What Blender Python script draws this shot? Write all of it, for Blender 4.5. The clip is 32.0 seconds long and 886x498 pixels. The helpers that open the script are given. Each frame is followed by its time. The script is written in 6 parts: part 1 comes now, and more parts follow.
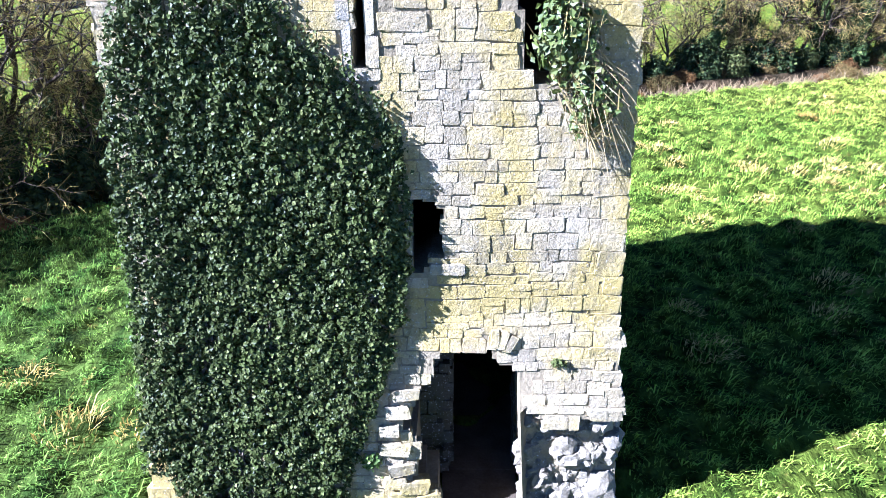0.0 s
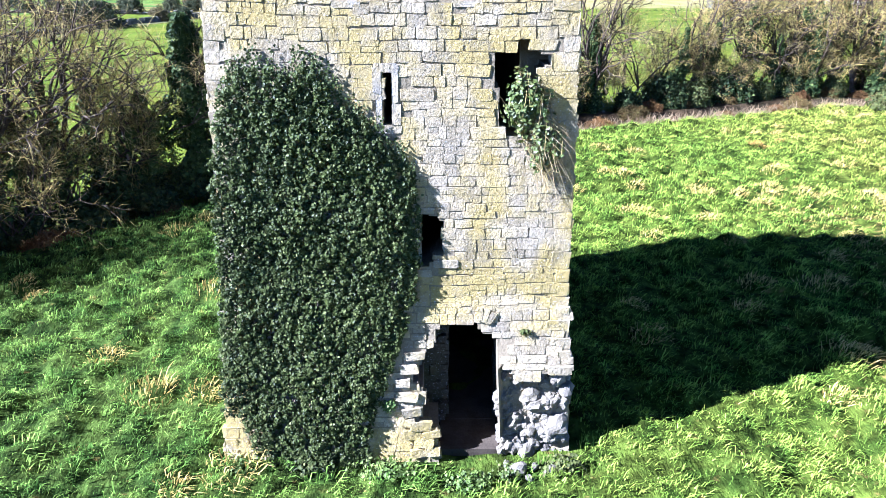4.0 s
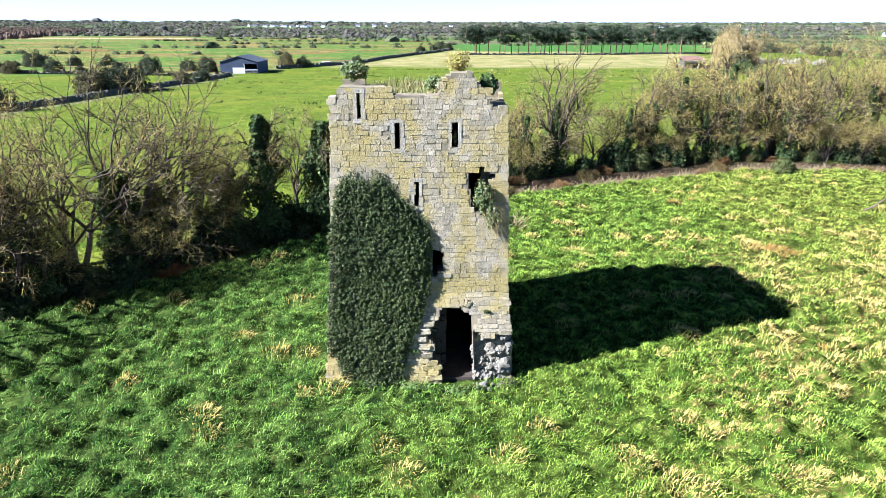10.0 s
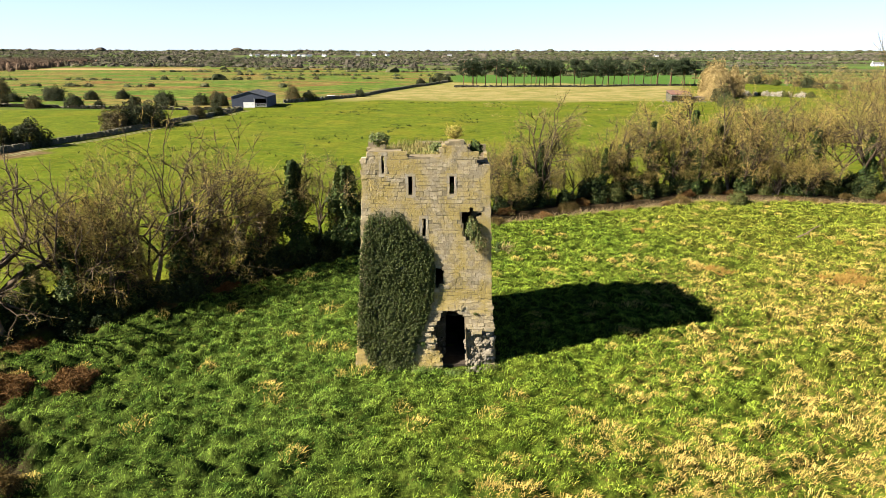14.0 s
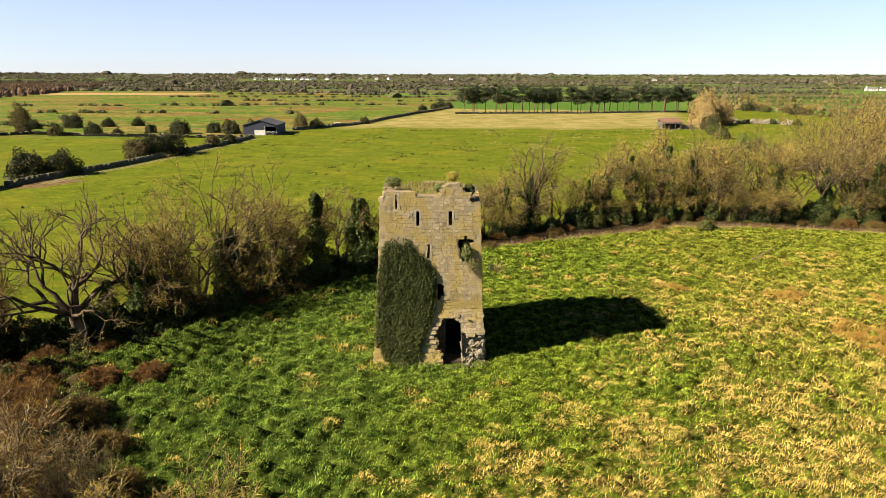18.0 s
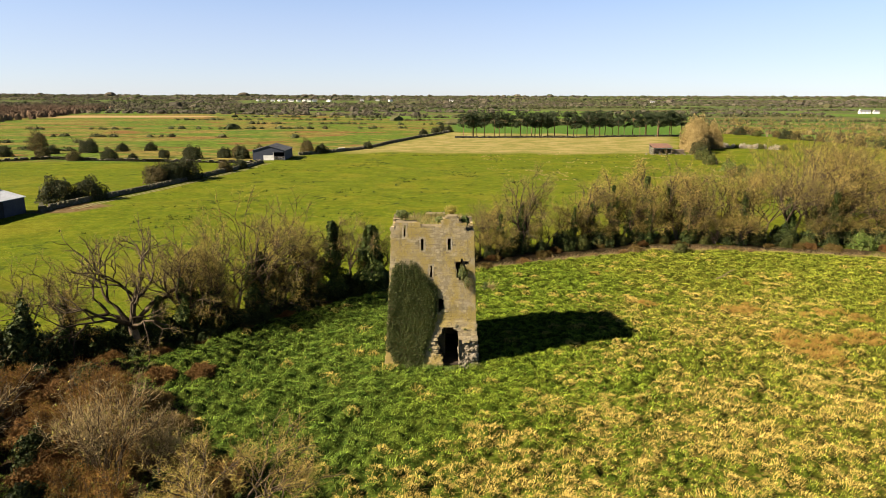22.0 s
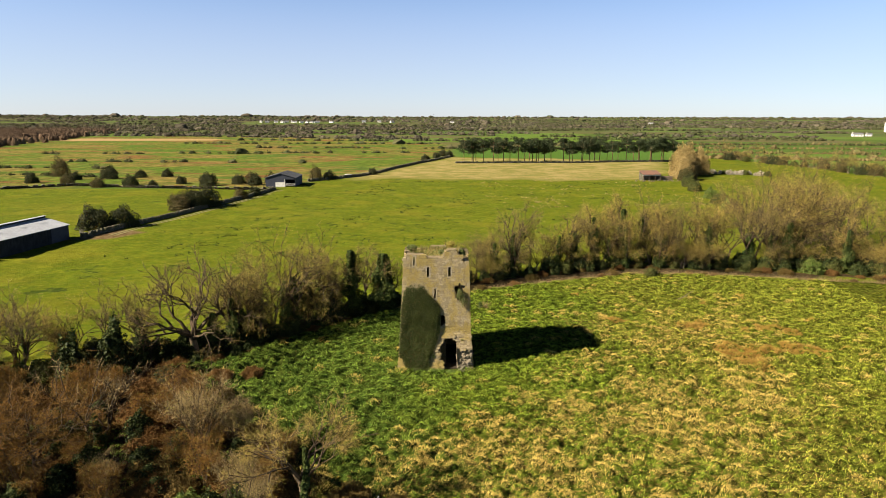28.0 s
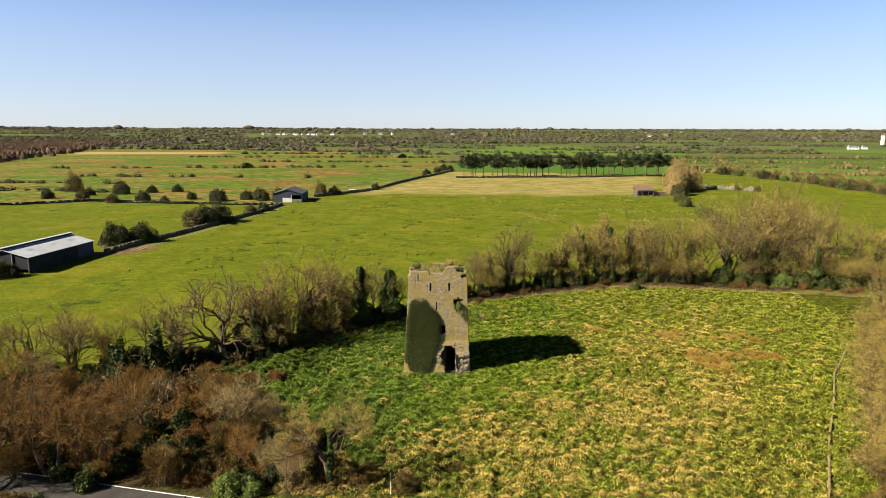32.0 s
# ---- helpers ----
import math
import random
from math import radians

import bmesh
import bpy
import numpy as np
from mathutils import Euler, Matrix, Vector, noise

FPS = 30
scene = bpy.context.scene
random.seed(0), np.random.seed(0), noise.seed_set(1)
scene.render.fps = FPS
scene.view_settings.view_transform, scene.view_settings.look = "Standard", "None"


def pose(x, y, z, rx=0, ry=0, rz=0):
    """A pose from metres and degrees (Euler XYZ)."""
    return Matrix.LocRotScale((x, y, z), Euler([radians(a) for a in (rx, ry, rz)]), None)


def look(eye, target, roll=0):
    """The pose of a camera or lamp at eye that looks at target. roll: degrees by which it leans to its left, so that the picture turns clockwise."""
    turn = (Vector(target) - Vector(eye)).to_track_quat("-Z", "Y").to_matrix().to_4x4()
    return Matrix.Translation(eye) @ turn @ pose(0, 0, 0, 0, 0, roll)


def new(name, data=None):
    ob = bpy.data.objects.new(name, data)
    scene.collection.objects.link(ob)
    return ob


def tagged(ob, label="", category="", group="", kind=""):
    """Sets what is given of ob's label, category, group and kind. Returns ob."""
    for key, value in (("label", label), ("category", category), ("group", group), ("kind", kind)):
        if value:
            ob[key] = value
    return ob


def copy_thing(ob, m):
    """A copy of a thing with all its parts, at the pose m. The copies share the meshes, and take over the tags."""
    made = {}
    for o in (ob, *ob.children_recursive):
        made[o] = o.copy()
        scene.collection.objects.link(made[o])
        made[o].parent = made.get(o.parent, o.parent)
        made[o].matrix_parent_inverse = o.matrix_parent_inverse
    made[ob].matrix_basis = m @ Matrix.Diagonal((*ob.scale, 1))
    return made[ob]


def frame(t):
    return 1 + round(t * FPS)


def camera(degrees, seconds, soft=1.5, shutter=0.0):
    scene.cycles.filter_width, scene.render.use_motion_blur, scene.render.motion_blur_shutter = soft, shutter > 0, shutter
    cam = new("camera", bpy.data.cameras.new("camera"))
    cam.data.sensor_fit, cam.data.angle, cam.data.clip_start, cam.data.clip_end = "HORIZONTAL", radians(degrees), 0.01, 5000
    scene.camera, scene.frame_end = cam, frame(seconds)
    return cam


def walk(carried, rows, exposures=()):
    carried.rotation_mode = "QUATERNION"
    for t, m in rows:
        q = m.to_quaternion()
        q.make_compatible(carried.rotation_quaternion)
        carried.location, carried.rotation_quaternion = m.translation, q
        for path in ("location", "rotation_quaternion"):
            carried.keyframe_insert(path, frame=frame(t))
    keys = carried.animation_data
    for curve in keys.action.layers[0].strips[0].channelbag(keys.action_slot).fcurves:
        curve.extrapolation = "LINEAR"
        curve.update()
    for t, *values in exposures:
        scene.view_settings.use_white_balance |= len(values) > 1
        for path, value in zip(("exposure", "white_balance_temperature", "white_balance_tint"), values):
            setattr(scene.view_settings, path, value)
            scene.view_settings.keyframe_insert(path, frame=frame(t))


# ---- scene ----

# ---- camera and its flight ----
cam = camera(67.6, 32.0, 0.5)
PATH = [
    (0, (1.413, -10.756, 10.424), (1.376, -8.932, 9.604), -0.5),
    (3, (1.209, -13.944, 11.397), (1.207, -12.099, 10.623), 0.0),
    (6, (1.057, -19.514, 13.62), (1.069, -17.66, 12.869), 0.2),
    (9, (0.851, -27.921, 16.187), (0.873, -26.036, 15.518), 0.2),
    (14, (0.553, -42.145, 20.374), (0.58, -40.228, 19.805), 0.1),
    (17, (0.493, -50.381, 22.701), (0.516, -48.451, 22.178), 0.2),
    (19, (0.423, -55.969, 24.276), (0.447, -54.031, 23.785), 0.1),
    (23, (0.307, -67.014, 27.274), (0.329, -65.063, 26.836), 0.2),
    (25, (0.212, -72.525, 28.934), (0.233, -70.569, 28.514), 0.2),
    (28, (0.07, -80.544, 31.162), (0.09, -78.582, 30.77), 0.2),
    (32, (-0.039, -91.564, 34.354), (-0.021, -89.597, 33.995), 0.2),
]
EXPOSURES = [(0, 3.15, 4250, 27), (7, 2.9, 4300, 26), (10, 2.6, 4500, 19), (13, 2.2, 5500, 14), (19, 1.85, 6550, 16), (25, 1.7, 6550, 15), (32, 1.66, 6350, 14)]
walk(cam, [(t, look(e, g, r)) for t, e, g, r in PATH], EXPOSURES)

# ---- daylight ----
TO_SUN = Vector((-1.39, -0.45, 1.0)).normalized()
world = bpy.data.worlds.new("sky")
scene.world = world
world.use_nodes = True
wn = world.node_tree.nodes
sky = wn.new("ShaderNodeTexSky")
sky.sky_type = "NISHITA"
sky.sun_disc = False
sky.sun_elevation = math.asin(TO_SUN.z)
sky.sun_rotation = math.atan2(TO_SUN.x, TO_SUN.y)
sky.air_density, sky.dust_density, sky.ozone_density = 0.8, 0.15, 4.0
tone = wn.new("ShaderNodeVectorMath")
tone.operation = "MULTIPLY"
tone.inputs[1].default_value = (0.89, 0.985, 1.02)
world.node_tree.links.new(sky.outputs[0], tone.inputs[0])
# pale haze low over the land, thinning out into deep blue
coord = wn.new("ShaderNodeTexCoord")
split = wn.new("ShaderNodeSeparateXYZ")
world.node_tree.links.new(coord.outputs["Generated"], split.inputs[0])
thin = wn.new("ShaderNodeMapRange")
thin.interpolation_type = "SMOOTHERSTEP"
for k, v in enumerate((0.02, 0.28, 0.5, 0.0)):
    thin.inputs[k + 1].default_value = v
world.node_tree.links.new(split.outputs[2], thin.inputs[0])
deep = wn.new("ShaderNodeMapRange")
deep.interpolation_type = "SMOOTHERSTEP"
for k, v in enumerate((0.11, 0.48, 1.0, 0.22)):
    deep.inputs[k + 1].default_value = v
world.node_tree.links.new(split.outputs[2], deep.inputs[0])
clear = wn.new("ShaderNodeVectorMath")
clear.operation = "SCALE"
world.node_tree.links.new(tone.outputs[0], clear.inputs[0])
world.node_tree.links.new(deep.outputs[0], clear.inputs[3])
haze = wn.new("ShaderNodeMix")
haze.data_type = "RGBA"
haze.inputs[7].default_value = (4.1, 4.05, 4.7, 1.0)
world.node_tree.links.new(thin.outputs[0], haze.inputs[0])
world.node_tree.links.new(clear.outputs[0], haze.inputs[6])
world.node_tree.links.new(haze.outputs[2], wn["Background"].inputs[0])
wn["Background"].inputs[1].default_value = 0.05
sun_data = bpy.data.lights.new("sun", "SUN")
sun_data.energy, sun_data.angle, sun_data.color = 5.0, radians(0.53), (1.0, 0.87, 0.66)
sun = new("sun", sun_data)
sun.matrix_world = look(TO_SUN * 300, (0, 0, 0))


# ---- material helpers ----
class Nodes:
    """A small builder for node materials."""

    def __init__(self, name):
        self.mat = bpy.data.materials.new(name)
        self.mat.use_nodes = True
        self.tree = self.mat.node_tree
        self.bsdf = self.tree.nodes["Principled BSDF"]

    def node(self, kind, *links, operation="", use_clamp=False, interpolation_type="", data_type="", blend_type=""):
        n = self.tree.nodes.new(kind)
        if operation:
            n.operation = operation
        if use_clamp:
            n.use_clamp = True
        if interpolation_type:
            n.interpolation_type = interpolation_type
        if data_type:
            n.data_type = data_type
        if blend_type:
            n.blend_type = blend_type
        for i, v in enumerate(links):
            self.put(n.inputs[i], v)
        return n

    def put(self, socket, v):
        if v is None:
            return
        if isinstance(v, bpy.types.NodeSocket):
            self.tree.links.new(v, socket)
        else:
            socket.default_value = v

    def pos(self):
        return self.node("ShaderNodeNewGeometry").outputs["Position"]

    def island(self):
        return self.node("ShaderNodeNewGeometry").outputs["Random Per Island"]

    def rand(self):
        return self.node("ShaderNodeObjectInfo").outputs["Random"]

    def obj(self):
        return self.node("ShaderNodeTexCoord").outputs["Object"]

    def noise(self, vec, scale, detail=4.0, rough=0.55, stretch=None):
        if stretch:
            vec = self.node("ShaderNodeVectorMath", vec, stretch, operation="MULTIPLY").outputs[0]
        n = self.node("ShaderNodeTexNoise")
        self.put(n.inputs["Vector"], vec)
        n.inputs["Scale"].default_value, n.inputs["Detail"].default_value, n.inputs["Roughness"].default_value = scale, detail, rough
        return n.outputs[0]

    def math(self, op, a, b=0.0, clamp=False):
        return self.node("ShaderNodeMath", a, b, operation=op, use_clamp=clamp).outputs[0]

    def ramp(self, v, lo, hi, a=0.0, b=1.0):
        return self.node("ShaderNodeMapRange", v, lo, hi, a, b, interpolation_type="SMOOTHSTEP").outputs[0]

    def mix(self, f, a, b, mode="MIX"):
        n = self.node("ShaderNodeMix", data_type="RGBA", blend_type=mode)
        self.put(n.inputs[0], f)
        self.put(n.inputs[6], (*a, 1) if isinstance(a, tuple) else a)
        self.put(n.inputs[7], (*b, 1) if isinstance(b, tuple) else b)
        return n.outputs[2]

    def tint(self, col, v, lo, hi):
        """col times a brightness that follows v between lo and hi."""
        return self.node("ShaderNodeVectorMath", col, self.node("ShaderNodeMapRange", v, 0.0, 1.0, lo, hi).outputs[0], operation="MULTIPLY").outputs[0]

    def bump(self, h, strength=0.5, dist=0.02):
        n = self.node("ShaderNodeBump")
        n.inputs["Strength"].default_value, n.inputs["Distance"].default_value = strength, dist
        self.put(n.inputs["Height"], h)
        self.put(self.bsdf.inputs["Normal"], n.outputs[0])

    def done(self, col, rough=0.9, spec=0.3, metal=0.0):
        self.put(self.bsdf.inputs["Base Color"], (*col, 1) if isinstance(col, tuple) else col)
        self.put(self.bsdf.inputs["Roughness"], rough)
        self.bsdf.inputs["Specular IOR Level"].default_value = spec
        self.bsdf.inputs["Metallic"].default_value = metal
        return self.mat

    def halfplanes(self, p, pts):
        """Signed distance inside a convex region whose border runs through pts, the region on the left of the way."""
        d = None
        for (ax, ay), (bx, by) in zip(pts, pts[1:]):
            l = math.hypot(bx - ax, by - ay)
            nx, ny = -(by - ay) / l, (bx - ax) / l
            dot = self.node("ShaderNodeVectorMath", p, (nx, ny, 0.0), operation="DOT_PRODUCT").outputs["Value"]
            e = self.math("ADD", dot, -(nx * ax + ny * ay))
            d = e if d is None else self.math("MINIMUM", d, e)
        return d


def simple(name, a, b, scale=3.0, rough=0.85, spec=0.3, bump=0.3, dist=0.02, metal=0.0, fine=None):
    m = Nodes(name)
    p = m.obj()
    n1, n2 = m.noise(p, scale), m.noise(p, fine or scale * 9)
    col = m.mix(m.ramp(n1, 0.3, 0.7), a, b)
    col = m.tint(col, n2, 0.6, 1.4)
    m.bump(n2, bump, dist)
    return m.done(col, rough, spec, metal)


def leafy(name, a, b, c, scale=0.5, rough=0.5, spec=0.4, through_light=0.25):
    """Leaves, twigs and blades: colour by place and by the single leaf."""
    m = Nodes(name)
    r = m.island()
    col = m.mix(m.ramp(m.noise(m.pos(), scale, 3), 0.35, 0.65), a, b)
    col = m.mix(m.ramp(r, 0.72, 1.0), col, c)
    col = m.tint(col, m.math("FRACT", m.math("MULTIPLY", r, 7.3)), 0.46, 0.98)
    m.done(col, rough, spec)
    if through_light:
        tr = m.node("ShaderNodeBsdfTranslucent", col)
        mixed = m.node("ShaderNodeMixShader", through_light, m.bsdf.outputs[0], tr.outputs[0])
        m.tree.links.new(mixed.outputs[0], m.tree.nodes["Material Output"].inputs[0])
    return m.mat


# ---- mesh helpers ----
class Bag:
    """Collects vertices and faces, then makes one mesh."""

    def __init__(self):
        self.v, self.f, self.n = [], [], 0

    def add(self, verts, faces):
        verts = np.asarray(verts, float).reshape(-1, 3)
        self.v.append(verts)
        for f in faces:
            self.f.append(tuple(i + self.n for i in f))
        self.n += len(verts)

    def add_many(self, verts, faces):
        """verts (k, m, 3): k pieces of m vertices that share one list of faces."""
        k, m, _ = verts.shape
        self.v.append(verts.reshape(-1, 3))
        base = np.arange(k) * m + self.n
        for f in faces:
            self.f.extend(map(tuple, (base[:, None] + np.asarray(f)[None, :]).tolist()))
        self.n += k * m

    def mesh(self, name, mat, smooth=False):
        me = bpy.data.meshes.new(name)
        if self.n:
            me.from_pydata(np.concatenate(self.v).tolist(), [], self.f)
        me.materials.append(mat)
        if smooth:
            me.polygons.foreach_set("use_smooth", [True] * len(me.polygons))
        me.update()
        return me


def thing(name, label, category, group="", at=(0, 0, 0), turn=0.0, kind=""):
    ob = new(name)
    ob.empty_display_size = 0.2
    ob.matrix_basis = pose(*at, 0, 0, turn)
    return tagged(ob, label, category, group, kind)


def part(name, made, mat, parent, label="", smooth=False, kind=""):
    me = made.mesh(name, mat, smooth) if isinstance(made, Bag) else made
    ob = new(name, me)
    ob.parent = parent
    if label:
        ob["label"] = label
    if kind:
        ob["kind"] = kind
    return ob


def structure(name, bag, mat, label, category, smooth=False, kind="structure"):
    return tagged(new(name, bag.mesh(name, mat, smooth)), label, category, kind=kind)


BOX = [(0, 3, 2, 1), (4, 5, 6, 7), (0, 1, 5, 4), (1, 2, 6, 5), (2, 3, 7, 6), (3, 0, 4, 7)]


def box(bag, x0, y0, z0, x1, y1, z1):
    bag.add([(x0, y0, z0), (x1, y0, z0), (x1, y1, z0), (x0, y1, z0), (x0, y0, z1), (x1, y0, z1), (x1, y1, z1), (x0, y1, z1)], BOX)


def slab_box(bag, m, sx, sy, sz):
    """A box of that size, centred, moved by the matrix m."""
    c = [m @ Vector((sx * a, sy * b, sz * c)) for c in (-0.5, 0.5) for a, b in ((-0.5, -0.5), (0.5, -0.5), (0.5, 0.5), (-0.5, 0.5))]
    bag.add([tuple(v) for v in c], BOX)


def tube(bag, pts, radii, sides=6, cap=True):
    """A tapered tube along pts."""
    pts = [Vector(p) for p in pts]
    rings = []
    for i, p in enumerate(pts):
        d = (pts[min(i + 1, len(pts) - 1)] - pts[max(i - 1, 0)]).normalized()
        a = d.orthogonal().normalized()
        b = d.cross(a)
        rings += [p + (a * math.cos(k * math.tau / sides) + b * math.sin(k * math.tau / sides)) * radii[i] for k in range(sides)]
    faces = []
    for i in range(len(pts) - 1):
        for k in range(sides):
            k2 = (k + 1) % sides
            faces.append((i * sides + k, i * sides + k2, (i + 1) * sides + k2, (i + 1) * sides + k))
    if cap:
        faces.append(tuple(range((len(pts) - 1) * sides, len(pts) * sides)))
    bag.add([tuple(v) for v in rings], faces)


def rand_dirs(rng, n):
    v = rng.normal(size=(n, 3))
    return v / np.linalg.norm(v, axis=1, keepdims=True)


def leaves(bag, rng, centres, size, face_dir=None, spread=1.0, shape="leaf"):
    """One folded leaf of six vertices at every centre; face_dir is the way most of them face."""
    n = len(centres)
    if n == 0:
        return
    nor = rand_dirs(rng, n)
    if face_dir is not None:
        nor = nor * spread + np.asarray(face_dir)
        nor /= np.linalg.norm(nor, axis=1, keepdims=True)
    t = np.cross(nor, rand_dirs(rng, n))
    t /= np.linalg.norm(t, axis=1, keepdims=True) + 1e-9
    b = np.cross(nor, t)
    s = (size * rng.uniform(0.6, 1.35, n))[:, None]
    c = np.asarray(centres)
    v = np.stack([c - t * s * 0.55, c - b * s * 0.5 + nor * s * 0.14, c + t * s * 0.65, c + b * s * 0.5 + nor * s * 0.14], axis=1)
    bag.add_many(v, [(0, 1, 2), (0, 2, 3)])


def ribbons(bag, a, b, w):
    """Thin flat twigs from a to b, w wide, tapering."""
    d = b - a
    side = np.cross(d, rand_dirs(RNG, len(a)))
    side /= np.linalg.norm(side, axis=1, keepdims=True) + 1e-9
    w = np.broadcast_to(np.asarray(w, float), (len(a),))[:, None]
    v = np.stack([a - side * w / 2, a + side * w / 2, b + side * w * 0.15, b - side * w * 0.15], axis=1)
    bag.add_many(v, [(0, 1, 2, 3)])


RNG = np.random.default_rng(5)


def fbm(x, y, scale, seed=0.0):
    return noise.noise((x * scale + seed, y * scale - seed, seed * 1.7))


# ---- the ground ----
DITCH = [(-90, -26), (-60, -17), (-46, -8), (-36, 0.5), (-28, 4), (-21.5, 13), (-16.5, 19), (-8, 26.5), (0, 34), (7, 39.2), (14.5, 43), (26, 47.5), (39, 52), (51, 51), (72, 47.5), (89, 44.5), (150, 35), (260, 18)]
FIELD_EDGE = [(260, 14), (51, 48.8), (39, 50), (7, 37), (-21.5, 11), (-60, -24)]


def ditch_distance(x, y):
    best = 1e9
    for (ax, ay), (bx, by) in zip(DITCH, DITCH[1:]):
        dx, dy = bx - ax, by - ay
        t = np.clip(((x - ax) * dx + (y - ay) * dy) / (dx * dx + dy * dy), 0, 1)
        best = np.minimum(best, np.hypot(x - ax - t * dx, y - ay - t * dy))
    return best


def ground_z(x, y):
    """Height of the ground, without the small hummocks."""
    x, y = np.asarray(x, float), np.asarray(y, float)
    z = -0.45 * np.exp(-(x * x + (y - 3) ** 2) / 300.0)
    z = z - 1.3 * np.exp(-(ditch_distance(x, y) / 1.5) ** 4)
    far = np.clip((np.hypot(x, y) - 1300) / 3200, 0, 1)
    return z + 28 * far ** 1.8 + 0.25 * np.sin(x * 0.07 + 1) * np.sin(y * 0.09)


CELL = 1.2


def cell(i, j):
    """The grass tussock of a cell of the field: its centre, radius and height."""
    def h(a, b, c):
        v = np.sin(i * a + j * b + c) * 43758.5453
        return v - np.floor(v)
    cx, cy = (i + 0.12 + 0.76 * h(12.99, 78.23, 1.0)) * CELL, (j + 0.12 + 0.76 * h(39.35, 11.14, 5.0)) * CELL
    r = 0.42 + 0.42 * h(73.16, 52.24, 2.0)
    far = np.clip((np.hypot(cx, (cy - 3) * 0.9) - 7.0) / 14.0, 0.0, 1.0)
    far = far * np.clip((24 - cy) / 22, 0.35, 1.0)
    return cx, cy, r, (0.15 + 0.58 * h(26.65, 94.67, 3.0) ** 1.3) * (0.45 + 0.55 * far)


def mounds(x, y):
    """Height of the tussock mounds at x, y."""
    x, y = np.asarray(x, float), np.asarray(y, float)
    i0, j0 = np.floor(x / CELL), np.floor(y / CELL)
    z = np.zeros_like(x)
    for di in (-1, 0, 1):
        for dj in (-1, 0, 1):
            cx, cy, r, h = cell(i0 + di, j0 + dj)
            d = np.clip(1 - ((x - cx) ** 2 + (y - cy) ** 2) / (r * r), 0, 1)
            z = np.maximum(z, h * d ** 0.75)
    return z


def in_castle_field(x, y):
    """0 outside, 1 inside the field, soft at its border."""
    inside_by = np.interp(x, [p[0] for p in DITCH], [p[1] for p in DITCH]) - 2.0 - y
    road_by = y + 0.225 * x + 36.5
    return np.clip(np.minimum(inside_by, road_by) / 1.5, 0, 1)


def axis(fine0, fine1, step, reach, grow):
    a = list(np.arange(fine0, fine1 + step / 2, step))
    s = step
    while a[-1] < reach:
        s *= grow
        a.append(a[-1] + s)
    s = step
    while a[0] > -reach:
        s *= grow
        a.insert(0, a[0] - s)
    return np.array(a)


def make_ground(mat):
    xs, ys = axis(-40, 66, 0.25, 4700, 1.12), axis(-38, 54, 0.25, 4700, 1.12)
    X, Y = np.meshgrid(xs, ys)
    Z = ground_z(X, Y)
    near = (np.abs(X) < 90) & (Y > -70) & (Y < 75)
    bumps = np.zeros_like(Z)
    for i, j in np.argwhere(near):
        x, y = X[i, j], Y[i, j]
        h = noise.noise((x * 0.9, y * 0.9, 0.0)) * 0.12 + noise.noise((x * 0.23, y * 0.23, 4.0)) * 0.16
        bumps[i, j] = h * min(1.0, max(0.0, (abs(y + 0.225 * x + 41.0) - 3.0) / 2.0))
    tower_by = np.clip(np.maximum(np.abs(X) - 4.9, np.abs(Y - 4.0) - 5.4) / 0.8, 0, 1)
    Z = Z + bumps + mounds(X, Y) * in_castle_field(X, Y) * tower_by
    nx, ny = len(xs), len(ys)
    v = np.stack([X, Y, Z], -1).reshape(-1, 3)
    a = (np.arange(ny - 1)[:, None] * nx + np.arange(nx - 1)[None, :]).reshape(-1)
    f = np.stack([a, a + 1, a + nx + 1, a + nx], 1)
    me = bpy.data.meshes.new("ground")
    me.from_pydata(v.tolist(), [], f.tolist())
    me.polygons.foreach_set("use_smooth", [True] * len(me.polygons))
    me.materials.append(mat)
    return tagged(new("ground", me), "rough grassy castle field, green pastures and far farmland", "ground", kind="structure")


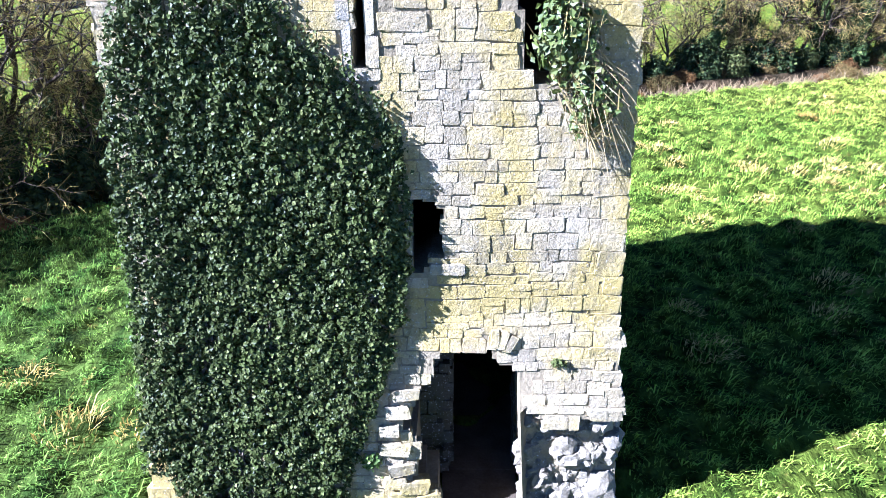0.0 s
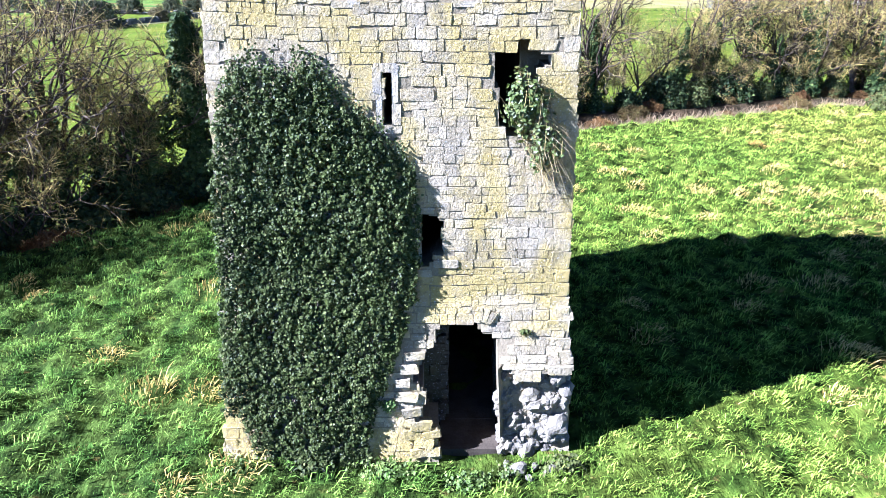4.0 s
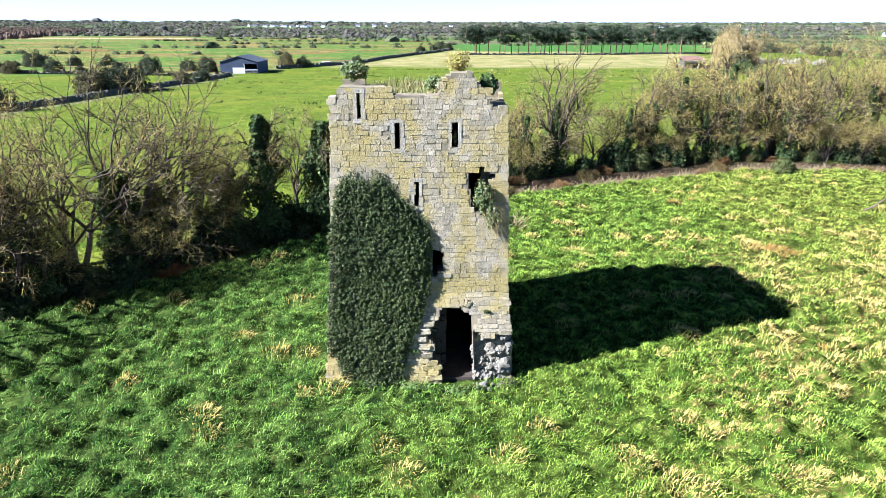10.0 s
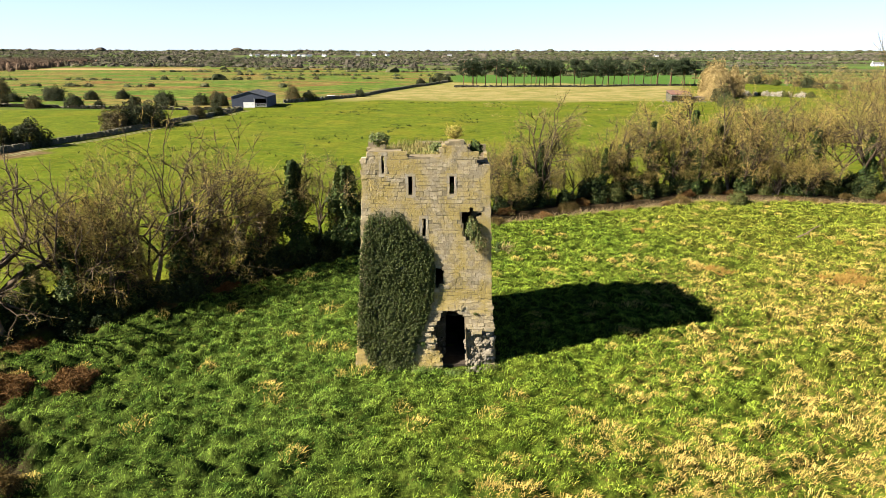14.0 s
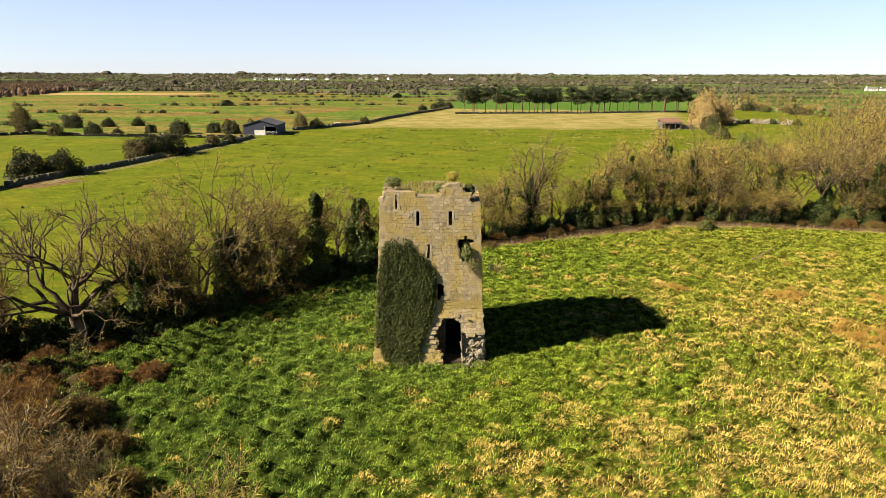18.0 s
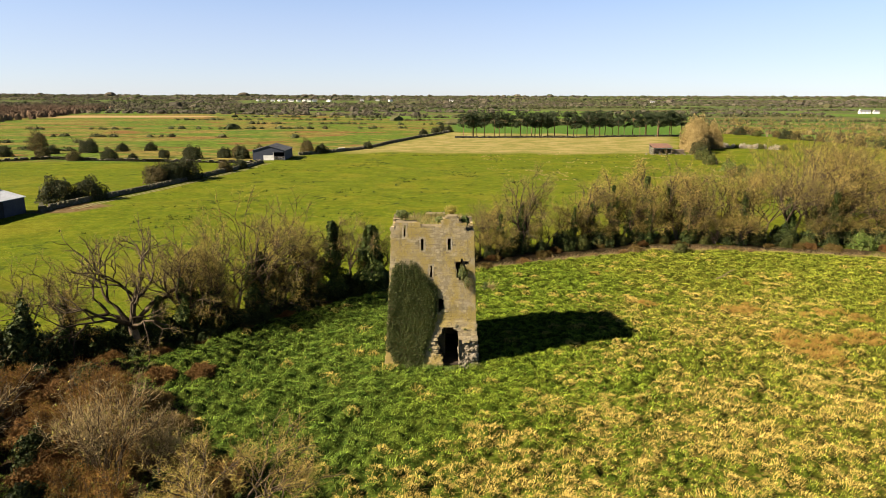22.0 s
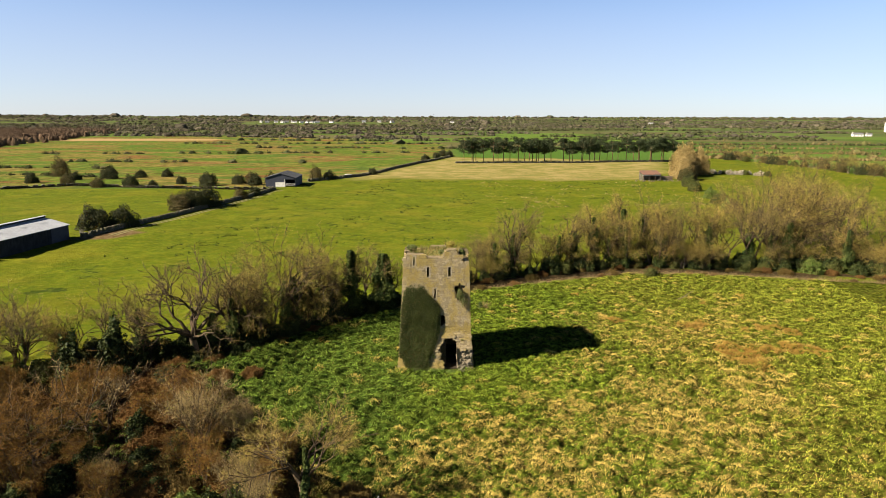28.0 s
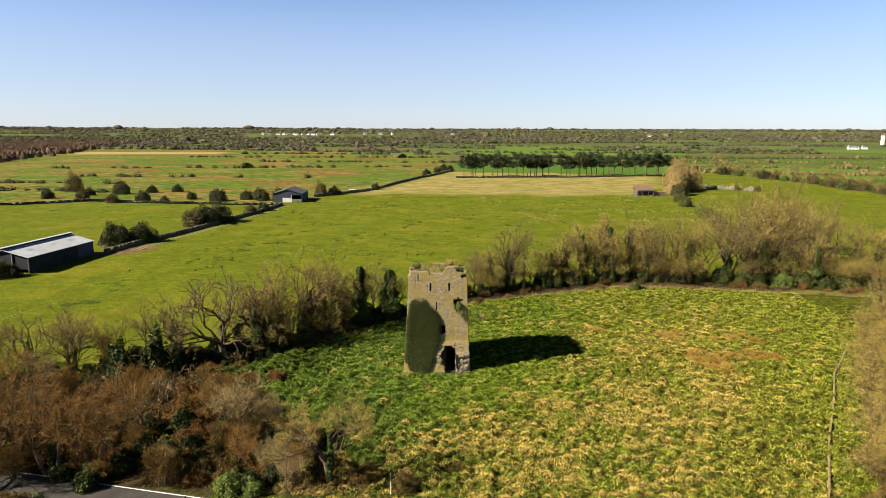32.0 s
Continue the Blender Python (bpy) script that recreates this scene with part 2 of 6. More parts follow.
def castle_grass(m, p0, p):
    """Rough green grass with bleached straw tussocks, more straw in the south and east."""
    rough = m.mix(m.ramp(m.noise(p0, 0.9, 6, 0.62), 0.36, 0.62), (0.066, 0.108, 0.010), (0.155, 0.205, 0.020))
    lush = m.mix(m.ramp(m.noise(p0, 0.9, 6, 0.62), 0.36, 0.62), (0.046, 0.086, 0.012), (0.115, 0.170, 0.024))
    west = m.math("ADD", m.halfplanes(p, [(4, 60), (-2, -60)]), m.math("MULTIPLY", m.math("SUBTRACT", m.noise(p0, 0.15, 4), 0.5), -18.0))
    rough = m.mix(m.ramp(west, -9.0, 9.0), lush, rough)
    olive = m.math("ADD", m.halfplanes(p, [(22, 60), (24, -50)]), m.math("MULTIPLY", m.math("SUBTRACT", m.noise(p0, 0.12, 5), 0.5), 30.0))
    rough = m.mix(m.math("MULTIPLY", m.ramp(olive, -4.0, 14.0), 0.38), rough, m.mix(m.ramp(m.noise(p0, 0.7, 5, 0.65), 0.4, 0.6), (0.165, 0.185, 0.020), (0.27, 0.225, 0.036)))
    straw_at = m.halfplanes(p, [(-16, -60), (30, -60), (49, -10), (46, 2), (12, -9), (-16, -30), (-16, -60)])
    straw_at = m.ramp(m.math("ADD", straw_at, m.math("MULTIPLY", m.math("SUBTRACT", m.noise(p0, 0.11, 5), 0.5), 26.0)), -8.0, 8.0)
    straw2 = m.ramp(m.math("ADD", m.halfplanes(p, [(10, -10), (47, -10), (62, 24), (56, 36), (14, 24), (10, -10)]), m.math("MULTIPLY", m.math("SUBTRACT", m.noise(p0, 0.09, 5), 0.5), 40.0)), -4.0, 18.0)
    amount = m.math("MAXIMUM", m.math("MULTIPLY", straw_at, 0.14), m.math("MULTIPLY", straw2, 0.16))
    tuft = m.noise(p0, 2.4, 4, 0.6, (0.8, 1.2, 1.0))
    straw = m.ramp(m.math("ADD", tuft, m.math("SUBTRACT", amount, 0.22)), 0.40, 0.54)
    rough = m.mix(straw, rough, (0.30, 0.235, 0.055))
    rough = m.tint(rough, m.noise(p0, 0.35, 4), 0.6, 1.4)
    return m.tint(rough, m.noise(p0, 14.0, 3, stretch=(1.0, 0.35, 1.0)), 0.5, 1.5)


def ground_material():
    m = Nodes("farmland")
    p0 = m.pos()
    wob = m.node("ShaderNodeTexNoise", p0)
    wob.inputs["Scale"].default_value = 0.06
    shift = m.node("ShaderNodeVectorMath", wob.outputs["Color"], (0.5, 0.5, 0.5), operation="SUBTRACT").outputs[0]
    shift = m.node("ShaderNodeVectorMath", shift, (6.0, 6.0, 0.0), operation="MULTIPLY").outputs[0]
    p = m.node("ShaderNodeVectorMath", p0, shift, operation="ADD").outputs[0]
    big, mid, fine = m.noise(p0, 0.05, 4), m.noise(p0, 0.45, 5), m.noise(p0, 6.0, 4)
    blades = m.noise(p0, 14.0, 3, stretch=(1.0, 0.35, 1.0))

    # far patchwork of fields
    vor = m.node("ShaderNodeTexVoronoi", m.node("ShaderNodeVectorMath", p, (0.0035, 0.0065, 0.0), operation="MULTIPLY").outputs[0])
    vor.inputs["Scale"].default_value = 1.0
    cell = m.node("ShaderNodeSeparateColor", vor.outputs["Color"]).outputs[0]
    far = m.mix(m.ramp(cell, 0.3, 0.4), (0.085, 0.14, 0.025), (0.13, 0.125, 0.05))
    far = m.mix(m.ramp(cell, 0.55, 0.65), far, (0.115, 0.19, 0.03))
    heath = m.ramp(m.math("ADD", m.node("ShaderNodeVectorMath", p, operation="LENGTH").outputs["Value"], m.math("MULTIPLY", m.noise(p0, 0.002, 4), 900.0)), 1400.0, 2100.0)
    far = m.mix(m.math("MULTIPLY", heath, 0.4), far, (0.10, 0.095, 0.055))
    far = m.tint(far, big, 0.6, 1.4)

    # bog and rough land beyond the wall on the west side
    strips = m.noise(p0, 0.010, 6, 0.65, (1.0, 2.2, 1.0))
    bog = m.mix(m.ramp(strips, 0.44, 0.56), (0.105, 0.160, 0.020), (0.21, 0.165, 0.045))
    bog = m.mix(m.ramp(m.noise(p0, 0.012, 6, 0.7, (1.0, 1.8, 1.0)), 0.52, 0.58), bog, (0.085, 0.150, 0.020))
    bog = m.mix(m.ramp(m.noise(p0, 0.016, 6, 0.7, (1.0, 1.9, 1.0)), 0.55, 0.61), bog, (0.20, 0.105, 0.038))
    bog = m.mix(m.ramp(m.noise(p0, 0.05, 7, 0.75, (1.0, 1.5, 1.0)), 0.60, 0.66), bog, (0.045, 0.06, 0.018))
    bog = m.tint(bog, m.ramp(m.noise(p0, 0.16, 6, 0.75, (1.0, 2.2, 1.0)), 0.36, 0.64), 0.5, 1.5)
    # pastures
    grass = m.mix(m.ramp(mid, 0.35, 0.7), (0.100, 0.140, 0.008), (0.140, 0.162, 0.010))
    grass = m.mix(m.ramp(big, 0.45, 0.7), grass, (0.165, 0.172, 0.014))
    grass = m.mix(m.math("MULTIPLY", m.ramp(m.noise(p0, 0.12, 6, 0.65), 0.60, 0.66), 0.8), grass, (0.030, 0.055, 0.010))
    grass = m.mix(m.math("MULTIPLY", m.ramp(m.noise(p0, 0.3, 8, 0.75), 0.60, 0.66), 0.7), grass, (0.040, 0.065, 0.010))
    grass = m.mix(m.math("MULTIPLY", m.ramp(m.noise(p0, 0.9, 8, 0.75), 0.62, 0.70), 0.5), grass, (0.24, 0.22, 0.09))
    grass = m.tint(m.tint(grass, m.ramp(fine, 0.3, 0.7), 0.75, 1.25), m.ramp(m.noise(p0, 0.16, 7, 0.7), 0.3, 0.7), 0.82, 1.18)
    pale = m.mix(m.ramp(m.noise(p0, 0.08, 6, 0.65), 0.36, 0.62), (0.36, 0.295, 0.115), (0.21, 0.205, 0.05))
    # ground kept dark and mottled, in place of shade in the gaps between tussocks
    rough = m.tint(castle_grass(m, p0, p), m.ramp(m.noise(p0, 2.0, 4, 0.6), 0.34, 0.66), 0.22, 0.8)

    def field(base, over, pts, soft=1.5):
        return m.mix(m.ramp(m.halfplanes(p, pts), -soft, soft), base, over)

    col = field(far, bog, [(-600, 250), (-190, 210), (-71, 212), (12, 448), (10, 700), (-250, 1000), (-600, 900)], 10)
    col = field(col, (0.42, 0.29, 0.14), [(-490, 755), (-290, 790), (-290, 850), (-490, 850), (-490, 755)], 8)
    col = field(col, m.mix(m.ramp(mid, 0.3, 0.7), (0.07, 0.15, 0.022), (0.09, 0.17, 0.026)), [(15, 380), (170, 403), (260, 700), (20, 600), (15, 380)], 6)
    col = field(col, grass, [(-450, 60), (-92, 87), (-71, 207), (-190, 207), (-450, 190), (-450, 60)], 1.0)
    col = field(col, grass, [(-450, -80), (-90, -80), (-92, 87), (-450, 62), (-450, -80)], 1.0)
    col = field(col, grass, [(96, 40), (420, 40), (420, 150), (175, 290), (135, 285), (97, 127), (96, 40)], 2.0)
    col = field(col, grass, [(-110, -40), (85, -40), (170, 405), (12, 448), (-70, 212), (-92, 87), (-110, -40)], 1.0)
    col = field(col, grass, [(135, 285), (240, 250), (240, 350), (212, 452), (168, 402), (135, 285)], 2.0)
    palef = m.halfplanes(p, [(-58, 258), (65, 251), (121, 262), (168, 402), (12, 446), (-62, 240)])
    palef = m.ramp(m.math("ADD", palef, m.math("MULTIPLY", m.math("SUBTRACT", m.noise(p0, 0.04, 4), 0.5), 60.0)), -6.0, 10.0)
    col = m.mix(palef, col, pale)
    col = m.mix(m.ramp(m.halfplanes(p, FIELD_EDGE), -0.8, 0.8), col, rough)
    # leaf litter under thicket and trees, its brown darkened for the shade there
    shaded_litter = m.mix(m.ramp(mid, 0.35, 0.65), (0.045, 0.036, 0.018), (0.085, 0.058, 0.028))
    wild = m.math("MULTIPLY", m.math("SUBTRACT", m.noise(p0, 0.25, 4), 0.5), 7.0)
    at = m.halfplanes(p, [(-66, -34), (-4, -34), (-12, -24), (-20, -6), (-38, 3), (-66, -10), (-66, -34)])
    col = m.mix(m.ramp(m.math("ADD", at, wild), -1.0, 1.5), col, shaded_litter)
    at = m.halfplanes(p, [(-60, -24), (-21.5, 11.5), (7, 38), (5, 40.5), (-60, -17), (-60, -24)])
    col = m.mix(m.ramp(m.math("ADD", at, wild), -0.6, 1.2), col, shaded_litter)
    at = m.halfplanes(p, [(6, 38), (39, 51), (37, 57), (2, 44), (6, 38)])
    col = m.mix(m.ramp(m.math("ADD", at, wild), -0.6, 1.2), col, shaded_litter)
    at = m.halfplanes(p, [(37, 51.5), (51, 50), (260, 15), (260, 20), (51, 55), (37, 56), (37, 51.5)])
    col = m.mix(m.ramp(m.math("ADD", at, wild), -0.6, 1.2), col, shaded_litter)
    # bare earth along the farm track and the gateway
    earth = m.mix(m.ramp(mid, 0.4, 0.6), (0.13, 0.075, 0.04), (0.20, 0.13, 0.08))
    col = m.mix(m.math("MULTIPLY", m.ramp(m.halfplanes(p, [(-95, 84), (-84, 86), (-78, 98), (-90, 103), (-95, 84)]), -1, 2), 0.85), col, earth)
    m.bump(m.math("ADD", blades, m.math("MULTIPLY", m.noise(p0, 2.2, 5), 2.0)), 0.7, 0.12)
    col = m.tint(col, m.noise(p0, 0.9, 5, 0.6), 0.38, 0.92)
    return m.done(col, 0.95, 0.03)


make_ground(ground_material())

# water in the ditch
water = Nodes("stream_water")
water.bump(water.noise(water.pos(), 3.0), 0.15, 0.02)
WATER = water.done((0.012, 0.014, 0.010), 0.06, 0.5)
bag = Bag()
for (ax, ay), (bx, by) in zip(DITCH, DITCH[1:]):
    l = math.hypot(bx - ax, by - ay)
    nx, ny = -(by - ay) / l * 1.1, (bx - ax) / l * 1.1
    bag.add([(ax - nx, ay - ny, -1.15), (bx - nx, by - ny, -1.15), (bx + nx, by + ny, -1.15), (ax + nx, ay + ny, -1.15)], [(0, 1, 2, 3)])
structure("water", bag, WATER, "dark still water in a narrow field ditch", "water")


# ---- the tower ----
def stone_material(name, base, warm, lichen, dark):
    m = Nodes(name)
    p = m.pos()
    r = m.rand()
    r2 = m.island()
    v = m.math("FRACT", m.math("ADD", r, m.math("MULTIPLY", r2, 3.7)))
    col = m.mix(m.ramp(m.noise(p, 1.3, 4), 0.35, 0.65), base, warm)
    col = m.tint(col, v, 0.74, 1.2)
    patch = m.noise(p, 0.55, 5, 0.62)
    col = m.mix(m.math("MULTIPLY", m.ramp(m.math("ADD", patch, m.math("MULTIPLY", m.math("SUBTRACT", v, 0.5), 0.04)), 0.40, 0.60), 0.85), col, lichen)
    stain = m.noise(p, 0.9, 7, 0.72, (1.3, 1.3, 0.55))
    col = m.mix(m.math("MULTIPLY", m.ramp(stain, 0.53, 0.64), 0.55), col, dark)
    spots = m.noise(p, 9.0, 5, 0.65)
    col = m.mix(m.math("MULTIPLY", m.ramp(spots, 0.52, 0.70), 0.65), col, dark)
    col = m.mix(m.math("MULTIPLY", m.ramp(m.noise(p, 21.0, 3), 0.60, 0.70), 0.5), col, (0.62, 0.60, 0.55))
    grain = m.noise(p, 38.0, 4)
    col = m.tint(col, grain, 0.62, 1.02)
    m.bump(m.math("ADD", m.math("MULTIPLY", grain, 0.35), m.math("MULTIPLY", m.noise(p, 13.0, 6, 0.65), 1.6)), 0.8, 0.035)
    return m.done(col, 0.92, 0.2)


STONE = stone_material("limestone_rubble", (0.385, 0.325, 0.21), (0.335, 0.275, 0.16), (0.35, 0.268, 0.07), (0.13, 0.11, 0.07))
DRESSED = stone_material("dressed_limestone", (0.36, 0.325, 0.25), (0.37, 0.33, 0.25), (0.35, 0.28, 0.14), (0.22, 0.2, 0.15))
RUBBLE = stone_material("exposed_wall_core", (0.22, 0.195, 0.145), (0.18, 0.16, 0.12), (0.20, 0.17, 0.11), (0.10, 0.09, 0.075))
MORTAR = simple("lime_mortar", (0.15, 0.125, 0.075), (0.21, 0.172, 0.105), 2.0, 0.95, 0.1, 0.8, 0.03)
IVY = leafy("ivy_leaf", (0.040, 0.053, 0.013), (0.058, 0.074, 0.017), (0.15, 0.165, 0.05), 0.8, 0.45, 0.09, 0.08)

DEPTH = 8.8


def left_x(z):
    return -4.10 - 0.05 * max(0, 12 - z) - 0.02 * max(0, 4.2 - z)


def right_x(z):
    return 4.16 + 0.033 * max(0, 13.5 - z) + 0.05 * max(0, 4.2 - z)


def front_y(z):
    return -0.165 * max(0.0, 4.2 - z)


TOP = [(-4.3, 13.7), (-3.75, 13.75), (-3.7, 14.15), (-3.5, 14.4), (-1.75, 14.45), (-1.45, 14.2), (-1.0, 14.0), (1.0, 14.08), (1.1, 14.7), (1.45, 14.95), (2.5, 15.05), (2.65, 14.6), (3.2, 14.2), (3.4, 13.5), (4.4, 13.3)]
DOOR = [(1.09, -1.17), (1.1, 0.13), (1.06, 0.48), (0.51, 0.58), (0.68, 1.23), (0.66, 1.68), (0.36, 1.98), (0.6, 2.38), (0.66, 2.73), (0.97, 2.98), (1.0, 3.37), (1.38, 3.53), (1.98, 3.63), (2.23, 3.33), (2.63, 3.08), (2.72, 1.83), (2.81, 0.43), (2.77, -1.17)]
HOLE = [(2.36, 10.13), (2.37, 10.48), (2.79, 10.48), (2.89, 10.73), (3.24, 10.75), (3.29, 10.43), (3.74, 10.38), (3.73, 10.13), (3.38, 9.98), (3.53, 9.43), (3.59, 8.58), (2.79, 8.43), (2.5, 8.68), (2.53, 9.33), (2.37, 9.83)]
LOW = [(0.61, 5.05), (0.65, 6.55), (0.93, 6.53), (1.2, 6.33), (1.24, 5.38), (0.92, 5.33), (0.9, 5.13), (0.76, 5.03)]
SLITS = [(-2.8, -2.63, 12.91, 14.07), (-1.1, -0.82, 11.53, 12.75), (1.56, 1.86, 11.55, 12.77), (-0.22, -0.0, 8.74, 9.94)]


def inside(poly, x, z):
    c = False
    for (ax, az), (bx, bz) in zip(poly, poly[1:] + poly[:1]):
        if (az > z) != (bz > z) and x < (bx - ax) * (z - az) / (bz - az) + ax:
            c = not c
    return c


def opening(x, z, grow=0.0):
    for a, b, c, d in SLITS:
        if a - grow < x < b + grow and c - grow < z < d + grow:
            return True
    return inside(DOOR, x, z) or inside(HOLE, x, z) or inside(LOW, x, z)


def top_z(x):
    return float(np.interp(x, [a for a, _ in TOP], [b for _, b in TOP]))


def voxel_wall(bag, n_u, zs, solid, place, thick):
    """A wall out of cells: solid(u, z) tells which stand; place(u, z, d) gives the point at depth d."""
    n_z = len(zs) - 1
    us = np.linspace(0, 1, n_u + 1)
    on = np.zeros((n_u + 2, n_z + 2), bool)
    for i in range(n_u):
        for k in range(n_z):
            on[i + 1, k + 1] = solid((us[i] + us[i + 1]) / 2, (zs[k] + zs[k + 1]) / 2)
    ids = {}
    verts, faces = [], []

    def vid(i, k, d):
        if (i, k, d) not in ids:
            ids[(i, k, d)] = len(verts)
            verts.append(place(us[i], zs[k], thick * d))
        return ids[(i, k, d)]

    for i in range(n_u):
        for k in range(n_z):
            if not on[i + 1, k + 1]:
                continue
            faces.append((vid(i, k, 0), vid(i + 1, k, 0), vid(i + 1, k + 1, 0), vid(i, k + 1, 0)))
            faces.append((vid(i, k, 1), vid(i, k + 1, 1), vid(i + 1, k + 1, 1), vid(i + 1, k, 1)))
            if not on[i, k + 1]:
                faces.append((vid(i, k, 0), vid(i, k + 1, 0), vid(i, k + 1, 1), vid(i, k, 1)))
            if not on[i + 2, k + 1]:
                faces.append((vid(i + 1, k, 0), vid(i + 1, k, 1), vid(i + 1, k + 1, 1), vid(i + 1, k + 1, 0)))
            if not on[i + 1, k + 2]:
                faces.append((vid(i, k + 1, 0), vid(i + 1, k + 1, 0), vid(i + 1, k + 1, 1), vid(i, k + 1, 1)))
    bag.add(verts, faces)


RECESS = 0.018
tower = thing("tower_house", "ruined four-storey limestone tower house with ivy on its front", "tower")


def core_gone(x, z):
    """Where the facing stones have fallen off the foot of the corner."""
    return x > 2.78 and z < 2.0 + 0.25 * math.sin(x * 5) * (x < 3.2)


def front_place(u, z, d):
    a, b = left_x(z) + 0.05, right_x(z) - 0.05
    x = a + (b - a) * u
    deep = 0.28 + 0.16 * noise.noise((x * 2.2, z * 2.2, 0.0)) if d == 0 and core_gone(x, z) else 0.0
    return (x - (0.2 * deep if u > 0.97 else 0), front_y(z) + RECESS + d + deep, z)


bag = Bag()
zs = np.arange(-0.9, 15.25, 0.125)
voxel_wall(bag, 72, zs, lambda u, z: z < top_z(front_place(u, z, 0)[0]) - 0.04 and not opening(front_place(u, z, 0)[0], z), front_place, 1.25)
front_wall = part("front_wall", bag, MORTAR, tower, "thick rubble front wall with broken doorway and slit windows")

# the other three walls stand plainer
def side_top(s, k):
    return 13.4 + 0.5 * noise.noise((s * 0.8, k * 7.0, 2.0)) + (0.5 if 0.35 < s / DEPTH < 0.6 else 0)


SIDES = [
    ("west_wall", lambda u, z, d: (left_x(z) + RECESS + d, DEPTH - (DEPTH - 1.2) * u, z), 0),
    ("east_wall", lambda u, z, d: (right_x(z) - RECESS - d, 1.2 + (DEPTH - 1.2) * u, z), 1),
    ("back_wall", lambda u, z, d: (right_x(z) - 0.06 - (right_x(z) - left_x(z) - 0.12) * u, DEPTH - front_y(z) - RECESS - d, z), 2),
]
for nm, place, k in SIDES:
    bag = Bag()
    voxel_wall(bag, 24, np.arange(-0.9, 15.0, 0.4), lambda u, z: z < side_top(u * DEPTH, k), place, 1.2)
    part(nm, bag, MORTAR, tower)


def block_variant(seed):
    """A rough block in a unit cube, face to -y, with worn edges."""
    rng = np.random.default_rng(seed)
    ring = [(-0.5, -0.42), (-0.42, -0.5), (0.42, -0.5), (0.5, -0.42), (0.5, 0.42), (0.42, 0.5), (-0.42, 0.5), (-0.5, 0.42)]
    ring = np.array(ring) + rng.normal(0, 0.03, (8, 2))
    v = []
    for scale, y in ((0.965, -0.5), (0.995, -0.475), (1.0, 0.5)):
        for i, (a, b) in enumerate(ring):
            v.append((a * scale, y + (rng.normal(0, 0.02) if y < 0 else 0), b * scale))
    f = [(7, 6, 5, 4, 3, 2, 1, 0)]
    for r in range(2):
        for i in range(8):
            j = (i + 1) % 8
            f.append((r * 8 + i, r * 8 + j, r * 8 + 8 + j, r * 8 + 8 + i))
    return np.array(v), f


BLOCKS = [block_variant(s) for s in range(10)]
BLOCK_FACES = BLOCKS[0][1]


def block_meshes(mat):
    out = []
    for v, f in BLOCKS:
        b = Bag()
        b.add(v, f)
        out.append(b.mesh("stone", mat))
    return out


def lay_courses(width, z0, z1, rng, keep, course=(0.16, 0.33), length=(0.18, 0.85)):
    """Stones laid in uneven courses: centre along the wall, height, width, depth, tilt."""
    out = []
    z = z0
    row = 0
    while z < z1:
        h = rng.uniform(*course)
        x = -0.3 - rng.uniform(0, 0.5)
        while x < width + 0.2:
            w = min(max(rng.lognormal(math.log(0.38), 0.42), length[0]), length[1])
            split = rng.random()
            wave = 0.13 * noise.noise((x * 0.4, z * 0.25, 1.0)) + 0.03 * noise.noise((x * 1.3, z * 0.8, 3.0))
            cx, cz = x + w / 2, z + h / 2 + wave
            if split < 0.16 and h > 0.19:
                for s in (-1, 1):
                    if keep(cx, cz + s * h / 4, w):
                        out.append((cx, cz + s * h / 4, w * 1.0, h * 0.5, rng.normal(0, 1.5)))
            elif split > 0.86 and w > 0.36:
                for s in (-1, 1):
                    if keep(cx + s * w / 4, cz, w / 2):
                        out.append((cx + s * w / 4, cz, w * 0.5, h * rng.uniform(0.9, 1.02), rng.normal(0, 1.4)))
            elif keep(cx, cz, w):
                out.append((cx, cz + rng.normal(0, 0.012), w * rng.uniform(0.95, 0.995), h * rng.uniform(0.91, 0.99), rng.normal(0, 1.2)))
            x += w
        z += h
        row += 1
    return out


FRAMES_AT = [(a - 0.2, b + 0.2, c - 0.22, d + 0.22) for a, b, c, d in SLITS] + [(0.46, 0.97, 4.9, 6.72)]
IVY_EDGE = [(-4.72, 1.33), (-4.2, 9.2), (-3.62, 9.78), (-3.07, 10.03), (-2.27, 10.08), (-1.82, 9.93), (-1.28, 9.53), (-0.8, 8.73), (-0.31, 8.48), (0.03, 7.93), (0.47, 7.53), (0.57, 6.63), (0.61, 5.63), (0.53, 4.93), (0.39, 4.13), (0.07, 3.03), (-0.36, 1.93), (-0.58, 1.03), (-0.85, 0.23), (-0.81, -0.47), (-3.51, -0.47), (-3.9, 0.23), (-4.28, 1.03)]


def keep_front(off):
    def keep(s, z, w):
        x = s + off
        if not left_x(z) + w * 0.3 < x < right_x(z) - w * 0.3 or z > top_z(x) - 0.08:
            return False
        for dx in (-0.22, 0.0, 0.22):
            if opening(x + dx * w, z):
                return False
        for a, b, c, d in FRAMES_AT:
            if a < x < b and c < z < d:
                return False
        if core_gone(x, z):
            return False
        return True
    return keep


rng = np.random.default_rng(11)
OFF = -5.4
front_stones = [(s + OFF, z, w, h, r) for s, z, w, h, r in lay_courses(10.8, -0.75, 15.1, rng, keep_front(OFF))]


def stone_matrix(x, z, w, h, tilt, rng):
    out = 0.011 * rng.random() ** 1.5
    slope = math.degrees(math.atan(0.165)) if z < 4.2 else 0.0
    return pose(x, front_y(z) - out + 0.124, z, -slope + rng.normal(0, 0.2), tilt, rng.normal(0, 0.2)) @ Matrix.Diagonal((w, 0.24, h, 1))


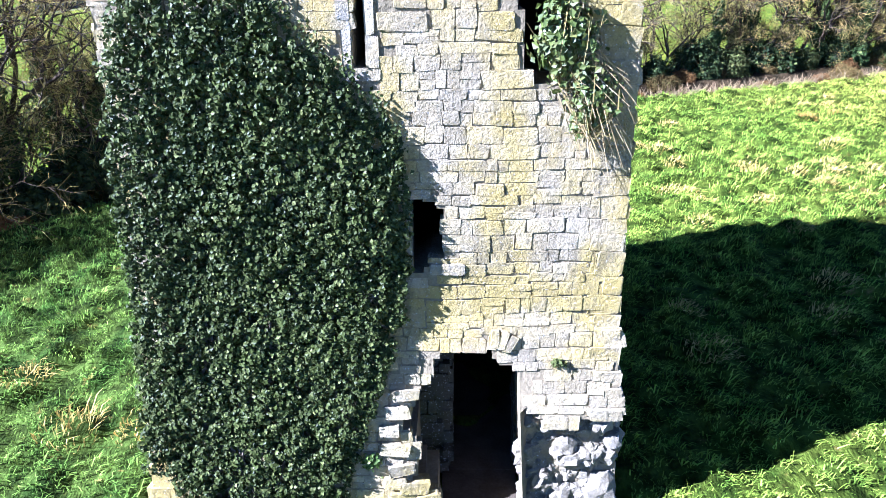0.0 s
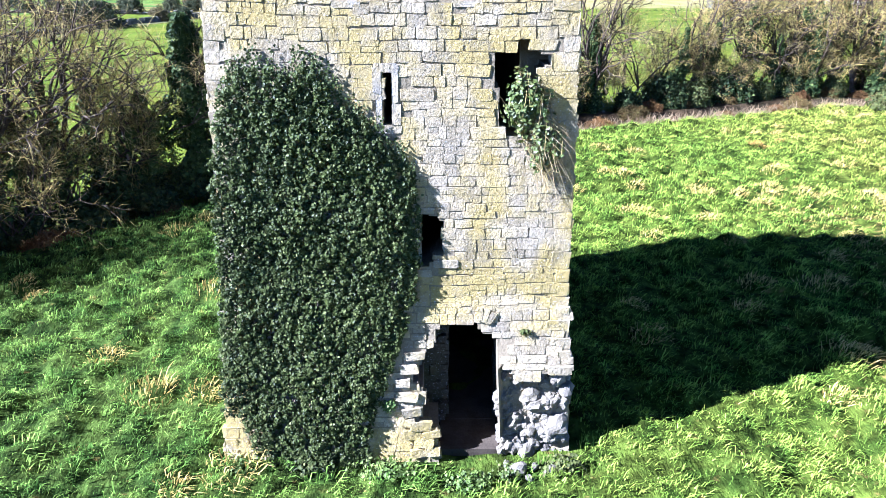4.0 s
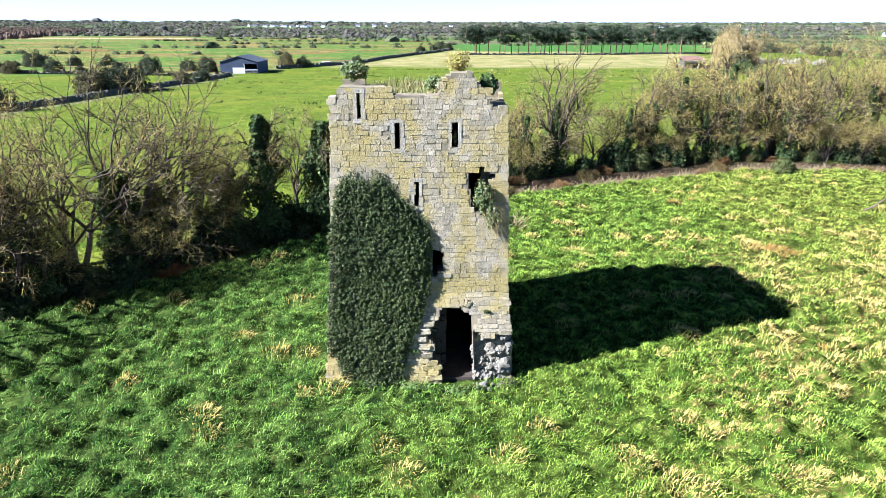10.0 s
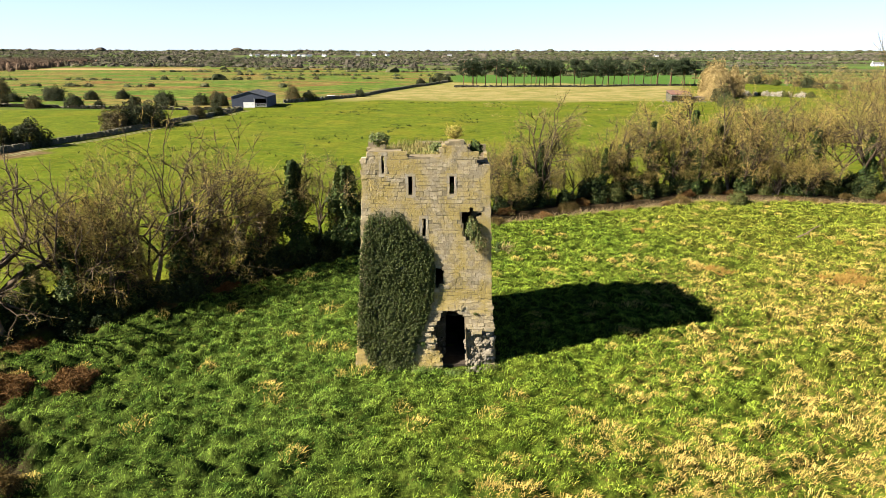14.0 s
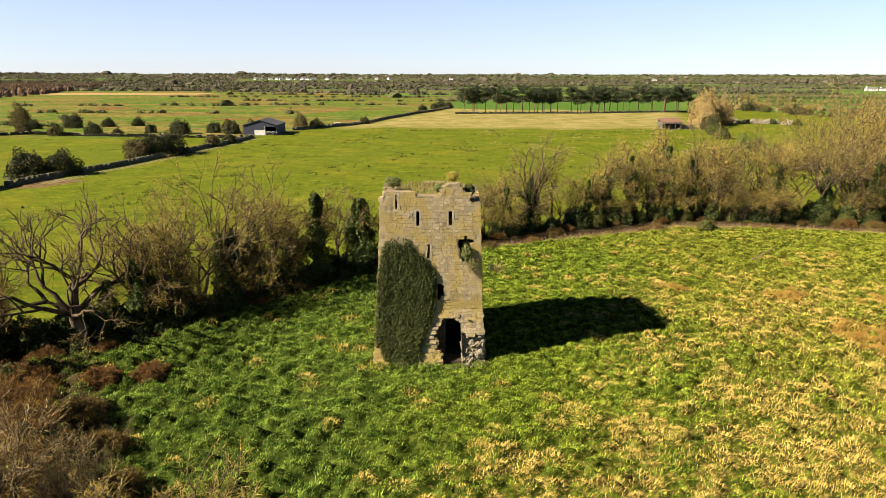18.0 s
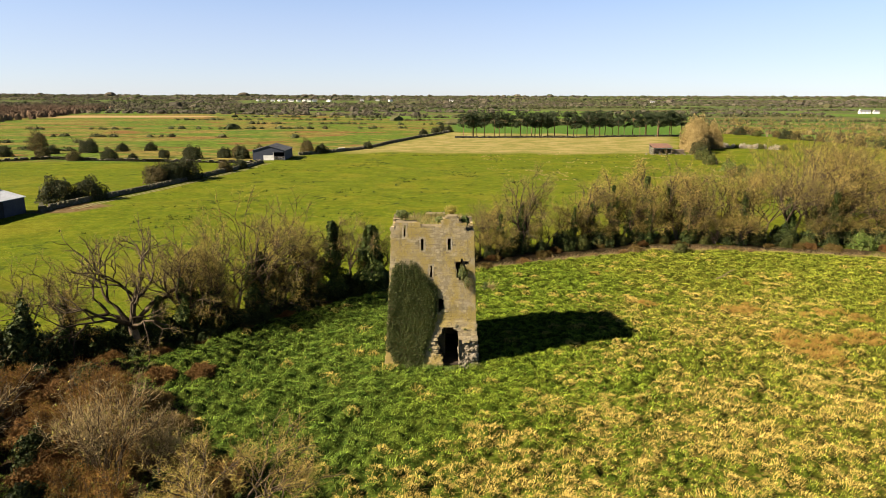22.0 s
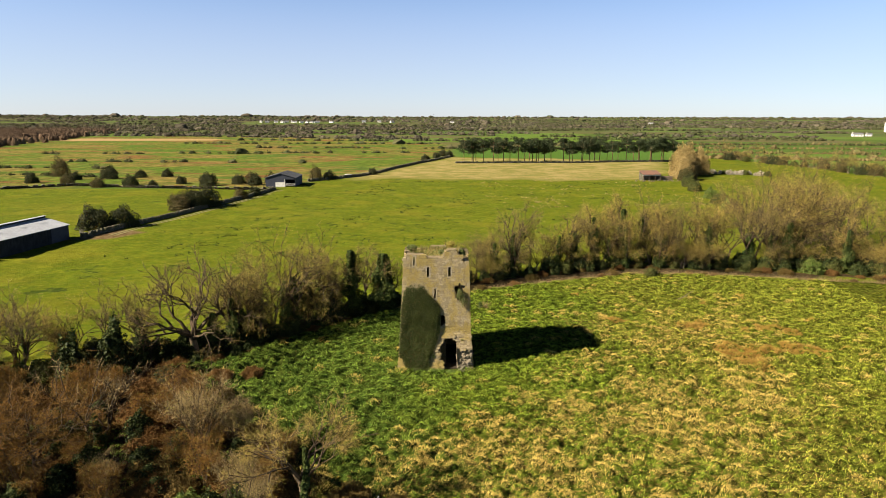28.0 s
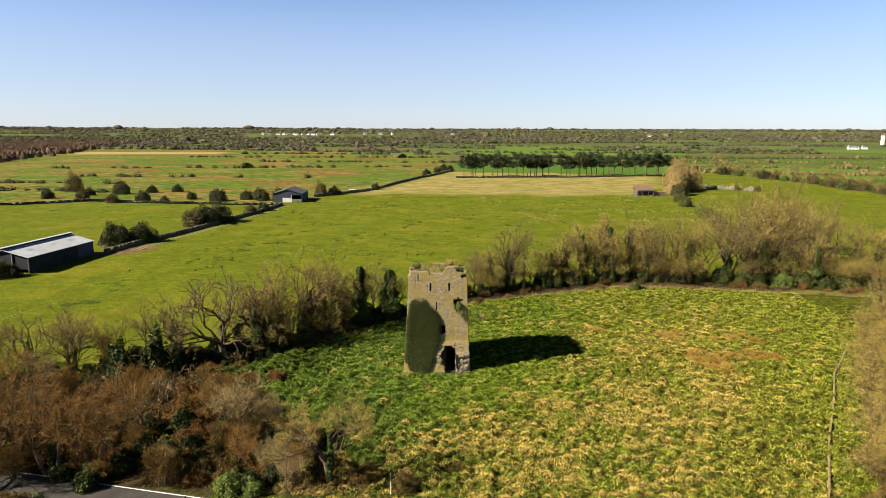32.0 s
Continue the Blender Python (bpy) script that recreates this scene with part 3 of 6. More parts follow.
def add_blocks(bag, mats, rng):
    for i, m in enumerate(mats):
        v = BLOCKS[i % len(BLOCKS)][0]
        a = np.array(m)
        bag.add(v @ a[:3, :3].T + a[:3, 3], BLOCK_FACES)


open_face = [s for s in front_stones if not inside(IVY_EDGE, s[0] + 0.25, s[1])]
hidden = [s for s in front_stones if inside(IVY_EDGE, s[0] + 0.25, s[1])]
open_face.sort(key=lambda s: abs(s[1] - 6.0) + 0.2 * abs(s[0] - 2))
single, joined = open_face[:300], open_face[300:] + hidden
STONE_MATS = [stone_matrix(*s, rng) for s in joined]
bag = Bag()
add_blocks(bag, STONE_MATS, rng)
part("stone_facing", bag, STONE, front_wall, kind="stuff")

# plainer facing on the other walls
for (nm, place, k) in SIDES:
    wall = [o for o in tower.children if o.name.startswith(nm)][0]
    width = DEPTH if k < 2 else 9.0
    bag = Bag()
    mats = []
    for s, z, w, h, r in lay_courses(width, -0.6, 14.4, rng, lambda s, z, w: w / 2 < s < width - 0.02 - w / 2 and z < side_top(s, k) - 0.1, (0.26, 0.4), (0.35, 0.95)):
        out = rng.uniform(0.0, 0.04)
        if k == 0:
            m = pose(left_x(z) - out + 0.11, DEPTH - s, z, 0, 0, -90)
        elif k == 1:
            m = pose(right_x(z) + out - 0.11, s, z, 0, 0, 90)
        else:
            m = pose(right_x(z) - s * (right_x(z) - left_x(z)) / 9.0, DEPTH - front_y(z) + out - 0.11, z, 0, 0, 180)
        mats.append(m @ Matrix.Diagonal((w, 0.24, h, 1)))
    add_blocks(bag, mats, rng)
    part("stone_facing", bag, STONE, wall, kind="stuff")

# dressed frames of the windows
FRAME_BLOCKS = block_meshes(DRESSED)


def frame_stone(name, x0, x1, z0, z1, parent, proud=0.006, depth=0.3):
    me = FRAME_BLOCKS[(int(abs(x0 * 37 + z0 * 91))) % len(FRAME_BLOCKS)]
    ob = new(name, me)
    ob.parent = parent
    ob.matrix_basis = pose((x0 + x1) / 2, front_y((z0 + z1) / 2) - proud + depth / 2, (z0 + z1) / 2) @ Matrix.Diagonal((x1 - x0, depth, z1 - z0, 1))
    return ob


for a, b, c, d in SLITS:
    win = part("window", Bag(), DRESSED, tower, "narrow slit window framed in pale dressed limestone")
    wide = 0.16 if b - a > 0.2 else 0.17
    half = (c + d) / 2 + 0.1
    frame_stone("jamb", a - wide, a, c, half, win)
    frame_stone("jamb", a - wide - 0.05, a, half + 0.012, d, win)
    frame_stone("jamb", b, b + wide + 0.05, c, half - 0.2, win)
    frame_stone("jamb", b, b + wide, half - 0.188, d, win)
    frame_stone("lintel", a - wide - 0.04, b + wide + 0.03, d, d + 0.2, win)
    frame_stone("sill", a - wide - 0.02, b + wide + 0.06, c - 0.2, c, win)
win = part("window", Bag(), DRESSED, tower, "broken window with one dressed jamb left")
frame_stone("jamb", 0.48, 0.65, 5.05, 5.75, win)
frame_stone("jamb", 0.48, 0.65, 5.76, 6.52, win)
frame_stone("lintel", 0.48, 0.99, 6.53, 6.70, win)
frame_stone("sill", 0.95, 1.6, 5.08, 5.30, win, 0.03)
frame_stone("sill", 0.48, 0.93, 4.80, 5.0, win, 0.0)

# quoins at the two front corners
QUOINS = block_meshes(STONE)
for side in (-1, 1):
    z = 2.05 if side > 0 else -0.5
    i = 0
    while z < (13.2 if side > 0 else 13.6):
        h = (0.30, 0.42, 0.36, 0.5, 0.33)[i % 5]
        w = (0.62, 0.36, 0.50)[i % 3]
        e = right_x(z) if side > 0 else left_x(z)
        q = frame_stone("quoin", min(e, e - side * w), max(e, e - side * w), z, z + h - 0.012, front_wall, 0.004, 0.5)
        q.data = QUOINS[i % len(QUOINS)]
        z += h
        i += 1

# floor vaults and the grown-over top
for z in (3.9, 7.9, 11.0):
    bag = Bag()
    box(bag, -3.0, 1.25, z, 3.1, DEPTH - 1.15, z + 0.3)
    part("floor_vault", bag, MORTAR, tower)
bag = Bag()
n = 22
V = [(-3.6 + 7.4 * i / n, 0.8 + 7.3 * j / n, 13.35 + 0.35 * noise.noise((i * 0.4, j * 0.4, 1)) + 0.5 * math.sin(math.pi * i / n) * math.sin(math.pi * j / n)) for j in range(n + 1) for i in range(n + 1)]
bag.add(V, [(j * (n + 1) + i, j * (n + 1) + i + 1, (j + 1) * (n + 1) + i + 1, (j + 1) * (n + 1) + i) for j in range(n) for i in range(n)])
part("roof_vault", bag, simple("turf", (0.10, 0.13, 0.03), (0.26, 0.22, 0.08), 1.5, 0.95, 0.1, 0.6, 0.05), tower, "vault top grown over with grass", smooth=True)

# earth floor inside, coloured near black to stand for the doorway's shade
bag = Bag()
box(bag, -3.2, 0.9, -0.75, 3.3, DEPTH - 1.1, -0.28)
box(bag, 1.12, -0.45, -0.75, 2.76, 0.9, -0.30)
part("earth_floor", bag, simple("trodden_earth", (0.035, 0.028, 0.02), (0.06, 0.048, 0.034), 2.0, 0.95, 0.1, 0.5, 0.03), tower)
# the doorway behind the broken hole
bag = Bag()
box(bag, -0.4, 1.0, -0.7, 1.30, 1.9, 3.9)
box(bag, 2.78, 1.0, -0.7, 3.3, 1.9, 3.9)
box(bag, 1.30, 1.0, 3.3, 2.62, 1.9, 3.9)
# inner stone coloured near black in place of the shade inside the hole
SHADED_STONE = stone_material("damp_inner_stone", (0.065, 0.057, 0.042), (0.055, 0.05, 0.036), (0.045, 0.048, 0.024), (0.03, 0.027, 0.021))
inner = part("inner_doorway", bag, SHADED_STONE, tower)
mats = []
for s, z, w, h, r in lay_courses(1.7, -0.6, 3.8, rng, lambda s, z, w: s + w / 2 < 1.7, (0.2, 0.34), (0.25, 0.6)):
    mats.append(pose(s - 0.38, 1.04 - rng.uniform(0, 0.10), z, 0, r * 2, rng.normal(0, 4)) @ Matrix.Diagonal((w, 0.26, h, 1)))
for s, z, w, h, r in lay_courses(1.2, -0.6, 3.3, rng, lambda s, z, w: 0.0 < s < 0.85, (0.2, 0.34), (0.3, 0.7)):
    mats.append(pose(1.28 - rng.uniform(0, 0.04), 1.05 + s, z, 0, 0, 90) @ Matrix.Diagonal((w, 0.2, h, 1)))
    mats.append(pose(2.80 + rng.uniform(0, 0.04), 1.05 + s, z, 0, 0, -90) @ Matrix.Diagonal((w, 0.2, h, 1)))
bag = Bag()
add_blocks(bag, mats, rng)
part("stone_facing", bag, SHADED_STONE, inner, kind="stuff")

# the wall core laid bare at the foot of the corner, and the voussoirs over the door
def rock_mesh(seed, mat):
    """A rough broken stone about a metre across."""
    bm = bmesh.new()
    bmesh.ops.create_icosphere(bm, subdivisions=2, radius=0.55)
    for v in bm.verts:
        d = v.co.normalized()
        v.co *= 0.95 + 0.45 * noise.noise(d * 1.3 + Vector((seed * 3.7, 0, 0))) + 0.22 * noise.noise(d * 3.6 + Vector((0, seed * 2.9, 0)))
    me = bpy.data.meshes.new("stone")
    bm.to_mesh(me)
    bm.free()
    me.materials.append(mat)
    return me


RUBBLE_MESHES = [rock_mesh(k, RUBBLE) for k in range(10)]
for i in range(230):
    x, z = rng.uniform(2.78, right_x(0.8) - 0.12), rng.uniform(-0.55, 1.92)
    deep = 0.30 + 0.26 * noise.noise((x * 2.2, z * 2.2, 0.0))
    s = rng.lognormal(math.log(0.27), 0.4)
    ob = part("rubble_stone", RUBBLE_MESHES[i % 10], None, front_wall)
    ob.matrix_basis = pose(x, front_y(z) + deep + 0.07, z, *rng.uniform(-60, 60, 3)) @ Matrix.Diagonal((s, s * 0.9, s * rng.uniform(0.55, 0.9), 1))
for i in range(3):
    a = radians(2 + i * 14)
    ob = part("voussoir", QUOINS[i], None, front_wall)
    ob.matrix_basis = pose(2.02 + 0.62 * math.sin(a) + 0.12, front_y(3.4) + 0.1, 3.05 + 0.72 * math.cos(a), -9, math.degrees(a)) @ Matrix.Diagonal((0.15, 0.24, 0.36, 1))
# loose jagged stones down the west side of the break
for i, (x, z) in enumerate(((0.48, 0.35), (0.80, 0.12), (0.62, -0.2), (1.05, -0.15), (0.25, 1.85), (0.35, 1.45), (0.45, 1.0), (0.35, 0.72), (0.72, 0.6), (1.0, 0.35), (0.42, 2.25), (0.55, 2.62))):
    ob = part("stone", QUOINS[i % 10], None, front_wall)
    ob.matrix_basis = pose(x - 0.12, front_y(z) + 0.08, z, -9, rng.normal(0, 4), rng.normal(0, 6)) @ Matrix.Diagonal((rng.uniform(0.35, 0.6), 0.34, rng.uniform(0.2, 0.3), 1))

# ---- ivy on the front ----
ivy = thing("ivy", "dense dark green glossy ivy climbing the stone front", "ivy", at=(-2, -0.6, -0.45))
rng = np.random.default_rng(3)
pts, way = [], []
while len(pts) < 15000:
    x, z = rng.uniform(-4.7, 0.9), rng.uniform(-0.5, 10.2)
    e = 0.12 * noise.noise((x * 3, z * 3, 0))
    if inside(IVY_EDGE, x + e, z + 0.9 * noise.noise((x * 4.2, 0, 3.0)) * (z > 6.5)):
        pts.append((x, front_y(z) - 0.03 - 0.08 * rng.random(), z))
        way.append((-0.15, -0.9, 0.15))
# leaf rosettes standing out from the wall, with dark gaps between
n = 0
while n < 4300:
    x, z = rng.uniform(-4.7, 0.9), rng.uniform(-0.5, 10.2)
    if not inside(IVY_EDGE, x + 0.1 * noise.noise((x * 3, z * 3, 0)), z + 0.1 + 0.95 * noise.noise((x * 4.2, 0, 3.0)) * (z > 6.5)):
        continue
    n += 1
    lump = 0.5 + 0.5 * noise.noise((x * 1.1, z * 0.9, 5.0))
    edge = 0.25 if not inside(IVY_EDGE, x + 0.35, z) else 1.0
    r = rng.uniform(0.06, 0.125)
    c = np.array((x, front_y(z) - 0.10 - (0.06 + 0.24 * lump) * edge * rng.uniform(0.4, 1.0), z))
    k = int(rng.integers(12, 22))
    d = rand_dirs(rng, k) * (1.0, 0.8, 1.0) + (0, -0.45, 0.12)
    d /= np.linalg.norm(d, axis=1, keepdims=True)
    pts.extend(map(tuple, c + d * r * rng.uniform(0.6, 1.1, (k, 1))))
    way.extend(map(tuple, d + (-0.05, -0.35, 0.1)))
# shoots running up and out along the border
for i in range(170):
    k = rng.uniform(0.5, 10.5)
    a, b = IVY_EDGE[int(k) + 1], IVY_EDGE[int(k) + 2]
    x, z = a[0] + (b[0] - a[0]) * (k % 1), a[1] + (b[1] - a[1]) * (k % 1) - 0.15
    for s in range(rng.integers(4, 12)):
        pts.append((x + 0.05 * rng.normal(), front_y(z) - 0.05 - rng.uniform(0, 0.05), z + s * 0.07))
        way.append((-0.15, -0.9, 0.1))
pts = np.array(pts)
bag = Bag()
leaves(bag, rng, pts - np.array([-2, -0.6, -0.45]), 0.064, np.array(way), 0.45)
part("ivy_leaves", bag, IVY, ivy)
bag = Bag()
for i in range(14):
    x0 = rng.uniform(-3.6, -0.7)
    pl = [(x0 + 2 + rng.normal(0, 0.1) * k + (0.1 * k * rng.uniform(-1, 1)), front_y(k * 1.0 - 0.45) - 0.07 + 0.6, k * 1.0) for k in range(int(rng.uniform(4, 9)))]
    tube(bag, pl, [0.05 * (1 - k / len(pl)) + 0.008 for k in range(len(pl))], 5)
BARK = simple("bark", (0.10, 0.075, 0.05), (0.17, 0.135, 0.09), 4.0, 0.95, 0.1, 0.6, 0.03)
part("ivy_stem", bag, BARK, ivy)

# ---- plants ----
LIMB = simple("limb_bark", (0.035, 0.026, 0.017), (0.085, 0.064, 0.04), 2.0, 0.95, 0.1, 0.4, 0.02)
TWIG = leafy("twigs", (0.32, 0.25, 0.085), (0.25, 0.20, 0.066), (0.40, 0.33, 0.12), 0.4, 0.9, 0.1, 0.15)
TAN_TWIG = leafy("budding_twigs", (0.48, 0.345, 0.105), (0.40, 0.30, 0.08), (0.45, 0.39, 0.09), 0.3, 0.9, 0.1, 0.2)
BUD = leafy("spring_buds", (0.34, 0.30, 0.055), (0.25, 0.26, 0.045), (0.44, 0.36, 0.10), 0.3, 0.8, 0.15, 0.3)
DRY = leafy("dry_stems", (0.17, 0.115, 0.035), (0.125, 0.09, 0.028), (0.11, 0.10, 0.025), 0.3, 0.9, 0.1, 0.15)
DARK_BUSH = leafy("dark_field_bush", (0.040, 0.052, 0.017), (0.055, 0.062, 0.022), (0.085, 0.082, 0.03), 0.3, 0.8, 0.2, 0.1)
RUST_TWIG = leafy("rusty_twigs", (0.27, 0.145, 0.034), (0.20, 0.11, 0.026), (0.31, 0.195, 0.05), 0.3, 0.9, 0.1, 0.15)
BRAMBLE = leafy("bramble_stems", (0.16, 0.085, 0.028), (0.20, 0.11, 0.034), (0.10, 0.075, 0.024), 0.35, 0.9, 0.1, 0.1)
PALE_TWIG = leafy("pale_twigs", (0.42, 0.32, 0.15), (0.35, 0.26, 0.11), (0.5, 0.40, 0.21), 0.5, 0.85, 0.15, 0.1)
TREE_IVY = leafy("tree_ivy", (0.036, 0.062, 0.014), (0.075, 0.108, 0.024), (0.18, 0.21, 0.05), 0.35, 0.6, 0.12, 0.12)
EVERGREEN = leafy("evergreen_leaf", (0.028, 0.046, 0.012), (0.048, 0.068, 0.018), (0.12, 0.14, 0.035), 0.4, 0.6, 0.12, 0.1)
FRESH = leafy("fresh_leaf", (0.12, 0.19, 0.03), (0.17, 0.23, 0.04), (0.22, 0.25, 0.06), 0.5, 0.6, 0.3, 0.3)
OLIVE = leafy("hawthorn_leaf", (0.075, 0.095, 0.02), (0.10, 0.115, 0.025), (0.16, 0.155, 0.04), 0.3, 0.7, 0.2, 0.25)
DULL = leafy("hedge_twig", (0.13, 0.105, 0.045), (0.095, 0.09, 0.035), (0.17, 0.15, 0.06), 0.1, 0.9, 0.1, 0.2)
WILLOW = leafy("willow_twig", (0.40, 0.30, 0.12), (0.33, 0.25, 0.10), (0.44, 0.35, 0.16), 0.1, 0.9, 0.1, 0.2)
NEEDLE = leafy("pine_needles", (0.028, 0.045, 0.018), (0.042, 0.062, 0.022), (0.065, 0.075, 0.03), 0.2, 0.7, 0.2, 0.1)
BLOSSOM = leafy("blackthorn_blossom", (0.65, 0.60, 0.50), (0.5, 0.45, 0.36), (0.22, 0.19, 0.10), 0.25, 0.8, 0.2, 0.3)


def limb(bag, rng, start, way, length, r0, r1, sides, segs=5, wander=0.18, lift=0.0):
    """One bent tapered limb; returns its points and ways."""
    pts, d, p = [Vector(start)], Vector(way).normalized(), Vector(start)
    for i in range(segs):
        d = (d + Vector(rng.normal(0, wander, 3)) + Vector((0, 0, lift))).normalized()
        p = p + d * (length / segs)
        pts.append(p.copy())
    tube(bag, pts, [r0 + (r1 - r0) * i / segs for i in range(segs + 1)], sides, False)
    return pts


def grow(seed, height, stems=1, fork=0.35, angle=38, limbs=9, levels=3, lift=0.05, spread=1.0, girth=0.22, kids=(5, 4), sway=0.14):
    """A bare tree: the trunk and limbs in one bag each, and the ends where twigs start."""
    rng = np.random.default_rng(seed)
    trunks, boughs, ends = [], Bag(), []

    def along(pts, f):
        k = f * (len(pts) - 1)
        i = min(int(k), len(pts) - 2)
        return pts[i].lerp(pts[i + 1], k - i), (pts[i + 1] - pts[i]).normalized()

    def sprout(pts, length, r, level):
        n = limbs if level == 1 else kids[min(level - 2, len(kids) - 1)]
        for i in range(n):
            f = fork + (1 - fork) * (i + rng.uniform(0.1, 0.9)) / n if level == 1 else rng.uniform(0.25, 1.0)
            p, d = along(pts, f)
            side = Vector(rand_dirs(rng, 1)[0])
            side = (side - d * side.dot(d)).normalized()
            a = radians(angle * rng.uniform(0.7, 1.3))
            way = d * math.cos(a) + side * math.sin(a) * spread + Vector((0, 0, lift))
            l = length * (0.62 if level == 1 else 0.55) * rng.uniform(0.7, 1.2) * (1.15 - 0.5 * f if level == 1 else 1)
            rr = r * 0.55
            q = limb(boughs, rng, p, way, l, rr, rr * 0.35, 5 if level == 1 else (4 if level == 2 else 3), 5 if level == 1 else 3, 0.2, lift * 0.5)
            if level < levels:
                sprout(q, l, rr * 0.85, level + 1)
            if level >= levels - 1:
                ends.append((q, l))

    for s in range(stems):
        lean = Vector((rng.normal(0, sway if stems > 1 else 0.05), rng.normal(0, sway if stems > 1 else 0.05), 1))
        g = girth * (1.0 if stems == 1 else 0.7)
        trunks.append(Bag())
        pts = limb(trunks[-1], rng, (rng.normal(0, 0.25) * (stems > 1), rng.normal(0, 0.25) * (stems > 1), -0.3), lean, height * rng.uniform(0.72, 0.85), g, g * 0.22, 8, 7, 0.07)
        sprout(pts, height * 0.5, g * 0.8, 1)
    return trunks, boughs, ends


def fork(seed, height, trunk=2.5, stems=1, first=6, lean=35, angle=27, depth=5, ratio=0.79, lift=0.012, girth=0.3, sway=0.2):
    """A bare tree whose limbs fork again and again into a broad crown."""
    rng = np.random.default_rng(seed)
    trunks, boughs, ends = [], Bag(), []
    reach = (height - trunk) / (0.9 * sum(ratio ** k for k in range(depth)))

    def turned(d, a):
        side = Vector(rand_dirs(rng, 1)[0])
        side = (side - d * side.dot(d)).normalized()
        return d * math.cos(a) + side * math.sin(a)

    def branch(p, d, l, r, level):
        q = limb(boughs, rng, p, d, l, r, max(r * 0.7, 0.012), (6, 5, 4, 3, 3, 3)[min(level, 5)], 3, 0.13, lift)
        if level >= depth - 1:
            ends.append((q, l))
        if level == depth:
            return
        way = (q[-1] - q[-2]).normalized()
        for c in range(3 if rng.random() < 0.35 else 2):
            n = turned(way, radians(angle * rng.uniform(0.55, 1.45)))
            branch(q[-1] if c < 2 else q[-2], n, l * ratio * rng.uniform(0.75, 1.2), max(r * rng.uniform(0.6, 0.72), 0.014), level + 1)

    for s in range(stems):
        w = sway if stems > 1 else 0.06
        g = girth * (1.0 if stems == 1 else 0.72)
        trunks.append(Bag())
        top = trunk * rng.uniform(0.8, 1.2)
        pts = limb(trunks[-1], rng, (rng.normal(0, 0.3) * (stems > 1), rng.normal(0, 0.3) * (stems > 1), -0.3), (rng.normal(0, w), rng.normal(0, w), 1), top + 0.3, g, g * 0.72, 8, 4, 0.07)
        a0 = rng.uniform(0, math.tau)
        n = first if stems == 1 else max(3, first // 2 + 1)
        for k in range(n):
            a, t = a0 + math.tau * (k + rng.uniform(-0.3, 0.3)) / n, radians(lean * rng.uniform(0.25, 1.3))
            way = Vector((math.cos(a) * math.sin(t), math.sin(a) * math.sin(t), math.cos(t)))
            branch(pts[-1] if k % 3 else pts[-2].lerp(pts[-1], rng.uniform(0.2, 1.0)), way, reach * rng.uniform(0.8, 1.15), g * rng.uniform(0.42, 0.56), 1)
    return trunks, boughs, ends


def twigs(rng, ends, per, length, width, buds=0, bud_size=0.1, droop=0.0):
    """Fine twigs and buds round the ends of a tree."""
    tw, bd = Bag(), Bag()
    a, b = [], []
    for q, l in ends:
        v = np.array([tuple(p) for p in q])
        n = per
        k = rng.uniform(0.15, len(v) - 1.001, n)
        i = k.astype(int)
        p = v[i] + (v[i + 1] - v[i]) * (k - i)[:, None]
        d = v[i + 1] - v[i]
        d /= np.linalg.norm(d, axis=1, keepdims=True)
        w = d * 0.8 + rand_dirs(rng, n) * 1.0 + np.array([0, 0, 0.12 - droop])
        w /= np.linalg.norm(w, axis=1, keepdims=True)
        a.append(p)
        b.append(p + w * (length * rng.uniform(0.5, 1.3, n))[:, None])
    a, b = np.concatenate(a), np.concatenate(b)
    ribbons(tw, a, b, width)
    m = len(a) // 2
    i = rng.integers(0, len(a), m * 2)
    s = a[i] + (b[i] - a[i]) * rng.uniform(0.3, 0.9, (m * 2, 1))
    e = s + (b[i] - a[i]) * 0.35 + rand_dirs(rng, m * 2) * length * 0.35
    ribbons(tw, s, e, width * 0.7)
    if buds:
        i = rng.integers(0, len(s), buds)
        leaves(bd, rng, s[i] + (e[i] - s[i]) * rng.uniform(0.2, 1.1, (buds, 1)) + rng.normal(0, 0.05, (buds, 3)), bud_size)
    return tw, bd


def ivy_round(bag, rng, height, radius, count, size, low=0.0, waist=0.5):
    """Ivy leaves round a trunk, lumpy."""
    z = rng.uniform(low, height, count)
    th = rng.uniform(0, math.tau, count)
    lump = np.array([noise.noise((math.cos(t) * 1.1, math.sin(t) * 1.1, h * 0.42)) + 0.4 * noise.noise((math.cos(t) * 3, math.sin(t) * 3, h * 1.6)) for t, h in zip(th, z)])
    f = (z - low) / (height - low)
    r = radius * np.maximum(0.2, 0.62 + 1.15 * lump) * (1.15 - 0.95 * f ** 1.3) * (waist + (1 - waist) * np.minimum(1, f * 3)) * rng.uniform(0.75, 1.05, count)
    c = np.stack([np.cos(th) * r, np.sin(th) * r, z], 1)
    leaves(bag, rng, c, size, np.stack([np.cos(th), np.sin(th), np.full(count, 0.3)], 1), 0.7)


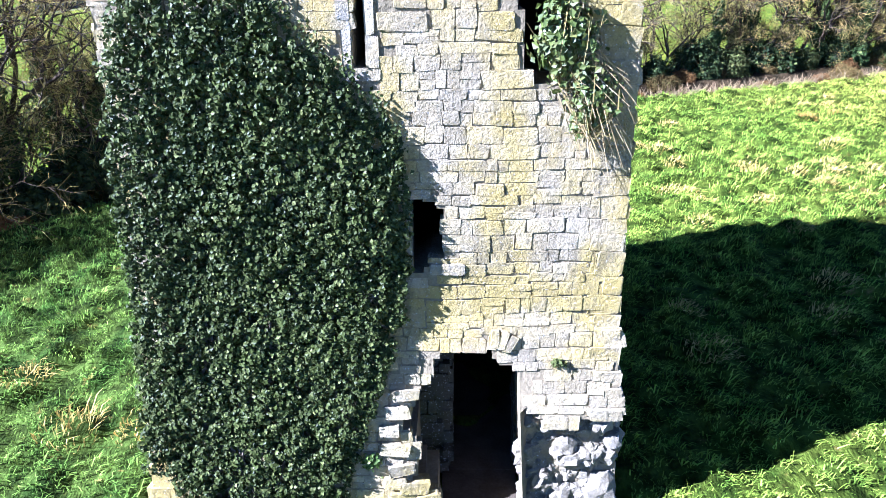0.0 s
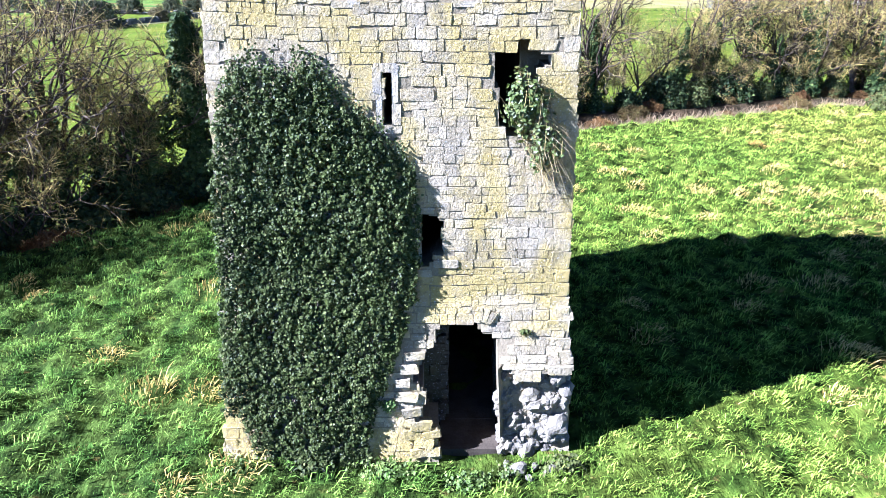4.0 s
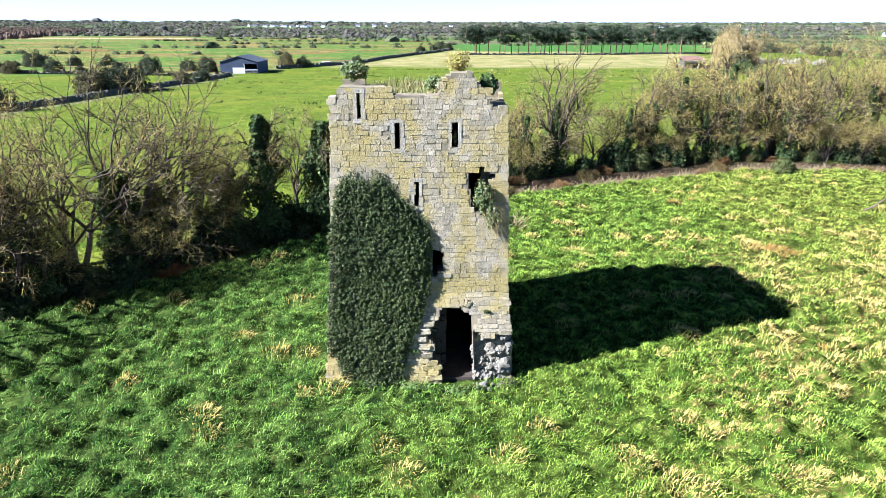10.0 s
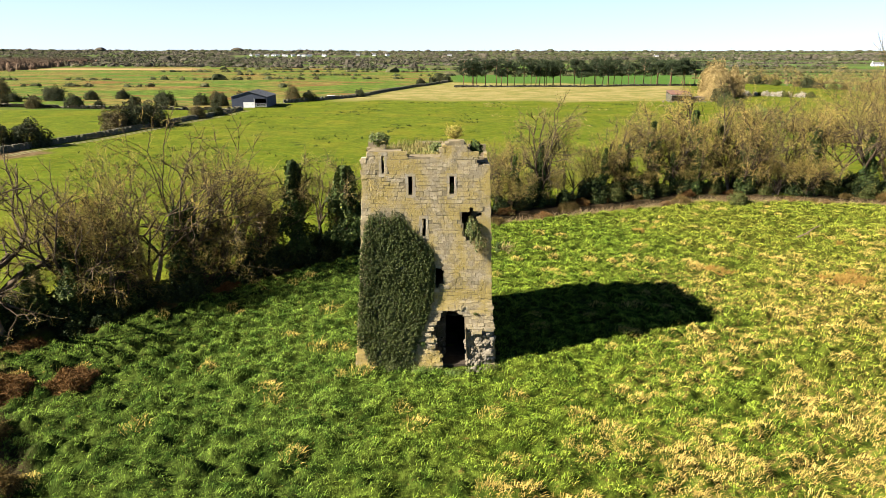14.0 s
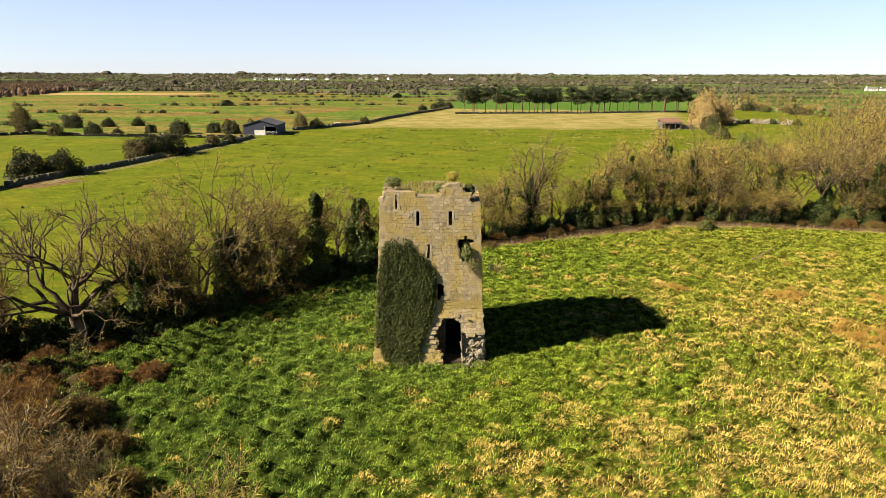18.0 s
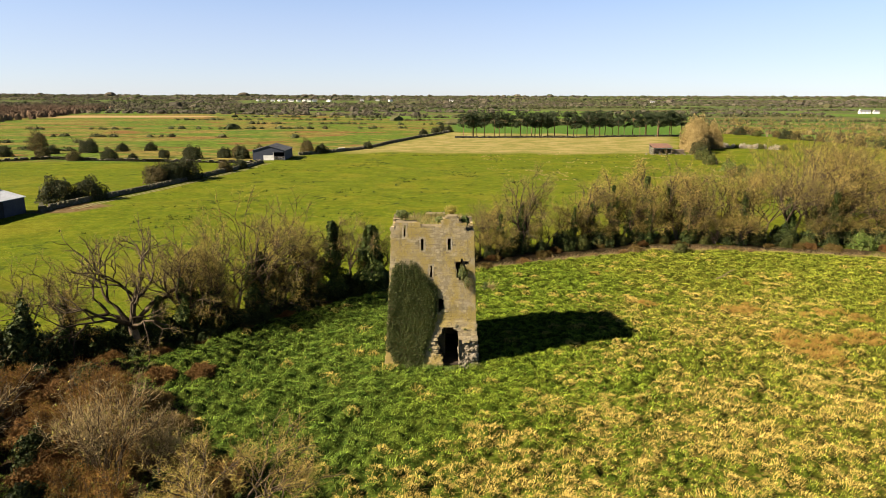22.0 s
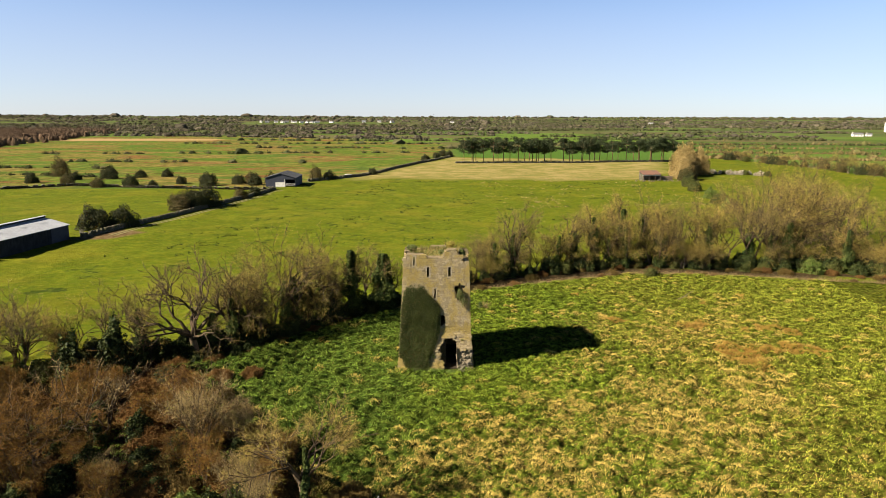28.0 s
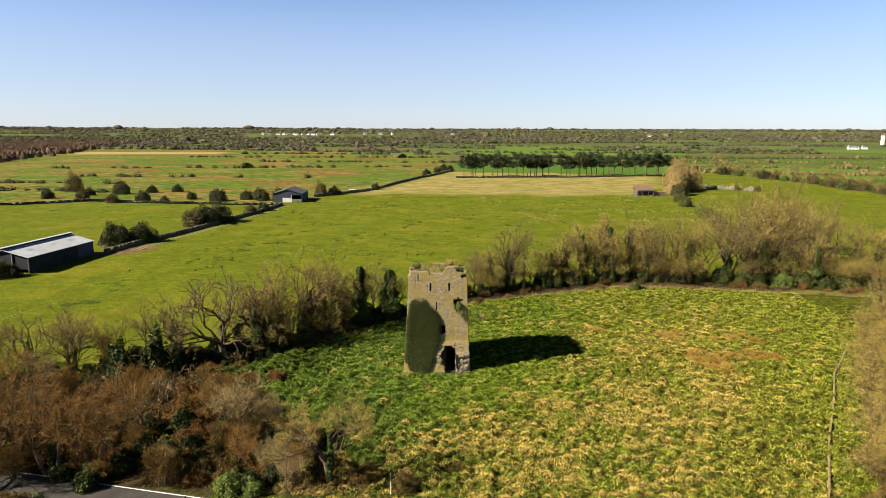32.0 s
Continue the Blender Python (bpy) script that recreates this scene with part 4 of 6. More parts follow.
def bare_tree(seed, label, ivy_height=0.0, ivy_radius=0.9, mat=None, per=3, twig=0.9, width=0.04, buds=500, bud_size=0.09, name="tree", ivy_count=2600, grower=None, **shape):
    rng = np.random.default_rng(seed + 100)
    trunks, boughs, ends = (grower or grow)(seed, **shape)
    t = thing(name, label, "tree")
    for b in trunks:
        part("trunk", b, BARK, t, smooth=True)
    part("bough", boughs, LIMB, t, smooth=True, kind="stuff")
    tw, bd = twigs(rng, ends, per, twig, width, buds, bud_size)
    cr = part("crown", tw, mat or TWIG, t, kind="stuff")
    if buds:
        part("bud", bd, BUD, cr, kind="stuff")
    if ivy_height:
        b = Bag()
        ivy_round(b, rng, ivy_height, ivy_radius, ivy_count, 0.21)
        part("ivy", b, TREE_IVY, t, "dark green ivy round the trunk", kind="stuff")
    return t


def mound(rng, n, rx, ry, rz, shell=0.35, squash=1.0):
    """Points in the outer shell of a lumpy dome on the ground."""
    d = rand_dirs(rng, n)
    d[:, 2] = np.abs(d[:, 2])
    lump = np.array([noise.noise((x * 2.1, y * 2.1, z * 2.1 + 5)) + 0.5 * noise.noise((x * 5, y * 5, z * 5)) for x, y, z in d])
    r = (0.82 + 0.32 * lump) * (1 - shell * rng.random(n) ** 1.6)
    return d * r[:, None] * np.array([rx, ry, rz]), d


def shrub(seed, label, rx, ry, rz, leaf_mat, count, size, stem_mat=None, stems=60, name="shrub", stem_width=0.05):
    rng = np.random.default_rng(seed)
    t = thing(name, label, "shrub")
    b = Bag()
    c, d = mound(rng, count, rx, ry, rz)
    c[:, 2] += 0.1
    leaves(b, rng, c, size, d, 0.9)
    part("foliage", b, leaf_mat, t, kind="stuff")
    b = Bag()
    e, _ = mound(rng, stems, rx * 1.05, ry * 1.05, rz * 1.1, 0.25)
    a = e * np.array([0.15, 0.15, 0.0]) + np.array([0, 0, -0.1])
    mid = (a + e) / 2 + rng.normal(0, 0.15, (stems, 3)) * rz
    ribbons(b, a, mid, stem_width)
    ribbons(b, mid, e, stem_width * 0.7)
    part("stem", b, stem_mat or BRAMBLE, t, kind="stuff")
    return t


def thicket(seed, label, rx, ry, rz, mat, count, width=0.035, name="bramble"):
    """Tangled arching bare stems, with a few dead leaves."""
    rng = np.random.default_rng(seed)
    t = thing(name, label, "shrub")
    b = Bag()
    c, d = mound(rng, count, rx, ry, rz, 0.6)
    w = d * 0.5 + rand_dirs(rng, count) * 0.9 + np.array([0, 0, 0.2])
    w /= np.linalg.norm(w, axis=1, keepdims=True)
    l = rng.uniform(0.25, 0.9, (count, 1))
    ribbons(b, c - w * l * 0.5, c + w * l * 0.5, width)
    part("stem", b, mat, t, kind="stuff")
    b = Bag()
    c, d = mound(rng, count, rx * 0.9, ry * 0.96, rz * 0.96, 0.5)
    leaves(b, rng, c, 0.16, d, 1.2)
    part("dead_leaf", b, mat, t, kind="stuff")
    return t


def pine(seed, height):
    rng = np.random.default_rng(seed)
    t = thing("pine_tree", "tall Scots pine with a bare trunk and a dark flat crown", "tree", "row of pines")
    tr = Bag()
    pts = limb(tr, rng, (0, 0, -0.3), (rng.normal(0, 0.04), rng.normal(0, 0.04), 1), height * 0.95, 0.34, 0.12, 6, 6, 0.06)
    part("trunk", tr, PINE_BARK, t)
    b, f = Bag(), Bag()
    for i in range(22):
        k = rng.uniform(0.42, 1.0)
        p = pts[0].lerp(pts[-1], k)
        a = rng.uniform(0, math.tau)
        l = height * 0.30 * rng.uniform(0.35, 1.15) * (1.3 - 0.75 * k)
        q = limb(b, rng, p, (math.cos(a), math.sin(a), 0.35), l, 0.09, 0.03, 4, 3, 0.15)
        e = np.array(tuple(q[-1]))
        n = 120
        c = e + rng.normal(0, 1, (n, 3)) * np.array([1.15, 1.15, 0.5]) * height / 18
        leaves(f, rng, c, 0.5, (0, 0, 0.5), 1.0)
    part("bough", b, PINE_BARK, t)
    part("needles", f, NEEDLE, t, kind="stuff")
    return t


PINE_BARK = simple("pine_bark", (0.14, 0.085, 0.055), (0.22, 0.13, 0.08), 2.0, 0.95, 0.1, 0.5, 0.03)

# one of each kind, placed first, then copied
ASH = [
    bare_tree(1, "tall leafless tree with fine grey-brown twigs", 3.5, 0.5, mat=TWIG, grower=fork, height=12, trunk=3.0, first=6, lean=36, angle=31, per=5, twig=0.75, width=0.027, buds=450, bud_size=0.08, ivy_count=1200, girth=0.3),
    bare_tree(2, "leafless twin-stemmed tree with budding twigs", 0, mat=TAN_TWIG, grower=fork, height=12, trunk=2.6, stems=2, first=6, lean=36, angle=32, buds=1100, bud_size=0.08, per=4, twig=0.8, width=0.022, girth=0.3),
    bare_tree(3, "leafless tree with ivy on its lower trunk", 7.5, 1.35, mat=TWIG, grower=fork, height=12.5, trunk=3.8, first=6, lean=38, angle=31, per=5, twig=0.75, width=0.027, buds=550, bud_size=0.08, ivy_count=5200, girth=0.3),
    bare_tree(4, "tall budding tree with a hazy tan crown", 0, mat=TAN_TWIG, grower=fork, height=14, trunk=3.2, stems=2, first=7, lean=36, angle=30, buds=1900, bud_size=0.09, per=4, twig=0.9, width=0.024, girth=0.34),
]
OAK = bare_tree(7, "old spreading leafless tree with gnarled crooked limbs", 2.2, 0.6, mat=TWIG, grower=fork, height=10.5, trunk=2.2, first=7, lean=52, angle=34, depth=6, ratio=0.80, lift=0.045, girth=0.46, per=3, twig=0.6, width=0.02, buds=700, bud_size=0.07)
HAZEL = bare_tree(20, "thin-stemmed budding hazel clump", 0, mat=TAN_TWIG, grower=fork, height=6.5, trunk=1.0, stems=6, first=4, lean=40, angle=28, depth=4, girth=0.12, per=5, twig=0.6, width=0.02, buds=1200, bud_size=0.09, sway=0.35)
IVIED = [
    bare_tree(11, "ivy-clad tree, a dark green leafy column", 10.0, 2.6, mat=TWIG, height=11.5, limbs=9, fork=0.2, angle=36, per=3, buds=200, ivy_count=14000, name="ivy_clad_tree"),
    bare_tree(12, "slim ivy-clad tree with bare upper twigs", 9.5, 1.5, mat=TAN_TWIG, height=13, limbs=12, fork=0.2, angle=42, per=3, buds=600, ivy_count=6500, name="ivy_clad_tree"),
]
ROUND = bare_tree(15, "round-headed budding tree with ivy on its stem", 5.5, 0.5, mat=TAN_TWIG, grower=fork, height=9, trunk=2.4, first=9, lean=50, angle=31, girth=0.24, per=8, twig=0.55, width=0.02, buds=2400, bud_size=0.07, ivy_count=1800)
DUSKY = bare_tree(16, "round-headed rusty brown leafless tree", 2.5, 0.35, mat=RUST_TWIG, grower=fork, height=8.8, trunk=3.0, stems=2, first=9, lean=52, angle=33, girth=0.24, per=8, twig=0.6, width=0.02, buds=0, ivy_count=500)
BARE_GREY = bare_tree(18, "bare grey tree with ivy round its foot", 3.6, 0.9, mat=PALE_TWIG, grower=fork, height=8, trunk=2.2, stems=2, first=6, lean=30, angle=24, depth=4, girth=0.24, per=3, twig=0.7, width=0.03, buds=0, ivy_count=2200)
PALE = bare_tree(17, "small bare tree with pale upright stems", 0, mat=PALE_TWIG, grower=fork, height=6.4, trunk=1.2, stems=6, first=5, lean=28, angle=20, depth=4, lift=0.12, girth=0.13, per=6, twig=0.7, width=0.024, buds=500, sway=0.3)
SCRUB = bare_tree(19, "tall bare scrub of many thin stems", 0, mat=RUST_TWIG, height=5.5, stems=6, limbs=6, fork=0.1, angle=46, girth=0.11, per=2, twig=0.6, width=0.03, buds=350, name="scrub", kids=(5, 4))
SCRUB["category"] = "shrub"
SHRUBS = [
    shrub(21, "dark glossy evergreen shrub", 2.2, 2.0, 3.2, EVERGREEN, 2200, 0.24),
    shrub(22, "olive green hawthorn bush coming into leaf", 2.4, 2.2, 2.8, OLIVE, 2000, 0.22, stems=90),
    shrub(23, "fresh bright green bush", 2.2, 2.0, 3.0, FRESH, 1800, 0.22),
    shrub(24, "white flowering blackthorn bush", 2.6, 2.2, 2.8, BLOSSOM, 1500, 0.26, stems=90),
]
BRAMBLES = [
    thicket(31, "brown tangle of leafless bramble stems", 2.6, 2.2, 1.6, BRAMBLE, 3200),
    thicket(32, "tan tangle of dry stems and brambles", 2.4, 2.6, 2.0, DRY, 2800),
]
CONIFER = shrub(35, "dark conical evergreen tree", 1.9, 1.9, 8.0, EVERGREEN, 4200, 0.3, name="evergreen_tree")
PINES = [pine(41, 18), pine(42, 17)]
BUSHES = [
    shrub(51, "round olive-brown field bush", 3.2, 2.8, 4.2, DULL, 3600, 0.22, stems=60, stem_width=0.1),
    shrub(52, "dark green field bush", 3.4, 3.0, 4.4, DARK_BUSH, 4200, 0.22, stems=40, stem_width=0.1),
    shrub(54, "tall pale tan willow coming into bud", 3.0, 2.8, 4.2, WILLOW, 7000, 0.15, stems=60, stem_width=0.1),
    shrub(53, "brown leafless field tree", 4.0, 3.6, 8.0, DULL, 4000, 0.24, stems=80, stem_width=0.14),
]
TEMPLATES = [HAZEL, SCRUB, DUSKY, BARE_GREY, *ASH, OAK, *IVIED, ROUND, PALE, *SHRUBS, *BRAMBLES, CONIFER, *PINES, *BUSHES]
used = set()
plant_rng = np.random.default_rng(77)


def plant(kind, x, y, scale=1.0, group="", turn=None, tall=None):
    z = float(ground_z(x, y)) - 0.05
    turn = plant_rng.uniform(0, 360) if turn is None else turn
    m = pose(x, y, z, 0, 0, turn)
    ob = kind
    if kind.name in used:
        ob = copy_thing(kind, m)
    used.add(kind.name)
    ob.matrix_basis = m @ Matrix.Diagonal((scale, scale, tall or scale, 1))
    if group:
        ob["group"] = group
    return ob


G1, G2, G3 = "trees along the ditch", "trees across the field", "bramble thicket"
# west of the tower, along the ditch
plant(IVIED[0], -8.6, 24.0, 1.0, G1)
plant(IVIED[0], -13.8, 24.5, 1.0, G1)
for k, x, y, s in ((ASH[0], -19.5, 19.5, 1.0), (ASH[2], -21.5, 16.0, 1.05), (ASH[3], -24.0, 13.5, 0.95), (IVIED[1], -26.0, 9.5, 0.9), (ASH[2], -28.0, 7.0, 0.95),
                   (ASH[1], -17.0, 23.0, 0.75), (ASH[0], -12.0, 28.5, 0.7), (ASH[0], -26.5, 16.0, 0.85)):
    plant(k, x, y, s, G1)
plant(OAK, -32.0, 4.0, 1.3, G1, 20, 1.35)
for k, x, y, s in ((CONIFER, -42.0, -8.0, 0.95), (CONIFER, -38.1, -5.7, 1.1), (CONIFER, -40.0, -4.5, 0.7), (ASH[1], -50.0, -4.0, 0.75), (ASH[2], -55.0, -6.0, 0.8), (ASH[3], -60.0, -9.0, 0.7), (ROUND, -53.0, 1.0, 0.85),
                   (ASH[2], -40.0, 5.0, 0.8), (ASH[1], -46.0, 0.0, 0.7), (ASH[0], -66.0, -12.0, 0.8), (ROUND, -62.0, -3.0, 0.8), (ASH[3], -72.0, -14.0, 0.8)):
    plant(k, x, y, s, G1)
for x, y, s, i in ((-8, 28.5, 0.8, 0), (-11, 25.0, 0.7, 0), (-6, 29.0, 0.6, 1), (-16, 21.5, 0.7, 1), (-19.5, 16.5, 0.75, 0), (-23, 12.5, 0.8, 0), (-25.5, 11.0, 0.6, 1), (-27.5, 5.5, 0.7, 0), (-31.5, 2.5, 0.8, 0),
                   (-36.5, 3.0, 0.9, 0), (-39, -3, 0.9, 0), (-47, -5, 0.9, 1), (-51, -9, 0.8, 0), (-43, 2, 0.8, 1), (-57, -12, 0.9, 1), (-64, -15, 0.9, 0), (-30, 7.5, 0.7, 1), (-33.5, 8.5, 0.7, 0)):
    plant(SHRUBS[i], x, y, s, G1)
for x, y, s in ((-14, 20, 0.7), (-18, 15, 0.75), (-22, 10.5, 0.8), (-25.5, 6, 0.8), (-29, 2, 0.8), (-10, 24, 0.6), (-33, 0, 0.8), (-3.5, 32, 0.6)):
    plant(BRAMBLES[plant_rng.integers(0, 2)], x, y, s, G3)
# thicket between the field and the road
for x, y, s, i in ((-36, -6, 1.0, 0), (-33, -10, 1.2, 0), (-30, -7.5, 1.0, 0), (-26, -5.0, 0.9, 0), (-22.5, -3.8, 0.8, 0), (-28, -12, 1.2, 0), (-24, -11, 0.9, 1), (-31, -16, 1.3, 0), (-26, -17, 1.2, 0), (-21, -15, 0.8, 1),
                   (-36, -14, 1.2, 0), (-40, -13, 1.2, 1), (-44, -15, 1.2, 0), (-22, -21, 1.1, 1), (-18, -20, 0.9, 1), (-27, -22, 1.2, 0), (-34, -21, 1.3, 1), (-39, -20, 1.2, 0), (-15, -25, 1.0, 1), (-18, -28, 1.1, 0),
                   (-24, -28, 1.2, 1), (-29, -28, 1.1, 0), (-12, -29, 1.0, 1), (-46, -20, 1.2, 0), (-7, -31, 0.9, 1), (-3, -32.5, 0.8, 1), (-50, -14, 1.2, 1), (-55, -18, 1.2, 0)):
    plant(BRAMBLES[i], x, y, s, G3)
plant(ROUND, -10.4, -32.0, 1.05, G3, 40, 0.98)
# three DUSKY from (-48.5, -30.8) on: out of view, added to shade the road
for k, x, y, s in ((BARE_GREY, -32.0, -22.5, 1.0), (PALE, -21.3, -24.8, 1.1), (PALE, -18.5, -23.0, 0.7), (DUSKY, -38.8, -29.6, 1.2), (DUSKY, -34.4, -28.8, 1.1), (DUSKY, -45.5, -25.5, 1.2), (DUSKY, -52.0, -21.0, 1.2), (DUSKY, -48.5, -30.8, 1.2), (DUSKY, -53.0, -28.0, 1.3), (DUSKY, -47.0, -35.5, 1.1), (DUSKY, -28.5, -14.0, 0.6), (DUSKY, -24.5, -19.0, 0.6), (ASH[1], -53.0, -12.0, 0.75), (PALE, -27.0, -31.0, 0.55), (BARE_GREY, -49.0, -12.0, 0.8), (PALE, -16.0, -31.5, 0.6), (PALE, -14.0, -33.0, 0.5)):
    plant(k, x, y, s, G3)
for x, y, s, i in ((-20.0, -33.0, 0.8, 2), (-17.5, -33.4, 0.6, 2), (-23, -30.5, 0.7, 0), (-29, -27.5, 0.7, 0), (-26, -26, 0.8, 0), (-24.5, -28.5, 0.7, 0), (-31.5, -25, 0.6, 0)):
    plant(SHRUBS[i], x, y, s, G3)

# the row beyond the ditch on the east side
for k, x, y, s in ((ASH[2], 15.5, 49.5, 0.98), (ASH[0], 8.0, 46.0, 0.55), (ASH[1], 3.5, 43.0, 0.6), (ASH[1], 20.0, 52.0, 0.7), (ASH[2], 28.0, 55.0, 0.85), (IVIED[1], 33.0, 56.0, 0.95), (IVIED[1], 39.5, 57.0, 1.08), (ASH[3], 36.0, 58.5, 0.75),
                   (ASH[3], 45.5, 57.5, 0.85), (ASH[2], 50.0, 56.5, 0.95), (ASH[1], 54.0, 57.5, 0.95), (IVIED[1], 57.5, 56.0, 0.85), (ASH[3], 62.0, 57.0, 0.85), (ASH[2], 66.5, 57.0, 1.0), (ASH[3], 70.0, 61.0, 1.05), (ASH[3], 75.5, 66.0, 1.15),
                   (ASH[1], 80.0, 63.0, 1.2), (ASH[3], 84.0, 68.0, 1.12), (ASH[2], 88.0, 60.0, 1.05), (ASH[3], 92.0, 63.0, 0.95), (ASH[1], 96.5, 58.0, 0.95), (IVIED[1], 100.0, 55.0, 0.8), (ASH[3], 104.0, 60.0, 0.8), (ASH[2], 109.0, 54.0, 0.9),
                   (ASH[1], 115.0, 50.0, 0.9), (ASH[3], 122.0, 48.0, 0.8), (ASH[1], 24.0, 56.0, 0.6), (ASH[0], 12.0, 50.0, 0.6), (ASH[3], 58.0, 62.0, 0.8), (ASH[1], 78.0, 58.0, 0.9)):
    plant(k, x, y, s * 1.18, G2)
for x, y, s, i in ((5.5, 42.5, 0.8, 0), (9.5, 44.8, 0.7, 0), (12.5, 46.0, 0.7, 1), (19, 48.5, 0.8, 0), (23.5, 51, 1.1, 0), (26.5, 51.5, 1.0, 1), (30, 53.5, 1.1, 0), (34.5, 54.5, 0.8, 1), (38, 55.5, 0.9, 0), (42.5, 55.5, 0.8, 1), (47, 55, 0.8, 0),
                   (50, 54.5, 0.7, 1), (54, 54.5, 0.9, 0), (59, 53.5, 0.7, 1), (63, 53, 0.9, 0), (68, 52.5, 0.7, 1), (72, 52, 0.8, 0), (77, 51, 1.2, 2), (82, 52, 1.0, 1), (86, 50, 0.9, 0), (91, 50, 1.0, 1), (96, 49, 0.9, 0), (102, 47, 1.0, 1), (110, 46, 1.0, 0), (74, 56, 1.1, 1), (66, 55, 1.0, 0), (43, 47.6, 0.75, 1)):
    plant(SHRUBS[i], x, y, s, G2)
for i in range(34):
    f = i / 33
    x = 4 + 96 * f
    y = float(np.interp(x, [p[0] for p in DITCH], [p[1] for p in DITCH])) + plant_rng.choice([-2.0, 2.2, 3.5]) + plant_rng.normal(0, 0.3)
    plant(BRAMBLES[i % 2], x + plant_rng.normal(0, 1), y, plant_rng.uniform(0.4, 0.75), G3)
# more growth between the trees
fill_rng = np.random.default_rng(31)
WEST = [(-6, 30), (-12, 25), (-18, 19), (-24, 12), (-29, 7), (-37, 3), (-46, -3), (-58, -9), (-72, -14)]
for i in range(20):
    k = fill_rng.uniform(0, len(WEST) - 1.001)
    a, b = WEST[int(k)], WEST[int(k) + 1]
    f = k - int(k)
    off = fill_rng.uniform(-0.5, 5.0)
    x, y = a[0] + (b[0] - a[0]) * f - off * 0.7, a[1] + (b[1] - a[1]) * f + off * 0.7
    kind = (HAZEL, SCRUB, ASH[2], HAZEL, SHRUBS[1], ASH[0])[i % 6]
    if -40 < x < -27.5:
        continue
    plant(kind, x, y, fill_rng.uniform(0.75, 1.25) if kind not in (ASH[0], ASH[2]) else fill_rng.uniform(0.7, 0.98), G1)
for i in range(64):
    k = (i + 0.5) / 64 * (len(WEST) - 1)
    a, b = WEST[int(k)], WEST[int(k) + 1]
    f = k - int(k)
    off = fill_rng.uniform(-1.5, 1.5)
    plant((SHRUBS[0], SHRUBS[0], SHRUBS[0], SHRUBS[1])[i % 4], a[0] + (b[0] - a[0]) * f - off * 0.7 + fill_rng.normal(0, 0.4), a[1] + (b[1] - a[1]) * f + off * 0.7, fill_rng.uniform(0.6, 1.05), G1)
for x, y, s in ((-18.5, 21.5, 0.8), (-28.5, 11.0, 0.8), (-22.5, 15.0, 0.8), (-38.0, 1.0, 0.65), (-25.0, 10.5, 0.7), (-19.5, 19.0, 0.75), (-27.5, 9.0, 0.7), (-16.8, 21.5, 0.6)):
    plant(IVIED[1], x, y, s, G1)
for x, y, s in ((-20.5, 18.0, 0.6), (-30.5, 6.5, 0.5), (-16.0, 22.5, 0.6)):
    plant(IVIED[0], x, y, s, G1)
for i in range(104):
    x = fill_rng.uniform(2, 125)
    y = float(np.interp(x, [p[0] for p in DITCH], [p[1] for p in DITCH])) + fill_rng.uniform(2.5, 9.0) + (4 if 66 < x < 100 else 0)
    kind = (SHRUBS[0], IVIED[1], SHRUBS[0], HAZEL, SHRUBS[1], HAZEL, ASH[2], HAZEL)[i % 8]
    s = fill_rng.uniform(0.8, 1.3) if kind in SHRUBS else fill_rng.uniform(0.8, 1.15)
    if x < 30:
        s *= 0.8
    plant(kind, x, y, s, G2)
for i in range(120):
    x = fill_rng.uniform(-62, -13)
    y = fill_rng.uniform(-33, -6)
    if y > -6 - (x + 30) * 0.9 * (x > -30) or (x > -20 and y > -23):
        continue
    kind = (BRAMBLES[0], SHRUBS[0], BRAMBLES[1], SCRUB, BRAMBLES[0], SHRUBS[0], SCRUB, SHRUBS[0])[i % 8]
    plant(kind, x, y, fill_rng.uniform(0.9, 1.4) * (0.65 if kind is SCRUB else 0.6 if kind is SHRUBS[0] else 1), G3)
for i in range(34):
    x = -60 + 1.75 * i
    plant((BRAMBLES[1], BRAMBLES[0], SHRUBS[0], BRAMBLES[0])[i % 4], x, -40.6 - 0.225 * x - 4.4 + fill_rng.normal(0, 0.5), fill_rng.uniform(0.7, 1.15), "roadside hedge")
# along the east lane
for k, x, y, s in ((ROUND, 76.0, 14.0, 0.75), (ROUND, 71.0, 5.0, 0.7), (ROUND, 66.0, -4.0, 0.75), (BRAMBLES[1], 60.0, -8.0, 1.3), (ROUND, 59.5, -13.0, 0.7), (BRAMBLES[0], 54.0, -18.0, 1.4), (ROUND, 52.0, -24.0, 0.7), (BRAMBLES[1], 47.0, -28.0, 1.4),
                   (ROUND, 45.5, -35.0, 0.8), (ASH[1], 80.0, 22.0, 0.6), (SHRUBS[1], 56.5, -17.0, 0.8), (SHRUBS[1], 68.0, 4.0, 0.8), (BRAMBLES[1], 72.0, 12.0, 1.2), (BRAMBLES[0], 50.5, -26.0, 1.2), (ASH[1], 85.0, 30.0, 0.6)):
    plant(k, x, y, s, "hedge by the lane")

for i in range(62):
    f = i / 61
    x, y = 75.5 - 31 * f, 15.0 - 52 * f
    off = fill_rng.uniform(0.5, 9) if i % 2 else 0.2
    kind = (BRAMBLES[1], SHRUBS[1], HAZEL, SHRUBS[0], HAZEL, BRAMBLES[1])[i % 6]
    plant(kind, x - 2.2 + off * 0.86, y - off * 0.5, fill_rng.uniform(0.9, 1.4) * (0.7 if kind in (HAZEL, *SHRUBS) else 1), "hedge by the lane")
